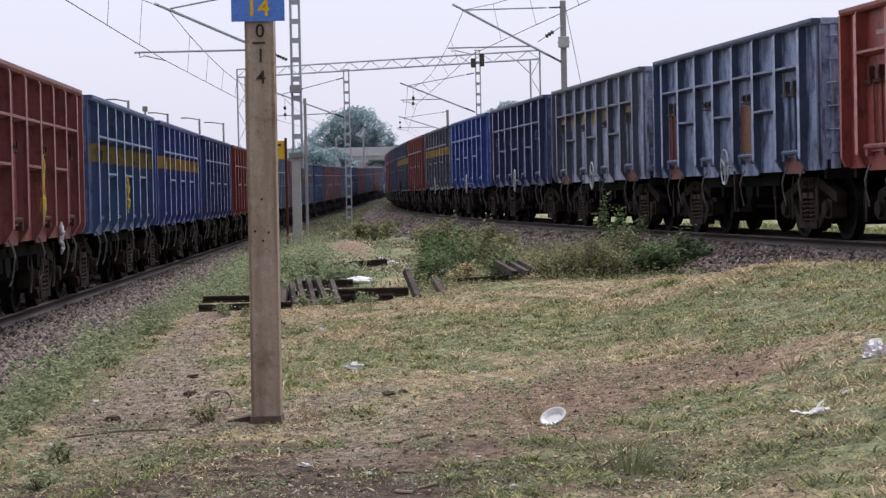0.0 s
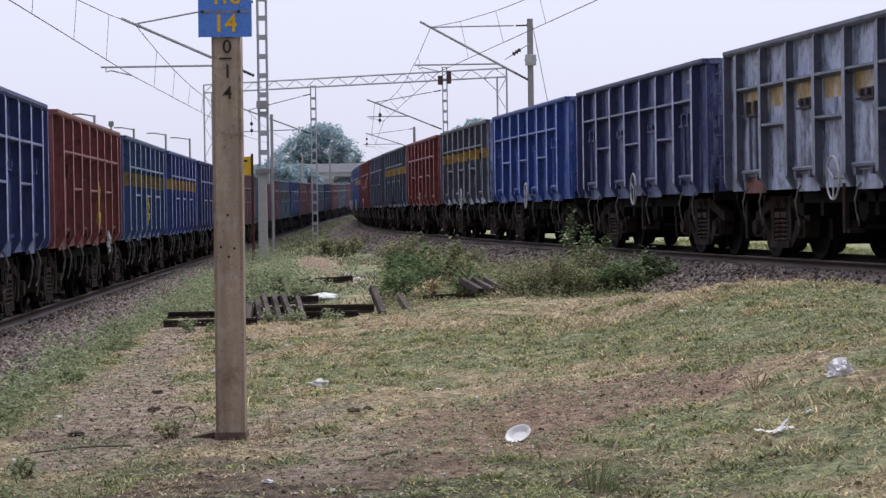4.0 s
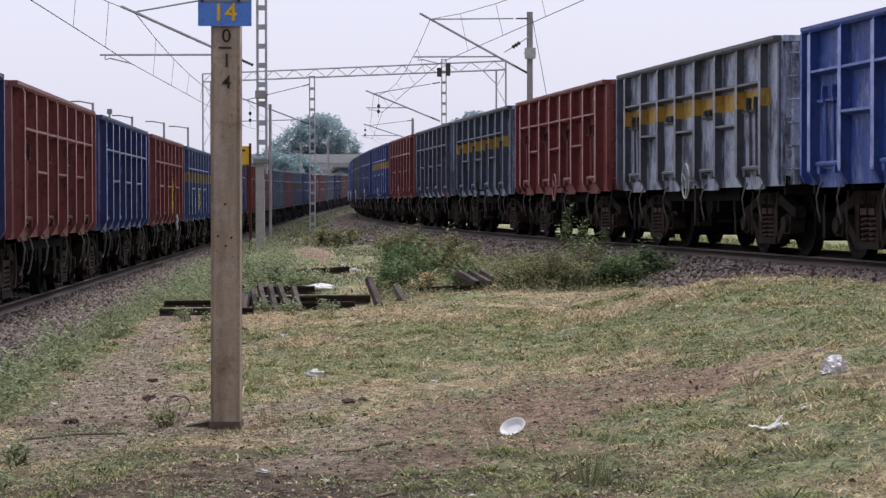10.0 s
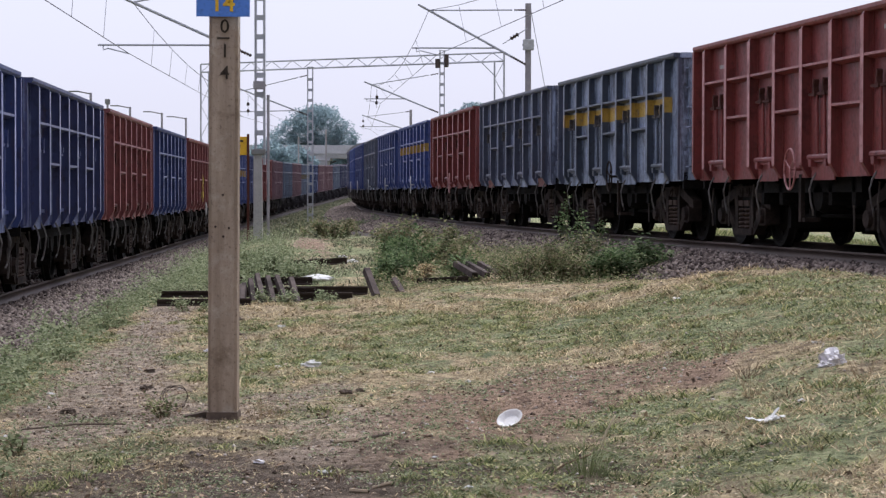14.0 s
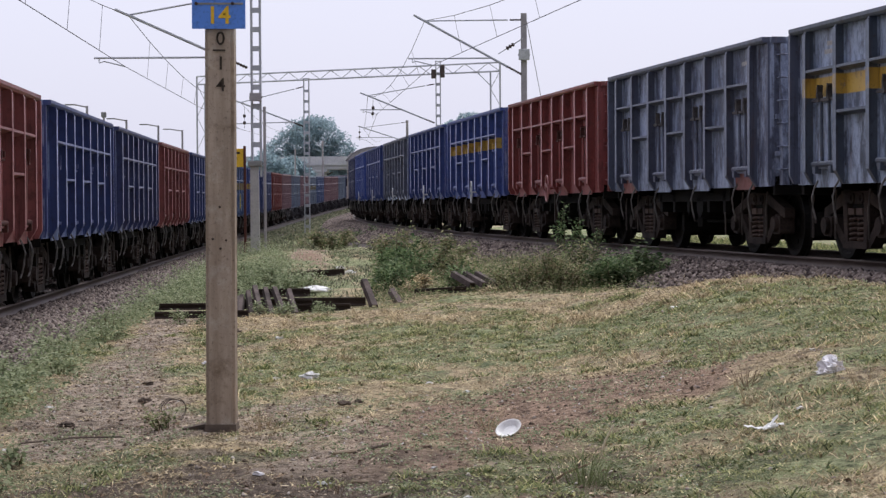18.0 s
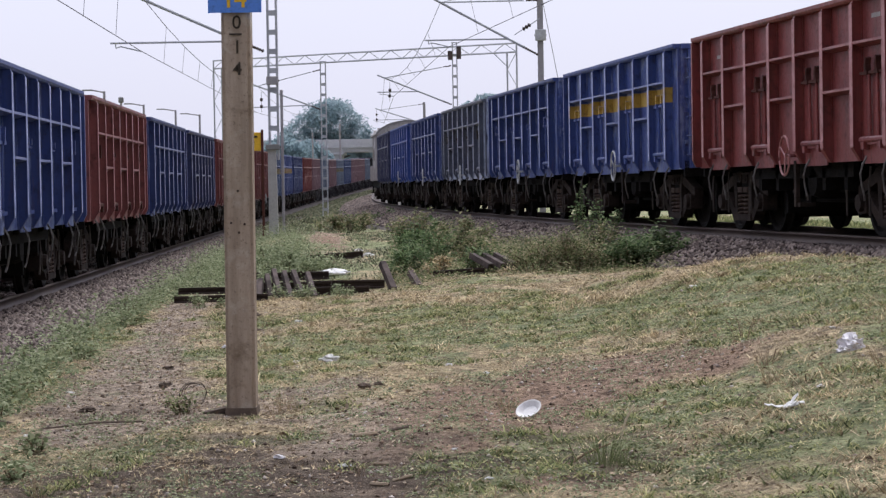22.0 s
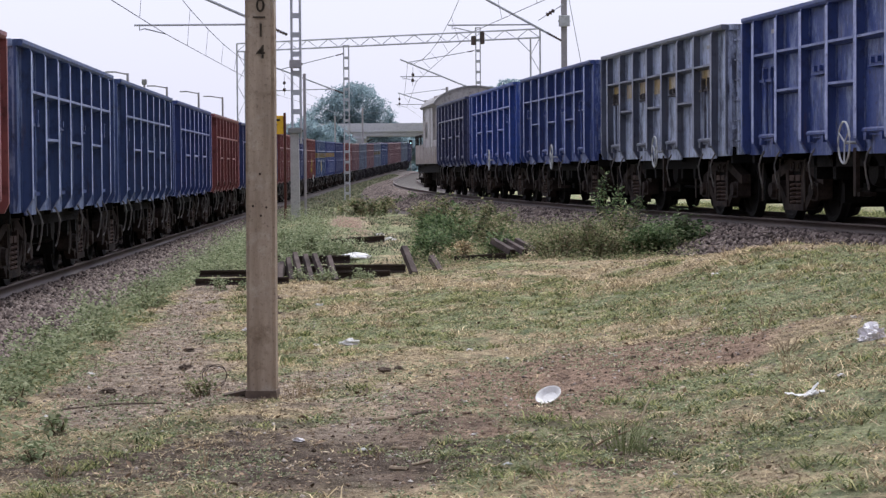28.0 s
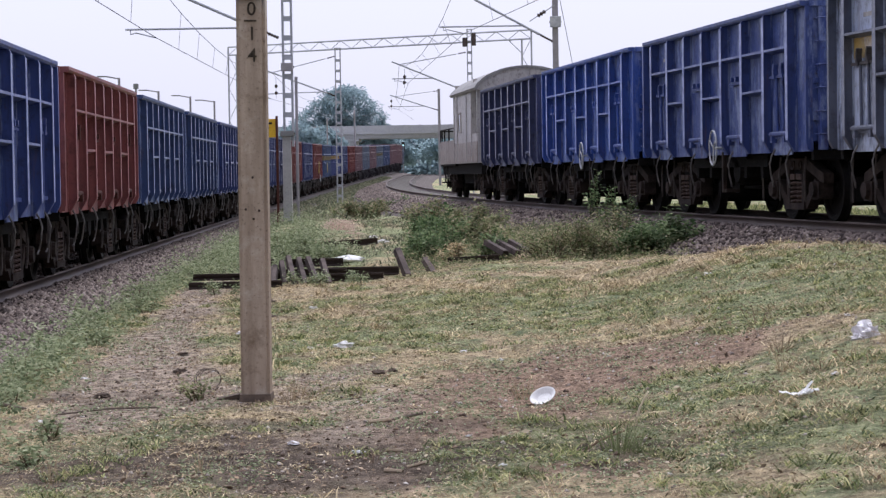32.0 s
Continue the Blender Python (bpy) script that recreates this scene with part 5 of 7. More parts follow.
mast_box("switch_box", R2[0] + 0.24, R2[1] - 0.2, 9.05, 0.24, 0.7, M_INSUL, "dark switch gear on the mast head")
# ---- ballast stones, grass, weeds, bushes ----
def island_material(name, stops, rough=0.9, translucent=0.0, grain=0.0):
    """Each loose piece takes its own colour out of a row of colours."""
    m, nt, bs = tree_of(name)
    geo, cr = nt.nodes.new("ShaderNodeNewGeometry"), nt.nodes.new("ShaderNodeValToRGB")
    nt.links.new(geo.outputs["Random Per Island"], cr.inputs[0])
    el = cr.color_ramp.elements
    while len(el) < len(stops):
        el.new(0.5)
    for i, c in enumerate(stops):
        el[i].position, el[i].color = i / max(len(stops) - 1, 1), (*c, 1)
    col = cr.outputs[0]
    if grain:
        n = noise_tex(nt, coords(nt, "Object", (1, 1, 1), False), grain, 4)
        col = blend(nt, ramp(nt, n, *((0.35, 0.75) if grain > 10 else (0.44, 0.58))), col, blend(nt, 1.0, col, (0.55, 0.5, 0.48) if grain > 10 else (0.48, 0.48, 0.50), "MULTIPLY"))
    nt.links.new(col, bs.inputs["Base Color"])
    bs.inputs["Roughness"].default_value, bs.inputs["Specular IOR Level"].default_value = rough, 0.1
    if translucent:
        tr, mix = nt.nodes.new("ShaderNodeBsdfTranslucent"), nt.nodes.new("ShaderNodeMixShader")
        nt.links.new(col, tr.inputs[0])
        mix.inputs[0].default_value = translucent
        nt.links.new(bs.outputs[0], mix.inputs[1])
        nt.links.new(tr.outputs[0], mix.inputs[2])
        nt.links.new(mix.outputs[0], nt.nodes["Material Output"].inputs[0])
    return m


M_STONE = island_material("ballast_stone", [(0.043, 0.034, 0.032), (0.12, 0.096, 0.089), (0.21, 0.170, 0.152), (0.36, 0.305, 0.272), (0.14, 0.111, 0.099)], 0.9, 0, 18)
M_GRASS = island_material("green_grass", [(0.075, 0.10, 0.045), (0.215, 0.25, 0.105), (0.40, 0.41, 0.18), (0.66, 0.60, 0.33)], 0.8, 0.35, 6)
M_STRAW = island_material("dry_grass", [(0.20, 0.145, 0.086), (0.53, 0.42, 0.245), (0.86, 0.72, 0.46), (0.36, 0.265, 0.155)], 0.9, 0.2, 6.5)
M_WEED = island_material("weed_leaves", [(0.085, 0.11, 0.056), (0.205, 0.245, 0.135), (0.33, 0.37, 0.215), (0.46, 0.48, 0.32)], 0.8, 0.4)
M_FARGRASS = island_material("dull_rough_grass", [(0.11, 0.125, 0.075), (0.20, 0.22, 0.135), (0.29, 0.30, 0.20), (0.36, 0.32, 0.225)], 0.85, 0.3, 3.0)
M_LEAF = island_material("bush_leaves", [(0.050, 0.088, 0.038), (0.115, 0.175, 0.075), (0.205, 0.28, 0.13), (0.33, 0.38, 0.21)], 0.7, 0.4, 3.0)
M_LEAFDRY = island_material("olive_bush_leaves", [(0.085, 0.11, 0.050), (0.19, 0.235, 0.108), (0.31, 0.35, 0.172), (0.40, 0.335, 0.21), (0.58, 0.51, 0.35)], 0.8, 0.45, 3.5)
M_STEM = plain("woody_stem", (0.11, 0.085, 0.05), (0.16, 0.12, 0.075), 0.9)
M_STRAWSTALK = plain("bleached_stalk", (0.46, 0.36, 0.22), (0.30, 0.22, 0.14), 0.95)
M_PALESTALK = plain("sun_bleached_stalk", (0.80, 0.70, 0.52), (0.66, 0.55, 0.38), 0.95)
M_TWIG = plain("dry_twig", (0.17, 0.122, 0.085), (0.30, 0.215, 0.145), 0.95)


def stones(name, rng, pts, lo, hi):
    """Angular stones: squashed octahedra with uneven corners."""
    n = len(pts)
    base = np.array([(1, 0, 0), (-1, 0, 0), (0, 1, 0), (0, -1, 0), (0, 0, 1), (0, 0, -1)], float)
    f = np.array([(0, 2, 4), (2, 1, 4), (1, 3, 4), (3, 0, 4), (2, 0, 5), (1, 2, 5), (3, 1, 5), (0, 3, 5)])
    size = rng.uniform(lo, hi, n)[:, None, None]
    V = base[None] * rng.uniform(0.6, 1.25, (n, 6, 1)) + rng.uniform(-0.25, 0.25, (n, 6, 3))
    a = rng.uniform(0, math.tau, n)
    c, s = np.cos(a)[:, None], np.sin(a)[:, None]
    V = np.stack([V[..., 0] * c - V[..., 1] * s, V[..., 0] * s + V[..., 1] * c, V[..., 2] * 0.75], -1) * size + pts[:, None]
    F = (np.arange(n)[:, None, None] * 6 + f[None]).reshape(-1, 3)
    return mesh_from(name, V.reshape(-1, 3), F, M_STONE)


def bed_z(lat, toe):
    a = np.abs(lat)
    if toe < 2.6:
        return np.interp(a, (0, 1.75, 2.45, 2.8), (-0.2, -0.17, -0.26, -0.56))
    return np.where(a < 1.75, -0.17 - 0.02 * (1 - a / 1.75), -0.17 - 0.39 * (a - 1.75) / (toe - 1.75))


def scatter_ballast(line, s0, s1, n, lat0, lat1, seed, toe):
    rng = np.random.RandomState(seed)
    s = s0 + (s1 - s0) * rng.rand(n) ** 1.5
    lat = rng.uniform(lat0, lat1, n)
    x, y, z, h = line.at(s)
    P = np.stack([x + lat * np.cos(h), y - lat * np.sin(h), z + bed_z(lat, toe) + rng.uniform(-0.01, 0.03, n)], -1)
    tagged(new("ballast_stones", stones("ballast_stones", rng, P, 0.028, 0.062)), "loose grey-brown crushed ballast stones", "stones", kind="stuff")


scatter_ballast(LEFT, -6, 75, 52000, 0.95, 2.62, 11, 2.5)
scatter_ballast(RIGHT, -4, 80, 42000, -2.95, -0.95, 12, 2.9)
scatter_ballast(RIGHT, 80, 150, 9000, -2.95, -0.95, 13, 2.9)
scatter_ballast(LEFT, -6, 60, 8000, -0.7, 0.7, 14, 2.5)
scatter_ballast(RIGHT, -4, 60, 12000, -0.7, 2.0, 15, 2.9)


def scatter(n, seed, y0, y1, x0=-99, x1=99, spread=0.235):
    """Points over the plan of the meadow, nearer ones denser."""
    rng = np.random.RandomState(seed)
    y = np.sqrt(rng.uniform(y0 ** 2, y1 ** 2, n))
    x = rng.uniform(-spread, spread, n) * y - 0.1
    k = (x > x0) & (x < x1)
    return x[k], y[k], rng


def off_tracks(x, y, a=2.4, b=2.4):
    return (x - np.interp(y, LEFT.y, LEFT.x) > a) & (np.interp(y, RIGHT.y, RIGHT.x) - x > b)


def blades(name, x, y, rng, lo, hi, width, lean, material, label, tall=1.0, z=None):
    n = len(x)
    z = ground_z(x, y) - 0.004 if z is None else z
    h, a = rng.uniform(lo, hi, n) * rng.uniform(0.6, 1.0, n) * tall, rng.uniform(0, math.tau, n)
    t, w = rng.uniform(0, math.tau, n), width * rng.uniform(0.6, 1.4, n) * (0.75 + y / 34)
    bend = min(lean, 2.4) * rng.uniform(0.3, 1.0, n) * h
    base = np.stack([x, y, z], -1)
    side = np.stack([np.cos(a) * w, np.sin(a) * w, 0 * w], -1)
    mid = base + np.stack([np.cos(t) * bend * 0.35, np.sin(t) * bend * 0.35, h * max(0.62 - 0.1 * lean, 0.2)], -1)
    tip = base + np.stack([np.cos(t) * bend, np.sin(t) * bend, h * max(1 - 0.25 * lean, 0.12)], -1)
    V = np.stack([base - side, base + side, mid + side * 0.7, tip, mid - side * 0.7], 1)
    f = np.array([(0, 1, 2), (0, 2, 4), (4, 2, 3)])
    F = (np.arange(n)[:, None, None] * 5 + f[None]).reshape(-1, 3)
    tagged(new(name, mesh_from(name, V.reshape(-1, 3), F, material)), label, "grass", kind="stuff")


def clumps(n, seed, y0, y1, accept, per, radius):
    """Blade feet gathered in clumps."""
    x, y, rng = scatter(n, seed, y0, y1)
    k = off_tracks(x, y) & (rng.rand(len(x)) < accept(x, y))
    x, y = x[k], y[k]
    m = len(x) * per
    tall = np.repeat(rng.uniform(0.5, 1.3, len(x)), per)
    return np.repeat(x, per) + rng.normal(size=m) * radius, np.repeat(y, per) + rng.normal(size=m) * radius, rng, tall


GREEN = lambda x, y: smooth((greenness(x, y) - 0.34) / 0.2) * (0.12 + 0.88 * smooth((fractal(x, y * 0.6, 0.42, 30) - 0.43) / 0.12))
DRY = lambda x, y: (0.38 + 0.62 * smooth((0.60 - greenness(x, y)) / 0.16)) * (1 - 0.9 * smooth((bareness(x, y) - 0.35) / 0.4)) * smooth((fractal(x, y * 0.6, 0.55, 40) - 0.38) / 0.16)
x, y, rng, tall = clumps(40000, 21, 9.0, 36.0, GREEN, 14, 0.045)
blades("green_grass", x, y, rng, 0.016, 0.050, 0.0052, 2.5, M_GRASS, "short green turf in uneven patches", tall)
x, y, rng, tall = clumps(30000, 22, 9.0, 36.0, DRY, 11, 0.06)
blades("dry_grass", x, y, rng, 0.03, 0.095, 0.0034, 3.5, M_STRAW, "dry straw-coloured grass and fallen stalks", tall)
TUFTY = lambda x, y: smooth((greenness(x, y) - 0.30) / 0.25) * smooth((fractal(x, y, 0.7, 44) - 0.40) / 0.15)
x, y, rng, tall = clumps(3600, 32, 9.0, 30.0, TUFTY, 30, 0.045)
blades("rough_tufts", x, y, rng, 0.05, 0.12, 0.0046, 2.0, M_GRASS, "coarse green tufts standing out of the turf", tall)
x, y, rng, tall = clumps(2200, 33, 9.0, 30.0, lambda x, y: 0.8 * smooth((fractal(x, y, 0.8, 46) - 0.42) / 0.15) * (1 - smooth((bareness(x, y) - 0.2) / 0.3)), 22, 0.06)
blades("straw_tufts", x, y, rng, 0.06, 0.20, 0.0036, 2.3, M_STRAW, "bleached dry grass tufts", tall)
x, y, rng, tall = clumps(2600, 34, 9.0, 30.0, lambda x, y: 0.25 + 0.6 * np.clip(bareness(x, y), 0, 1), 4, 0.05)
blades("dead_twigs", x, y, rng, 0.03, 0.10, 0.003, 3.6, M_TWIG, "dark broken twigs lying about")
rng = np.random.RandomState(29)
y = rng.uniform(14, 75, 30000)
x = np.interp(y, RIGHT.y, RIGHT.x) + rng.uniform(2.6, 9, len(y))
blades("verge_grass", x, y, rng, 0.1, 0.3, 0.008, 0.8, M_GRASS, "rough green grass on the far verge of the curved track")
x, y, rng = scatter(46000, 23, 34.0, 75.0, spread=0.2)
g = fractal(x, y, 4, 9)
k = off_tracks(x, y, 2.2, 2.8) & (rng.rand(len(x)) < smooth((g - 0.38) / 0.2) * (1 - np.clip(1.5 * sandy(x, y), 0, 1)))
blades("far_grass", x[k], y[k], rng, 0.05, 0.20, 0.007, 1.4, M_FARGRASS, "taller rough grass between the tracks")


def leaf_cloud(P, size, rng, flat=0.35):
    """Leaves as small folded diamonds at points P."""
    n = len(P)
    d = rng.normal(size=(n, 3))
    d[:, 2] *= flat
    d /= np.linalg.norm(d, axis=1)[:, None]
    up = rng.normal(size=(n, 3)) * 0.6 + np.array([0, 0, 1.0])
    s = np.cross(d, up)
    s /= np.linalg.norm(s, axis=1)[:, None] + 1e-9
    nrm = np.cross(s, d)
    L = (np.asarray(size) * rng.uniform(0.6, 1.4, n))[:, None]
    V = np.stack([P, P + d * L * 0.5 + s * L * 0.26 + nrm * L * 0.06, P + d * L, P + d * L * 0.5 - s * L * 0.26 + nrm * L * 0.06], 1)
    f = np.array([(0, 1, 2), (0, 2, 3)])
    return V.reshape(-1, 3), (np.arange(n)[:, None, None] * 4 + f[None]).reshape(-1, 3)


x, y, rng = scatter(70000, 25, 75.0, 190.0, spread=0.12)
k = off_tracks(x, y, 2.4, 2.9) & (rng.rand(len(x)) < 0.3 + 0.7 * smooth((fractal(x, y, 6, 19) - 0.35) / 0.2))
blades("distant_grass", x[k], y[k], rng, 0.10, 0.32, 0.014, 1.2, M_FARGRASS, "rough grass and weeds far along the line")


# the straight line's bank is grown over further off
rng = np.random.RandomState(38)
along, lat = 48 + 150 * rng.rand(26000), rng.uniform(1.45, 3.0, 26000)
x, y, z, h = LEFT.at(along)
k = rng.rand(len(along)) < smooth((y - 46) / 30) * smooth((fractal(lat * 1.5, along * 0.5, 1.2, 39) - 0.30) / 0.2)
blades("bank_grass", (x + lat * np.cos(h))[k], (y - lat * np.sin(h))[k], rng, 0.08, 0.24, 0.012, 1.5, M_FARGRASS, "rough grass grown over the ballast far along the line", z=(z + bed_z(lat, 2.5) - 0.01)[k])


# low leafy weeds along the foot of the left bank and over the old sleepers
x, y, rng = scatter(60000, 24, 10.0, 60.0, spread=0.24)
xl = np.interp(y, LEFT.y, LEFT.x)
den = np.exp(-((x - xl - 3.0) / 0.42) ** 2) * (y < 45) * 1.1 + np.exp(-((x - xl - 3.6) / 1.3) ** 2) * (y >= 30) * 0.6 + 0.05 * (x < -2.4) + 0.8 * smooth((-2.75 - x - 0.05 * (y - 12)) / 0.4) * (y < 21)
den = np.maximum(den, 0.75 * smooth((greenness(x, y) - 0.5) / 0.15) * (x < -2.3)) * (1 - np.clip(1.4 * path(x, y), 0, 1)) * (1 - smooth((x + 3.2 + 0.08 * (y - 14)) / 0.6) * (y < 32)) * (1 - np.clip(1.5 * sandy(x, y), 0, 1))
k = off_tracks(x + 0.5 * (fractal(x, y, 1.1, 52) - 0.5), y, 2.62, 2.6) & (rng.rand(len(x)) < den * smooth((fractal(x, y, 0.8, 50) - 0.36) / 0.18))
x, y = x[k], y[k]
n = 15
h = rng.uniform(0.07, 0.32, len(x)) * (0.25 + 1.6 * smooth((fractal(x, y, 0.8, 50) - 0.36) / 0.3))
X = np.repeat(x, n) + rng.normal(size=len(x) * n) * 0.045
Y = np.repeat(y, n) + rng.normal(size=len(x) * n) * 0.045
P = np.stack([X, Y, ground_z(X, Y) + np.repeat(h, n) * rng.rand(len(X))], -1)
V, F = leaf_cloud(P, 0.046, rng)
tagged(new("weeds", mesh_from("weeds", V, F, M_WEED)), "pale green leafy weeds along the ballast foot", "weeds", kind="stuff")


# low sprigs of small-leaved weeds over the worn ground
x, y, rng = scatter(15000, 36, 9.0, 24.0)
k = off_tracks(x, y) & (rng.rand(len(x)) < 0.75 * smooth((fractal(x, y * 0.6, 0.7, 37) - 0.46) / 0.12))
x, y = x[k], y[k]
n = 9
X, Y = np.repeat(x, n) + rng.normal(size=len(x) * n) * 0.028, np.repeat(y, n) + rng.normal(size=len(x) * n) * 0.028
V, F = leaf_cloud(np.stack([X, Y, ground_z(X, Y) + rng.rand(len(X)) * np.repeat(rng.uniform(0.01, 0.05, len(x)), n)], -1), 0.02, rng)
tagged(new("sprigs", mesh_from("sprigs", V, F, M_WEED)), "low sprigs of small pale green weeds", "weeds", kind="stuff")


# fallen leaves, twigs and crumbs of earth
M_LITTER = island_material("leaf_litter", [(0.07, 0.052, 0.038), (0.22, 0.15, 0.10), (0.38, 0.28, 0.19), (0.58, 0.48, 0.35), (0.13, 0.09, 0.065)], 0.95)
x, y, rng = scatter(75000, 26, 9.0, 36.0)
k = off_tracks(x, y) & (rng.rand(len(x)) < 0.25 + 0.75 * smooth((fractal(x, y, 1.0, 70) - 0.35) / 0.2))
x, y = x[k], y[k]
V, F = leaf_cloud(np.stack([x, y, ground_z(x, y) + rng.uniform(0, 0.012, len(x))], -1), 0.020 + 0.022 * (rng.rand(len(x)) > 0.90), rng, 0.35)
tagged(new("leaf_litter", mesh_from("leaf_litter", V, F, M_LITTER)), "brown fallen leaves and crumbs of earth", "litter", kind="stuff")
x, y, rng = scatter(14000, 27, 9.0, 36.0)
k = off_tracks(x, y) & (rng.rand(len(x)) < 0.08 + 0.6 * np.clip(bareness(x, y), 0, 1))
P = np.stack([x[k], y[k], ground_z(x[k], y[k])], -1)
M_PEBBLE = island_material("pale_pebbles", [(0.10, 0.085, 0.075), (0.28, 0.24, 0.21), (0.45, 0.40, 0.35), (0.62, 0.58, 0.53)], 0.9, 0, 30)
pebbles = stones("pebbles", rng, P, 0.006, 0.022)
pebbles.materials.clear()
pebbles.materials.append(M_PEBBLE)
tagged(new("pebbles", pebbles), "scattered small pale stones on the earth", "stones", kind="stuff")
x, y, rng = scatter(16000, 31, 9.0, 34.0)
k = off_tracks(x, y) & (rng.rand(len(x)) < smooth((bareness(x, y) - 0.25) / 0.5))
M_CRUMB = island_material("earth_crumbs", [(0.06, 0.046, 0.037), (0.15, 0.11, 0.085), (0.26, 0.19, 0.14), (0.34, 0.26, 0.19)], 1.0, 0, 30)
crumbs = stones("earth_crumbs", rng, np.stack([x[k], y[k], ground_z(x[k], y[k])], -1), 0.005, 0.022)
crumbs.materials.clear()
crumbs.materials.append(M_CRUMB)
tagged(new("earth_crumbs", crumbs), "crumbled dry soil on the bare patches", "earth", kind="stuff")
# tangled undergrowth between the sleeper heap and the right bank
x, y, rng = scatter(44000, 28, 31.5, 62.0, spread=0.13)
xr = np.interp(y, RIGHT.y, RIGHT.x)
den = smooth((x + 1.3 + 0.02 * (y - 33)) / 0.5) * smooth((xr - 2.3 - x) / 0.6) * smooth((y - 32.2 + 0.25 * np.abs(x)) / 1.0) * smooth((fractal(x, y, 1.3, 80) - 0.34) / 0.2) * (1 - np.clip(1.3 * blob(x, y, 0.65, 33.6, 0.75, 1.3), 0, 1)) * (1 - np.clip(1.5 * sandy(x, y), 0, 1))
k = rng.rand(len(x)) < den
x, y = x[k], y[k]
n = 9
h = rng.uniform(0.05, 0.22, len(x)) * (0.4 + 1.5 * smooth((fractal(x, y, 0.9, 83) - 0.35) / 0.3))
X, Y = np.repeat(x, n) + rng.normal(size=len(x) * n) * 0.06, np.repeat(y, n) + rng.normal(size=len(x) * n) * 0.06
V, F = leaf_cloud(np.stack([X, Y, ground_z(X, Y) + np.repeat(h, n) * rng.rand(len(X))], -1), 0.042, rng)
tagged(new("undergrowth", mesh_from("undergrowth", V, F, M_LEAFDRY)), "tangled olive-green undergrowth along the bank", "weeds", kind="stuff")


def bush(x, y, rx, ry, h, n, leaf, material, label, seed, name="bush", stems=16, up=0.0):
    """Many-stemmed bush: stems fan out, leaves sit along them in clumps."""
    rng = np.random.RandomState(seed)
    b = tagged(new(name), label, "bush", "lineside bushes")
    b.location = (x, y, gz(x, y))
    tips, bm = [], bmesh.new()
    for i in range(stems):
        a, r = rng.uniform(0, math.tau), math.sqrt(rng.rand())
        top = Vector((rx * r * math.cos(a), ry * r * math.sin(a), h * (1 - 0.55 * r * r) * rng.uniform(0.6, 1.05)))
        foot = Vector((top.x * 0.35, top.y * 0.35, -0.05))
        mid = foot.lerp(top, 0.5) + Vector((*rng.normal(size=2) * 0.05, 0.05))
        tips.append((foot, mid, top))
        if stems <= 10:
            part("stem", tube(bmesh.new(), [foot, mid, top], [0.006, 0.005, 0.003], 5), M_STEM, b)
        else:
            tube(bm, [foot, mid, top], [0.012, 0.009, 0.004], 5)
    if stems > 10:
        part("branchwork", bm, M_STEM, b)
    pts, n = [], int(n * 1.3) if stems > 8 else n
    leaf = leaf * 1.25
    for i in range(n):
        f, m, t = tips[rng.randint(stems)]
        u = rng.uniform(0.15 + up, 1.0) ** 0.7
        p = f.lerp(m, u * 2) if u < 0.5 else m.lerp(t, u * 2 - 1)
        pts.append(np.array(p) + rng.normal(size=3) * (0.085 if n > 800 else 0.04))
    P = np.array(pts)
    P[:, 2] = np.maximum(P[:, 2], 0.01)
    V, F = leaf_cloud(P, leaf, rng)
    part("leaves", mesh_from("leaves", V, F, material), None, b)


G, O = "leafy green bush at the foot of the ballast", "olive brushy bush with dry twigs beside the track"
bush(1.35, 33.9, 0.55, 0.45, 0.70, 3000, 0.036, M_LEAFDRY, O, 1, stems=26)
bush(1.95, 33.3, 0.65, 0.5, 0.72, 3400, 0.036, M_LEAFDRY, O, 2, stems=30)
bush(2.45, 34.3, 0.55, 0.5, 0.85, 2600, 0.040, M_LEAFDRY, O, 21, stems=22)
bush(2.85, 33.6, 0.50, 0.45, 0.52, 2600, 0.050, M_LEAF, G, 3, stems=20)
bush(3.30, 34.2, 0.42, 0.4, 0.60, 1900, 0.052, M_LEAF, G, 4)
bush(2.20, 34.6, 0.24, 0.22, 2.2, 420, 0.052, M_LEAF, "tall thin sapling rising out of the bushes", 5, "sapling", 6, 0.25)
bush(2.48, 34.4, 0.34, 0.25, 1.45, 270, 0.052, M_LEAF, "thin leafy sapling among the bushes", 22, "sapling", 5, 0.3)
bush(-0.50, 37.2, 0.5, 0.45, 0.72, 1500, 0.055, M_LEAF, G, 6)
bush(-0.30, 37.6, 0.22, 0.2, 1.35, 230, 0.065, M_LEAF, "thin leafy sapling among the bushes", 23, "sapling", 5, 0.2)
bush(-0.28, 35.0, 0.26, 0.2, 0.42, 420, 0.045, M_STRAW, "straw-coloured dead clump among the bushes", 24)
bush(3.55, 34.1, 0.42, 0.35, 0.80, 800, 0.085, M_LEAF, "dark green broad-leaved bush beside the track", 25)
bush(-0.75, 36.0, 0.45, 0.4, 0.55, 1500, 0.055, M_LEAF, "bright green bush among old sleepers", 7)
bush(0.35, 39.0, 0.6, 0.5, 0.7, 1800, 0.055, M_LEAFDRY, O, 8)
bush(-0.9, 44.0, 0.45, 0.4, 0.75, 1200, 0.07, M_LEAF, G, 9)
bush(0.2, 46.0, 0.9, 0.7, 0.8, 2000, 0.06, M_LEAFDRY, O, 10)
bush(-0.9, 52.0, 0.9, 0.8, 0.9, 1800, 0.07, M_LEAFDRY, O, 16)
bush(-3.6, 70.0, 1.2, 1.2, 0.8, 1600, 0.08, M_LEAFDRY, O, 18)
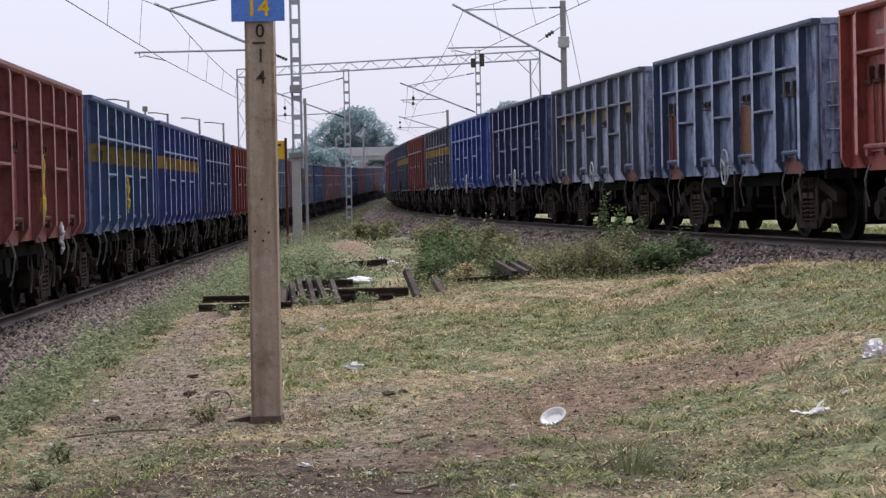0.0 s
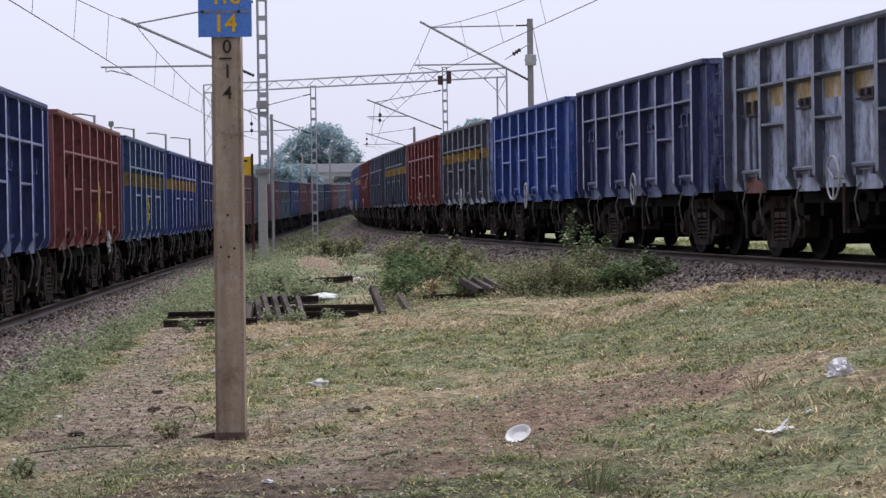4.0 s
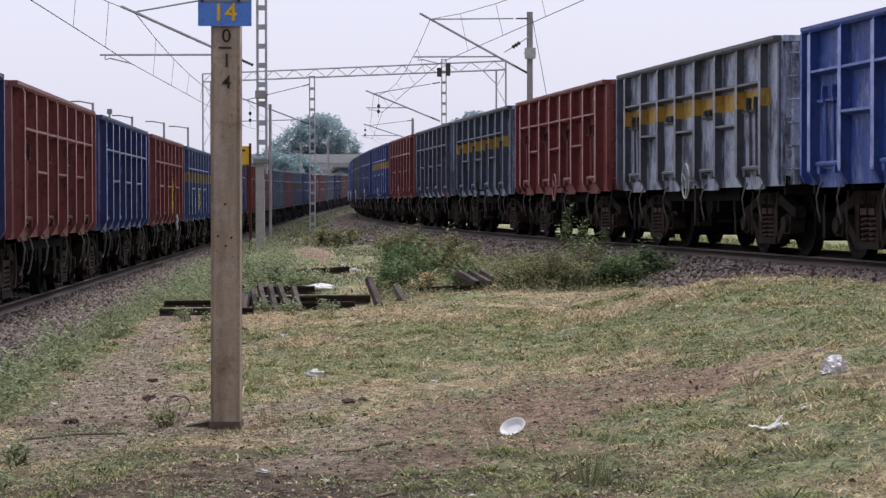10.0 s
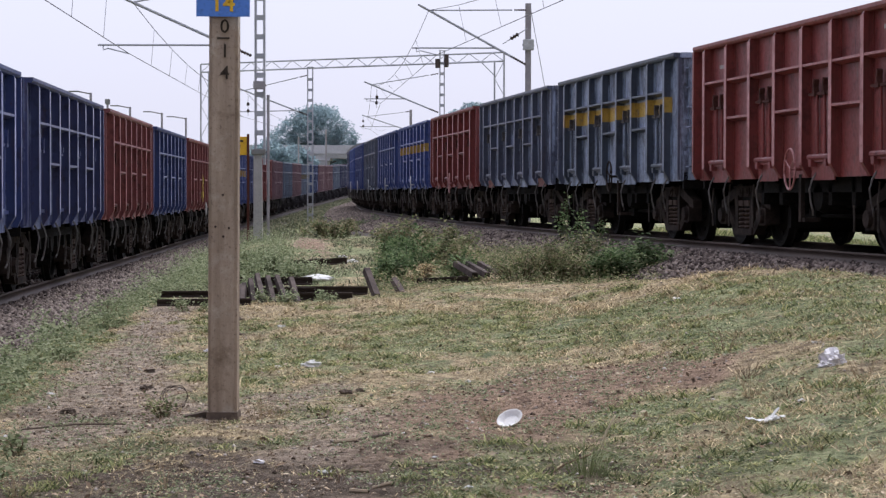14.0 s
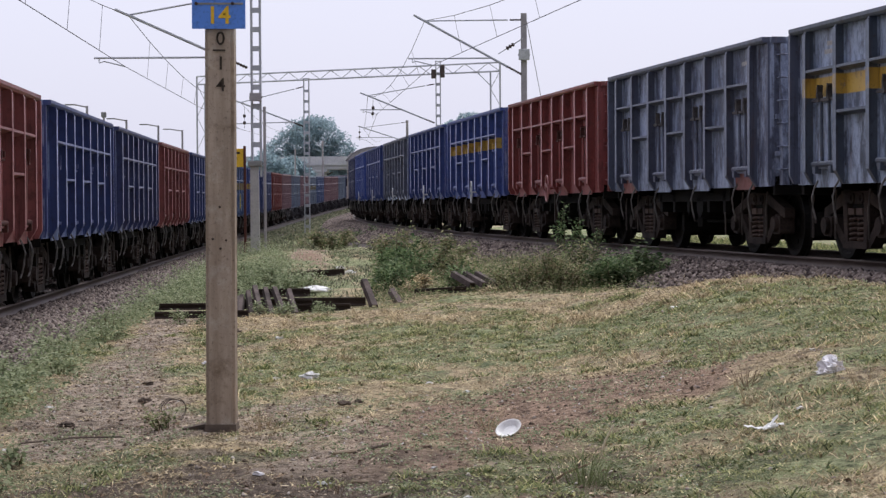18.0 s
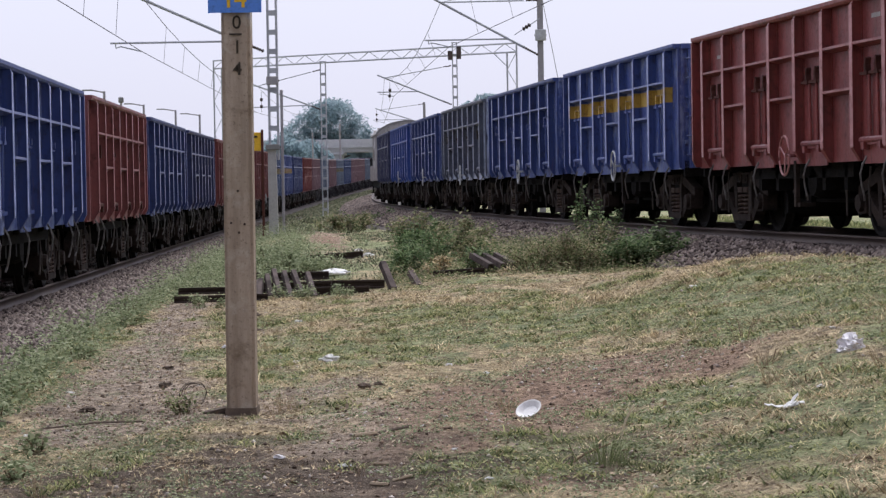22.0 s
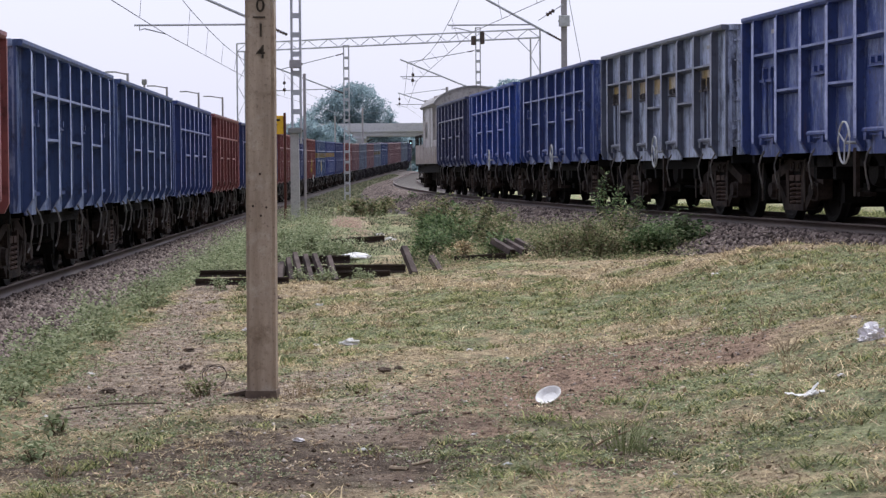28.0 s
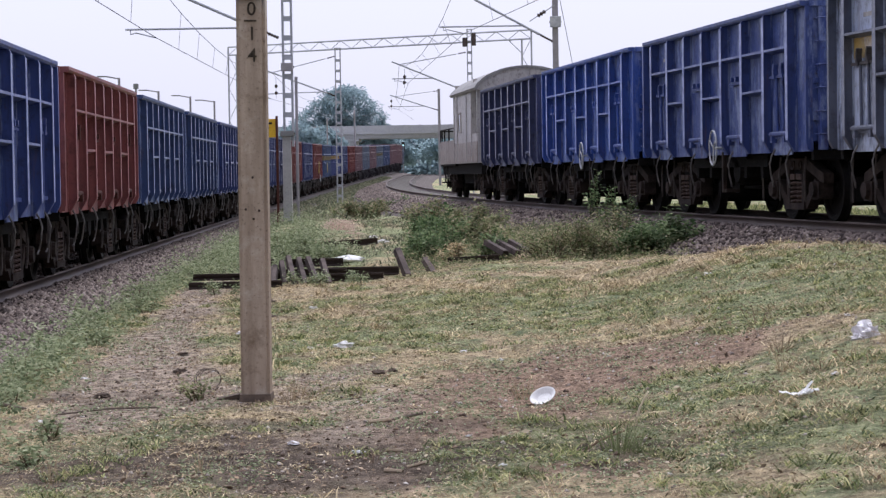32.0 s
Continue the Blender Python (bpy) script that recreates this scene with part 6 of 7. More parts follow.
bush(-2.4, 84.0, 1.2, 1.5, 0.9, 1600, 0.09, M_LEAF, G, 19)
bush(-3.1, 38.5, 0.7, 0.5, 0.55, 2000, 0.05, M_WEED, "pale green weedy bush behind the sleeper heap", 11)
bush(-3.7, 41.0, 0.7, 0.6, 0.6, 1800, 0.055, M_WEED, "pale green weedy bush beside the mast", 12)
bush(-2.35, 37.0, 0.45, 0.4, 0.4, 1300, 0.045, M_WEED, "pale green weedy bush behind the sleeper heap", 15)
bush(0.45, 35.2, 0.35, 0.3, 0.4, 900, 0.05, M_LEAF, "dark green low bush among fallen sleepers", 13)
bush(-3.35, 11.9, 0.24, 0.2, 0.12, 260, 0.05, M_LEAF, "dark green broad-leaved weed in the grass", 14, "leafy_weed", 10)
for i, (x, y, r, h) in enumerate(((-2.75, 13.4, 0.14, 0.13), (-2.6, 12.1, 0.12, 0.12), (-3.5, 15.6, 0.16, 0.14), (-3.85, 17.6, 0.3, 0.25), (-4.2, 19.8, 0.3, 0.28), (-3.9, 21.0, 0.25, 0.22), (-4.4, 23.5, 0.35, 0.3),
                                  (-4.3, 26.5, 0.35, 0.28), (-3.6, 29.5, 0.3, 0.22), (-2.4, 30.5, 0.35, 0.24), (-1.7, 30.4, 0.25, 0.2), (-4.7, 29.5, 0.4, 0.3))):
    bush(x, y, r, r, h, 180 + int(900 * r * (y > 18)), 0.034, M_WEED, "clump of pale green leafy weeds", 30 + i, "leafy_weed", 6)
bush(-1.98, 15.15, 0.2, 0.12, 0.16, 230, 0.026, M_LEAFDRY, "small green weed beside the post", 20, "leafy_weed", 8)


def tuft(x, y, h, n, dry, seed):
    """A clump of long blades or dry stalks."""
    rng = np.random.RandomState(seed)
    b = tagged(new("grass_tuft"), "clump of dry brown stalks" if dry else "clump of long green grass blades", "grass", "grass tufts")
    b.location = (x, y, gz(x, y))
    for i in range(n):
        bm = bmesh.new()
        a, l = rng.uniform(0, math.tau), h * rng.uniform(0.5, 1.1)
        r = l * rng.uniform(0.2, 1.1)
        d = Vector((math.cos(a), math.sin(a), 0))
        o = d * rng.uniform(0, 0.05 if dry else 0.15)
        tube(bm, [o - Vector((0, 0, 0.01)), o + d * r * 0.4 + Vector((0, 0, l * 0.6)), o + d * r + Vector((0, 0, l * rng.uniform(0.45, 0.85)))], [0.0019, 0.0016, 0.0007], 4)
        part("stalk" if dry else "blade", bm, M_STRAWSTALK if dry and seed % 3 else M_TWIG if dry else M_BLADE, b)


M_BLADE = plain("blade_green", (0.17, 0.21, 0.09), (0.27, 0.30, 0.145), 0.8)
# ---- old sleepers, rails and litter on the ground ----
M_OLD = plain("rusted_old_steel", (0.035, 0.026, 0.022), (0.065, 0.048, 0.04), 0.85, 0.2, 3.0, 30, 0.5, 0.01, (0.045, 0.033, 0.028))
M_OLDTOP = plain("bleached_sleeper_steel", (0.125, 0.097, 0.088), (0.045, 0.035, 0.032), 0.85, 0.1, 4.0, 30, 0.5, 0.01)
M_PAPER = plain("white_paper", (0.78, 0.77, 0.75), (0.66, 0.65, 0.63), 0.8, 0, 12, 60, 0.2, 0.004, (0.55, 0.53, 0.5))
M_PLASTIC = plain("thin_white_plastic", (0.74, 0.72, 0.73), (0.62, 0.58, 0.60), 0.45, 0, 14, 60, 0.2, 0.004)
M_WOOD = plain("bleached_wood", (0.42, 0.34, 0.24), (0.30, 0.23, 0.16), 0.9, 0, 8, 60, 0.4, 0.004, None, "Object", (1, 6, 6))
M_CLOD = plain("dark_clod", (0.10, 0.078, 0.062), (0.16, 0.125, 0.10), 1.0)


def beam(a, b, w, h, shape, name, label, roll=0.0, group="scrap sleepers and rails", mat=None):
    """A rail length or trough sleeper from a to b (world); shape 'rail' or 'trough'."""
    a, b = Vector(a), Vector(b)
    d = (b - a).normalized()
    side = d.cross(Vector((0, 0, 1))).normalized()
    up = side.cross(d)
    m = Matrix((d, -side, up)).transposed().to_4x4() @ pose(0, 0, 0, roll, 0, 0)
    m.translation = a
    ob = tagged(new(name), label, "scrap rail" if shape == "rail" else "sleeper", group)
    ob.matrix_world = m
    n = (b - a).length
    if shape == "rail":
        bm = bmesh.new()
        prism(bm, [(-w / 2, 0), (w / 2, 0), (w / 2, 0.015), (0.01, 0.03), (0.01, h - 0.04), (0.034, h - 0.03), (0.034, h), (-0.034, h), (-0.034, h - 0.03), (-0.01, h - 0.04), (-0.01, 0.03), (-w / 2, 0.015)], "x", 0, n)
        part("rail_bar", bm, mat or M_OLD, ob)
    else:
        bm = bmesh.new()
        prism(bm, [(-w / 2, 0), (-w / 2 + 0.012, 0), (-w * 0.3, h - 0.012), (w * 0.3, h - 0.012), (w / 2 - 0.012, 0), (w / 2, 0), (w * 0.34, h), (-w * 0.34, h)], "x", 0, n)
        part("trough", bm, mat or M_OLDTOP, ob)
    return ob


T_LAB, R_LAB = "rusty steel trough sleeper leaning on the scrap heap", "length of rusty scrap rail lying in weeds"
g0 = -0.06
for ax, ay, bx, by, z in ((-4.1, 30.0, -2.75, 30.2, g0 - 0.03), (-4.25, 31.6, -2.9, 31.5, g0 + 0.02), (-3.2, 32.0, -1.9, 31.8, g0 + 0.03), (-2.4, 32.4, -1.1, 32.2, g0 + 0.03),
                          (-2.1, 31.3, -1.3, 31.2, g0 - 0.02), (-3.7, 33.4, -3.2, 33.6, g0 + 0.12), (-2.9, 32.6, -2.0, 32.7, g0 + 0.16)):
    beam((ax, ay, z), (bx, by, z + 0.01), 0.11, 0.10 if ax < -3.9 else 0.13, "rail", "scrap_rail", R_LAB)
beam((-3.12, 44.5, gz(-2.7, 44.5) + 0.03), (-1.98, 44.7, gz(-2.2, 44.7) + 0.06), 0.13, 0.14, "rail", "scrap_rail", R_LAB)
for x, y, dx, zt, n in ((-3.06, 32.3, 0.02, 0.24, 0.7), (-2.97, 32.1, -0.05, 0.27, 0.6), (-2.89, 32.3, 0.04, 0.33, 0.7), (-2.77, 32.1, 0.12, 0.41, 1.05), (-2.61, 32.1, 0.09, 0.38, 0.85), (-2.47, 32.1, 0.14, 0.39, 0.9), (-2.25, 32.1, 0.08, 0.36, 0.75)):
    d = math.sqrt(max(n * n - (zt - 0.08) ** 2 - dx * dx, 0.05))
    beam((x, y - 0.6, zt - 0.15), (x + dx + 0.08, y - 0.7 - d, g0 - 0.06), 0.098, 0.085, "trough", "trough_sleeper", T_LAB)
for x, y, dx, zt, zb, n in ((-1.12, 32.1, 0.18, 0.34, -0.04, 0.9), (-0.71, 33.0, 0.14, 0.15, -0.06, 0.6)):
    beam((x, y, zt), (x + dx, y - n * 0.7, zb), 0.13, 0.08, "trough", "trough_sleeper", "rusty trough sleeper propped up in the weeds")
for k in range(3):
    x = 0.55 + 0.20 * k
    beam((x - 0.25, 35.1, 0.33), (x + 0.06, 34.2 + 0.1 * k, 0.17), 0.12, 0.09, "trough", "trough_sleeper", "rusty trough sleeper half buried under bushes")
beam((-0.35, 34.0, 0.06), (0.5, 34.2, 0.1), 0.12, 0.1, "rail", "scrap_rail", R_LAB)


def crumpled(x, y, sx, sy, sz, seed, material, name, label, category="litter", lift=0.0, turn=0.0, creased=1.0):
    """A crumpled sheet or bag: a folded, uneven closed lump."""
    rng = np.random.RandomState(seed)
    bm = bmesh.new()
    bmesh.ops.create_icosphere(bm, subdivisions=3, radius=1)
    w = rng.normal(size=(8, 3)) * np.array([[2.0]] * 4 + [[4.5]] * 4)
    ph = rng.uniform(0, 6, 8)
    for v in bm.verts:
        k = sum((abs(math.sin(w[i] @ np.array(v.co) + ph[i])) - 0.6) * (0.36 if i < 4 else 0.24) * creased for i in range(8))
        p = v.co * (1 + k)
        v.co = (p.x * sx, p.y * sy, max(p.z * sz, -0.35 * sz) + 0.35 * sz)
    ob = tagged(part(name, bm, material), label, category, "scattered litter")
    ob.matrix_world = pose(x, y, gz(x, y) + lift, 0, 0, turn)
    return ob


def dish(x, y, r, tilt, turn):
    """A thrown-away white paper plate, standing tilted against a clod."""
    bm = bmesh.new()
    lathe(bm, [(0, 0), (r * 0.6, 0.0), (r * 0.92, 0.028), (r, 0.030), (r, 0.034), (r * 0.90, 0.032), (r * 0.57, 0.005), (0, 0.005)], "z", 24)
    ob = tagged(part("paper_plate", bm, M_PAPER), "discarded white paper plate tilted in the grass", "plate", "scattered litter")
    ob.matrix_world = pose(x, y, gz(x, y) + r * math.sin(radians(tilt)) * 0.5 + 0.005, tilt, 0, turn)


dish(0.50, 14.05, 0.092, 36, -35)
crumpled(2.75, 14.34, 0.070, 0.055, 0.066, 32, M_PLASTIC, "plastic_bag", "crumpled white plastic bag on the grass", "bag")
crumpled(2.79, 14.33, 0.04, 0.035, 0.05, 38, M_PLASTIC, "plastic_bag", "crumpled white plastic bag on the grass", "bag")
crumpled(2.69, 14.28, 0.04, 0.03, 0.03, 33, M_PLASTIC, "plastic_bag", "small scrap of white plastic bag", "bag")
sheet = tagged(new("folded_paper"), "torn white paper folded open on the grass", "litter", "scattered litter")
sheet.matrix_world = pose(1.92, 12.1, gz(1.92, 12.1) + 0.004)
for a, n, up in ((170, 0.11, 0.016), (12, 0.13, 0.030), (35, 0.11, 0.070), (-15, 0.08, 0.03)):
    bm, rows, c, d = bmesh.new(), [], math.cos(radians(a)), math.sin(radians(a))
    for k in range(6):
        r, w, z = n * k / 5, 0.026 - 0.0025 * k + 0.004 * math.sin(2.1 * k + a), 0.006 + up * (k / 5) ** 1.5
        rows.append([bm.verts.new((r * c - e * d * 0.5, r * d * 0.5 + e * c, z + f + 0.005 * math.sin(2.4 * k + a + 40 * e))) for e, f in ((-w, 0), (0, 0.010), (w, 0.004), (w, 0.001), (0, 0.007), (-w, -0.003))])
    for p, q in zip(rows, rows[1:]):
        for k in range(6):
            bm.faces.new((p[k], p[(k + 1) % 6], q[(k + 1) % 6], q[k]))
    bm.faces.new(rows[0][::-1])
    bm.faces.new(rows[-1])
    part("fold", bm, M_PAPER, sheet)
crumpled(-1.16, 18.88, 0.075, 0.04, 0.035, 36, M_PAPER, "crumpled_paper", "crumpled white paper on the grass")
crumpled(-1.50, 19.4, 0.04, 0.02, 0.02, 37, M_PAPER, "crumpled_paper", "crumpled white paper on the grass")
for i, (x, y, s) in enumerate(((2.64, 22.74, 0.06), (-1.92, 25.14, 0.06), (-0.68, 12.06, 0.035), (-1.07, 12.3, 0.04), (-0.62, 12.1, 0.03), (0.17, 11.18, 0.025), (2.26, 12.76, 0.035), (2.89, 15.78, 0.03),
                               (-3.01, 14.34, 0.03), (-0.06, 18.06, 0.04), (-0.23, 13.56, 0.02), (0.25, 17.2, 0.03), (-2.4, 21.5, 0.05), (-3.3, 17.5, 0.04), (-0.02, 12.4, 0.02), (-1.75, 20.5, 0.025), (1.1, 16.3, 0.02),
                               (4.0, 37.6, 0.06), (-0.1, 42.5, 0.09), (0.3, 43.5, 0.1), (-1.9, 45.5, 0.12), (-2.3, 50.0, 0.12), (-1.2, 40.5, 0.07))):
    crumpled(x, y, s * 0.75, s * 0.5, s * 0.35, 50 + i, M_PAPER if i % 3 else M_PLASTIC, "litter_scrap", "small pale scrap of litter on the ground", lift=0.0 if i != 17 else 0.28)
crumpled(-1.96, 33.2, 0.25, 0.15, 0.065, 90, M_PAPER, "white_sack", "flattened dirty white sack on the sleeper heap", "sack", 0.21, creased=0.4)
for i, (x, y, s) in enumerate(((-0.73, 16.2, 0.07), (-0.62, 16.35, 0.05), (-1.5, 12.14, 0.035), (-2.5, 17.6, 0.07), (-2.7, 19.3, 0.06), (-2.35, 24.5, 0.08), (-2.9, 16.1, 0.08), (-3.3, 13.1, 0.06), (-2.62, 27.0, 0.1), (-0.5, 14.3, 0.05), (-2.45, 20.4, 0.05))):
    crumpled(x, y, s * 0.65, s * 0.5, s * 0.32, 120 + i, M_CLOD, "earth_clod", "dark dry clod of earth", "clod")


def stick(pts, r, material, name, label, category="stick"):
    P = [(x, y, gz(x, y) + z) for x, y, z in pts]
    tagged(part(name, tube(bmesh.new(), P, r, 6), material), label, category, "sticks on the ground")


stick([(-2.95, 14.55, 0.015), (-2.6, 14.7, 0.02), (-2.25, 14.72, 0.015)], 0.007, M_CLOD, "dark_stick", "dark bent stick lying in the grass")
stick([(-3.75, 15.7, 0.02), (-3.45, 15.3, 0.02), (-3.3, 15.2, 0.01)], 0.018, M_CLOD, "dark_stick", "dark bent stick lying in the grass")
stick([(-0.66, 13.1, 0.012), (-0.52, 13.2, 0.015)], 0.014, M_WOOD, "wood_splinter", "pale splinter of wood on bare earth")
stick([(-0.52, 13.22, 0.012), (-0.3, 13.4, 0.02)], 0.009, M_CLOD, "wood_splinter", "dark splinter of wood on bare earth")
stick([(-0.5, 11.98, 0.01), (-0.4, 11.98, 0.012)], 0.011, M_WOOD, "wood_splinter", "pale splinter of wood on bare earth")
stick([(-0.48, 11.25, 0.01), (-0.38, 11.2, 0.012)], 0.013, M_WOOD, "wood_splinter", "pale splinter of wood on bare earth")
stick([(-0.36, 11.32, 0.01), (-0.25, 11.33, 0.012)], 0.010, M_WOOD, "wood_splinter", "pale splinter of wood on bare earth")
stick([(0.97, 12.2, 0.0), (1.0, 12.18, 0.10), (1.05, 12.17, 0.19)], 0.007, M_PALESTALK, "dry_stalk", "pale dry stalk standing in the grass")
stick([(0.62, 11.5, 0.0), (0.72, 11.5, 0.06), (0.86, 11.55, 0.10)], 0.006, M_TWIG, "dry_stalk", "thin dry stalk over a grass tuft")


def wire_coil(x, y, r):
    bm = bmesh.new()
    for k in range(3):
        rk, tip = r * (1 - 0.10 * k), 0.5 * k
        pts = [(rk * math.cos(a) + 0.012 * k, 0.02 * k + 0.05 * math.sin(a * 2 + k), r * 0.9 + rk * (0.9 + 0.06 * math.sin(3 * a + k)) * math.sin(a)) for a in np.linspace(tip, tip + 5.6 + 0.3 * k, 24)]
        tube(bm, pts, 0.0026, 5)
    ob = tagged(part("wire_coil", bm, M_BOLT), "coil of rusty wire standing in the grass", "wire coil")
    ob.matrix_world = pose(x, y, gz(x, y) - 0.01, 0, 0, 12)


wire_coil(-2.04, 15.9, 0.105)
cover_plate = tagged(part("cover_plate", boxes((-0.09, 0.09, -0.05, 0.05, 0.0, 0.03)), M_CLOD), "dark metal scrap at the post's foot", "scrap")
cover_plate.matrix_world = pose(-1.76, 14.98, gz(-1.76, 14.98) - 0.005, 0, -10, 15)
tuft(0.81, 11.44, 0.27, 60, False, 1)
tuft(0.95, 11.36, 0.13, 26, False, 2)
tuft(1.7, 12.6, 0.10, 26, False, 3)
tuft(-1.3, 14.7, 0.14, 16, True, 4)
for i, (x, y, h, n) in enumerate(((2.09, 13.68, 0.22, 16), (2.5, 13.54, 0.20, 12), (0.13, 21.9, 0.22, 10), (1.53, 19.04, 0.20, 10), (3.06, 25.46, 0.30, 9), (3.69, 24.78, 0.34, 9), (0.36, 14.35, 0.17, 22), (-2.32, 11.26, 0.22, 10),
                                  (-0.55, 11.5, 0.12, 6), (1.2, 14.6, 0.14, 10), (2.9, 19.0, 0.18, 8), (-0.2, 16.5, 0.12, 8), (4.3, 26.3, 0.3, 9), (1.9, 22.5, 0.16, 7), (2.3, 16.5, 0.28, 16), (2.75, 13.2, 0.3, 14), (2.95, 12.7, 0.3, 14), (2.2, 14.6, 0.22, 14), (-1.28, 15.0, 0.2, 18), (-1.15, 14.85, 0.14, 16), (3.5, 21.5, 0.34, 10), (-1.5, 11.3, 0.16, 10), (-0.9, 20.5, 0.12, 8))):
    tuft(x, y, h, n, True, 10 + i)
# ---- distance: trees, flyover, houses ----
# the pale blue-grey of distance haze is put into the leaf colour
M_FARLEAF = island_material("haze_tinted_leaves", [(0.255, 0.335, 0.365), (0.262, 0.345, 0.372), (0.27, 0.355, 0.38), (0.278, 0.36, 0.385)], 1.0, 0.75)
M_BARK = plain("tree_bark", (0.12, 0.09, 0.07), (0.17, 0.13, 0.10), 0.95)
M_FLY = plain("flyover_concrete", (0.52, 0.52, 0.54), (0.45, 0.45, 0.48), 0.9, 0, 0.3, 6)
M_WALLW = plain("whitewashed_wall", (0.48, 0.48, 0.47), (0.4, 0.4, 0.4), 0.9, 0, 0.4, 6)
M_CARW = plain("white_car_paint", (0.75, 0.75, 0.75), (0.7, 0.7, 0.7), 0.3)


def tree(x, y, h, lobes, n, leaf, seed, label="tall broad tree with a dense green crown tinted with haze"):
    """Trunk, limbs to each lobe of the crown, and leaf clumps; lobes: (dx, dy, z, radius, flatness)."""
    rng = np.random.RandomState(seed)
    t = tagged(new("tree"), label, "tree", "far trees")
    z0 = gz(x, y)
    t.location = (x, y, z0)
    bm = bmesh.new()
    fork = h * 0.28
    tube(bm, [(0, 0, -0.3), (0.1, 0, fork * 0.5), (0, 0.1, fork)], [0.035 * h, 0.028 * h, 0.022 * h], 8)
    part("trunk", bm, M_BARK, t)
    pts = []
    tot = sum(l[3] ** 2 for l in lobes)
    for dx, dy, z, r, fl in lobes:
        part("limb", tube(bmesh.new(), [(0, 0, fork * 0.9), (dx * 0.5, dy * 0.5, (fork + z) / 2), (dx, dy, z)], [0.016 * h, 0.010 * h, 0.004 * h], 6), M_BARK, t)
        m = int(n * r * r / tot)
        d = rng.normal(size=(m, 3))
        d /= np.linalg.norm(d, axis=1)[:, None]
        k = rng.uniform(0.55, 1.0, m) ** 0.5
        bump = 1 + 0.16 * np.sin(d[:, 0] * 5 + seed) * np.sin(d[:, 2] * 6 + dx) + 0.12 * np.sin(d[:, 1] * 9 + d[:, 0] * 7)
        P = d * (r * k * bump)[:, None]
        P[:, 2] *= fl
        pts.append(P + np.array([dx, dy, z]))
    P = np.concatenate(pts)
    V, F = leaf_cloud(P, leaf, rng, 0.8)
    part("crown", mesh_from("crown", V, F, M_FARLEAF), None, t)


tree(-21.2, 352, 17, ((0.6, 0, 11.3, 5.0, 0.85), (-3.2, 0.5, 9.6, 4.2, 0.8), (4.3, -0.5, 9.0, 3.5, 0.8), (-0.6, 1, 13.2, 3.0, 0.7), (6.6, 0, 7.0, 2.5, 0.8), (-5.8, 0, 7.0, 3.0, 0.8), (1.8, 0, 6.2, 4.8, 0.8)), 30000, 0.42, 3)
tree(-22.0, 318, 9, ((0, 0, 5.6, 2.4, 0.8), (1.8, 0, 4.4, 1.8, 0.8), (-2.4, 0, 5.0, 2.3, 0.8)), 8000, 0.38, 12, "spreading tree with a haze-tinted green crown")
tree(-25.2, 305, 10, ((0, 0, 5.6, 3.0, 0.8), (2.4, 0, 4.4, 2.6, 0.8), (-2.5, 0, 4.2, 2.4, 0.8)), 5000, 0.5, 4, "spreading tree with a haze-tinted green crown")
tree(-12.0, 352, 8, ((0, 0, 4.6, 2.4, 0.8), (2.0, 0, 3.8, 2.0, 0.8), (-2.2, 0, 4.0, 2.1, 0.8)), 3500, 0.5, 5, "low tree with a haze-tinted green crown")
tree(-4.2, 372, 9, ((0, 0, 5.6, 2.6, 0.8), (2.6, 0, 5.0, 2.4, 0.8), (-2.4, 0, 4.9, 2.2, 0.8)), 4000, 0.5, 6, "tree with a haze-tinted green crown behind the flyover")
tree(2.2, 368, 9, ((0, 0, 5.8, 2.7, 0.8), (2.6, 0, 5.2, 2.4, 0.8), (-2.4, 0, 5.2, 2.2, 0.8)), 4000, 0.5, 7, "tree with a haze-tinted green crown behind the flyover")
tree(9.0, 365, 9, ((0, 0, 5.8, 3.0, 0.8), (2.6, 0, 5.2, 2.4, 0.8), (-2.4, 0, 5.2, 2.2, 0.8)), 4000, 0.5, 8, "tree with a haze-tinted green crown behind the flyover")
tree(3.9, 230, 12, ((0, 0, 9.6, 1.7, 0.7), (1.9, 0, 9.0, 1.5, 0.7), (-1.8, 0, 8.9, 1.5, 0.7), (0.5, 0, 7.6, 2.2, 0.8)), 4000, 0.4, 9, "tree top showing over the passing train")
tree(-38.0, 330, 9, ((0, 0, 5.0, 3.0, 0.8), (3.2, 0, 4.4, 2.6, 0.8), (-3.0, 0, 4.4, 2.6, 0.8)), 4000, 0.5, 10, "spreading tree with a haze-tinted green crown")


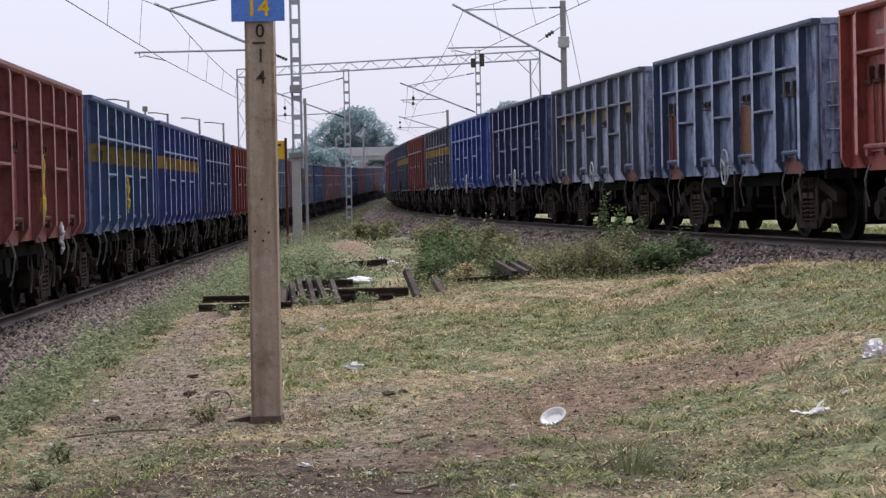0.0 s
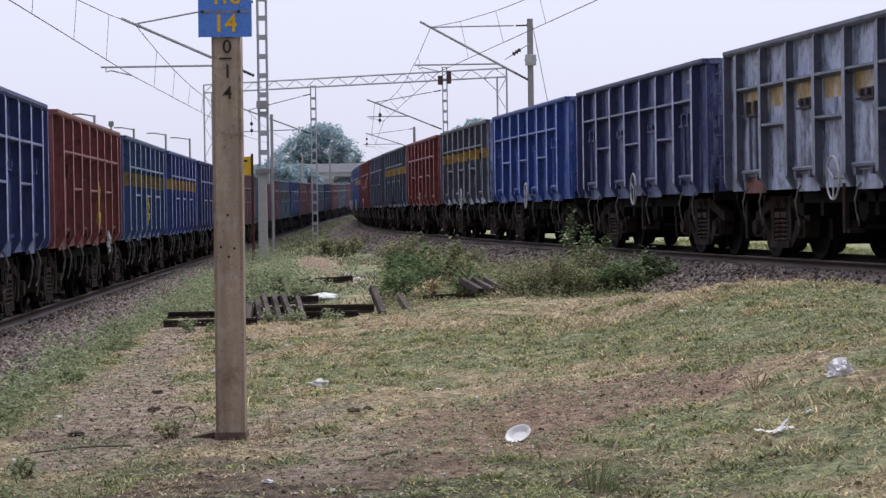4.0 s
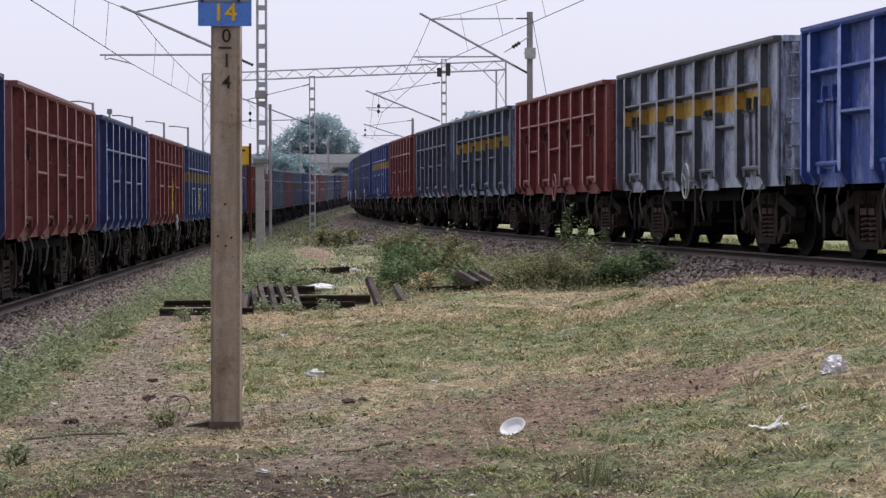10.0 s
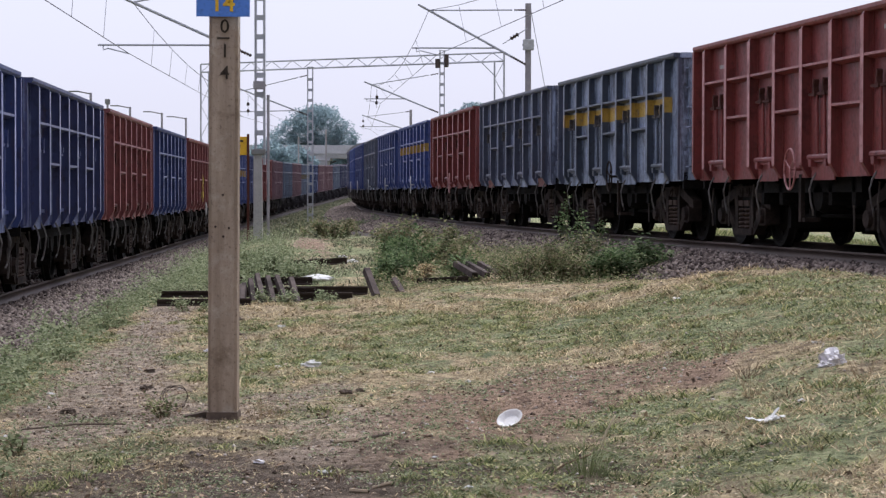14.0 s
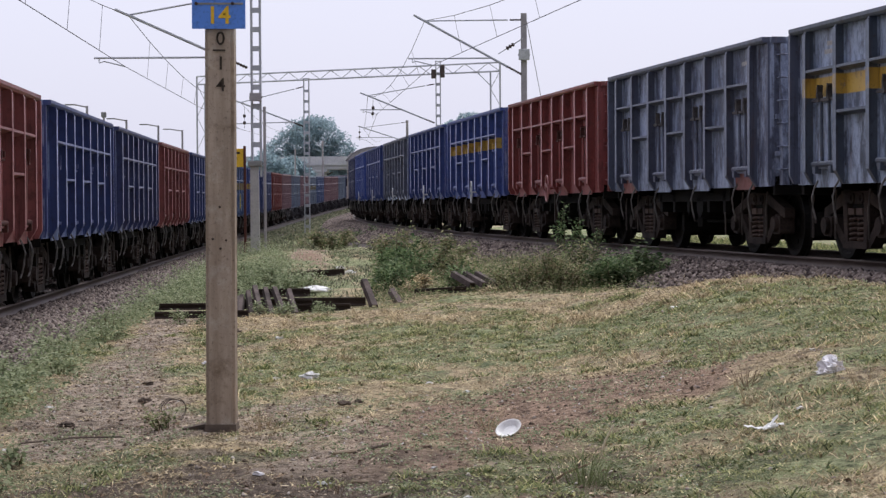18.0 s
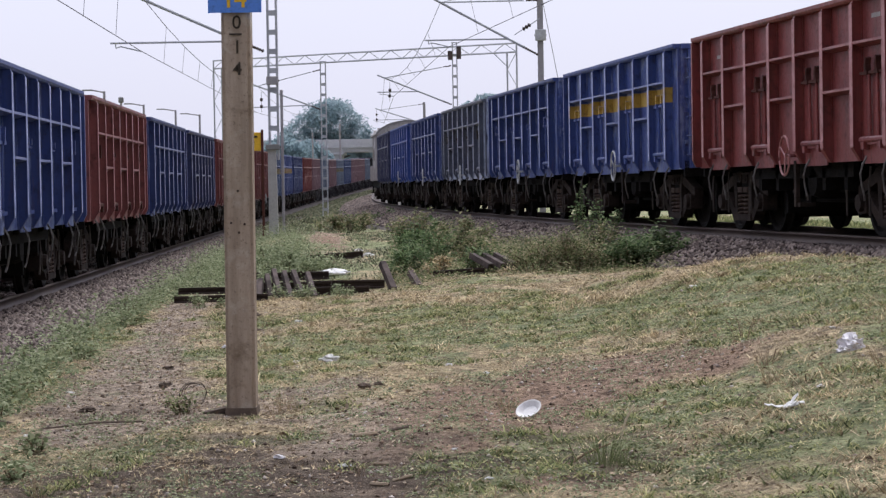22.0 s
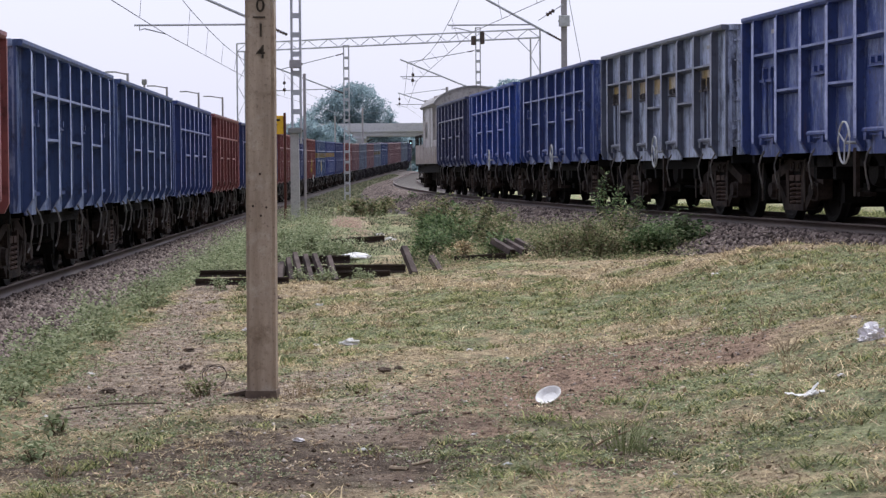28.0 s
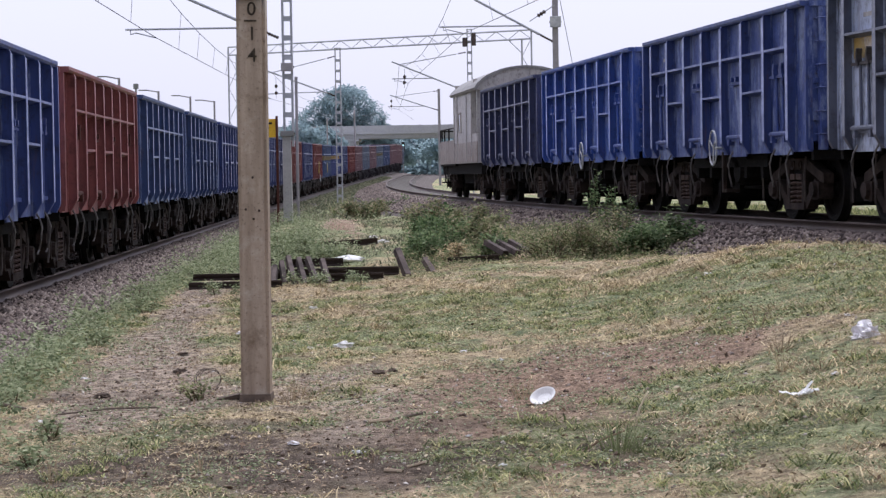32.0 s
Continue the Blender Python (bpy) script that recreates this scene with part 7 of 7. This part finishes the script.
def flyover(y, x0, x1, z):
    f = tagged(new("flyover"), "pale concrete road bridge across the railway", "bridge")
    f.location = (0, y, 0)
    part("deck", boxes((x0, x1, -4.5, 4.5, z - 0.4, z)), M_FLY, f)
    part("girder", boxes((x0, x1, -3.9, -3.3, z - 1.1, z - 0.4)), M_FLY, f)
    part("girder", boxes((x0, x1, 3.3, 3.9, z - 1.1, z - 0.4)), M_FLY, f)
    part("parapet", boxes((x0, x1, -4.5, -4.3, z, z + 0.95)), M_FLY, f)
    part("parapet", boxes((x0, x1, 4.3, 4.5, z, z + 0.95)), M_FLY, f)
    for x in np.arange(x0, x1, 2.5):
        part("baluster", boxes((x - 0.12, x + 0.12, -4.56, -4.5, z - 0.1, z + 1.02)), M_FLY, f)
    for x in (-34.0, -18.5, 6.5, 24.0):
        zf = gz(x, y)
        part("pier", boxes((x - 0.7, x + 0.7, -3.6, 3.6, zf - 0.5, z - 1.5)), M_FLY, f)
        part("pier_cap", boxes((x - 1.1, x + 1.1, -4.2, 4.2, z - 1.5, z - 1.1)), M_FLY, f)


flyover(335, -60, 70, 8.95)


def far_woods():
    """A belt of woods that closes the view beyond the flyover."""
    rng = np.random.RandomState(77)
    n = 60000
    x = rng.uniform(-100, 100, n)
    top = 5.5 + 3.0 * fractal(x, 0 * x + 3, 14, 60) + 2.0 * fractal(x, 0 * x, 4, 61)
    P = np.stack([x, 430 + rng.normal(size=n) * 3, 0.3 + (top + 2.5) * rng.rand(n) ** 0.8], -1)
    low = np.stack([rng.uniform(-60, 60, 16000), 424 + rng.normal(size=16000) * 2, rng.uniform(-0.5, 4.5, 16000)], -1)
    P = np.concatenate([P, low])
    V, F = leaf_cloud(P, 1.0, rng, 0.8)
    tagged(new("far_woods", mesh_from("far_woods", V, F, M_FARLEAF)), "belt of green woods with painted haze beyond the flyover", "woods", kind="stuff")


far_woods()


def house(x, y, w, h, seed):
    b = tagged(new("house"), "flat-roofed whitewashed house beyond the railway", "house", "far houses")
    z0 = gz(x, y)
    b.location = (x, y, z0)
    part("wall_block", boxes((-w / 2, w / 2, 0, 6, -0.3, h)), M_WALLW, b)
    part("roof", boxes((-w / 2 - 0.25, w / 2 + 0.25, -0.25, 6.25, h, h + 0.22)), M_FLY, b)
    part("roof_parapet", boxes((-w / 2, w / 2, -0.1, 0.1, h + 0.22, h + 0.8)), M_WALLW, b)
    for i in range(int(w / 2.2)):
        wx = -w / 2 + 1.1 + 2.2 * i
        win = part("window", boxes((wx - 0.45, wx + 0.45, -0.03, 0.02, h * 0.4, h * 0.78)), M_GLASSDARK, b)
        part("sill", boxes((wx - 0.55, wx + 0.55, -0.14, 0.0, h * 0.38, h * 0.4)), M_FLY, win)


house(-19.0, 322, 9, 3.6, 1)
house(-27, 345, 8, 4.2, 3)
house(14, 350, 8, 4.6, 4)


def far_car(x, y):
    c = tagged(new("parked_van"), "small white van parked beyond the railway bridge", "van")
    c.location = (x, y, gz(x, y))
    c.rotation_euler.z = radians(20)
    bm = bmesh.new()
    prism(bm, [(-1.7, 0.35), (1.75, 0.35), (1.8, 0.95), (1.2, 1.15), (0.75, 1.8), (-1.6, 1.85), (-1.75, 1.0)], "y", -0.8, 0.8)
    part("body", bevelled(bm, 0.05), M_CARW, c)
    for s in (-1, 1):
        part("side_window", boxes((-1.4, 0.5, s * 0.81 - 0.01, s * 0.81 + 0.01, 1.15, 1.65)), M_GLASSDARK, c)
        for wx in (-1.1, 1.15):
            part("wheel", lathe(bmesh.new(), [(0, s * 0.62), (0.3, s * 0.62), (0.32, s * 0.7), (0.3, s * 0.8), (0, s * 0.8)], "y", 14, (wx, 0, 0.32)), M_BLACK, c)


far_car(-1.0, 300)


def signal(x, y, z):
    g = tagged(new("railway_signal"), "far colour light signal with one bright lamp", "signal")
    z0 = gz(x, y)
    g.location = (x, y, z0)
    part("pole", tube(bmesh.new(), [(0, 0, 0), (0, 0, z - z0 + 0.2)], 0.08, 8), M_POST, g)
    head = part("head", bevelled(boxes((-0.22, 0.22, -0.12, 0.05, z - z0 - 0.9, z - z0 + 0.45)), 0.03), M_BLACK, g)
    part("lamp", lathe(bmesh.new(), [(0, -0.16), (0.10, -0.16), (0.10, -0.12)], "y", 12, (0, 0, z - z0)), M_SIGNAL, head, "glowing pale green lamp")


M_SIGNAL, nt_sig, bs_sig = tree_of("lit_signal_lens")
bs_sig.inputs["Base Color"].default_value = (0.5, 0.8, 0.8, 1)
bs_sig.inputs["Emission Color"].default_value, bs_sig.inputs["Emission Strength"].default_value = (0.6, 1.0, 1.0, 1), 0.9
signal(-8.73, 280.0, 5.9)
# ---- all movement of the two trains ----
def motions():
    times = np.arange(0, 32.01, 0.5)
    for ob, line, drive, at, half in MOVERS:
        walk(ob, [(float(t), line.stand(drive(float(t)) + at, half)) for t in times])
    for train, drive, turn in (("left", left_train, 1), ("right", right_train, 1)):
        steps = [float(t) for t in np.arange(0, 32.01, 0.3 if train == "left" else 0.15)] + [32.0]
        steps = sorted(set(steps))
        if train == "left":
            steps = [float(t) for t in np.arange(0, 31.9, 0.2)] + [32.0]
        spin = [(t, math.degrees((drive(t) - drive(0)) / 0.5)) for t in steps]
        for ws, wx in WHEELS[train]:
            walk(ws, [(t, pose(wx, 0, 0.5, 0, a, 0)) for t, a in spin])


motions()
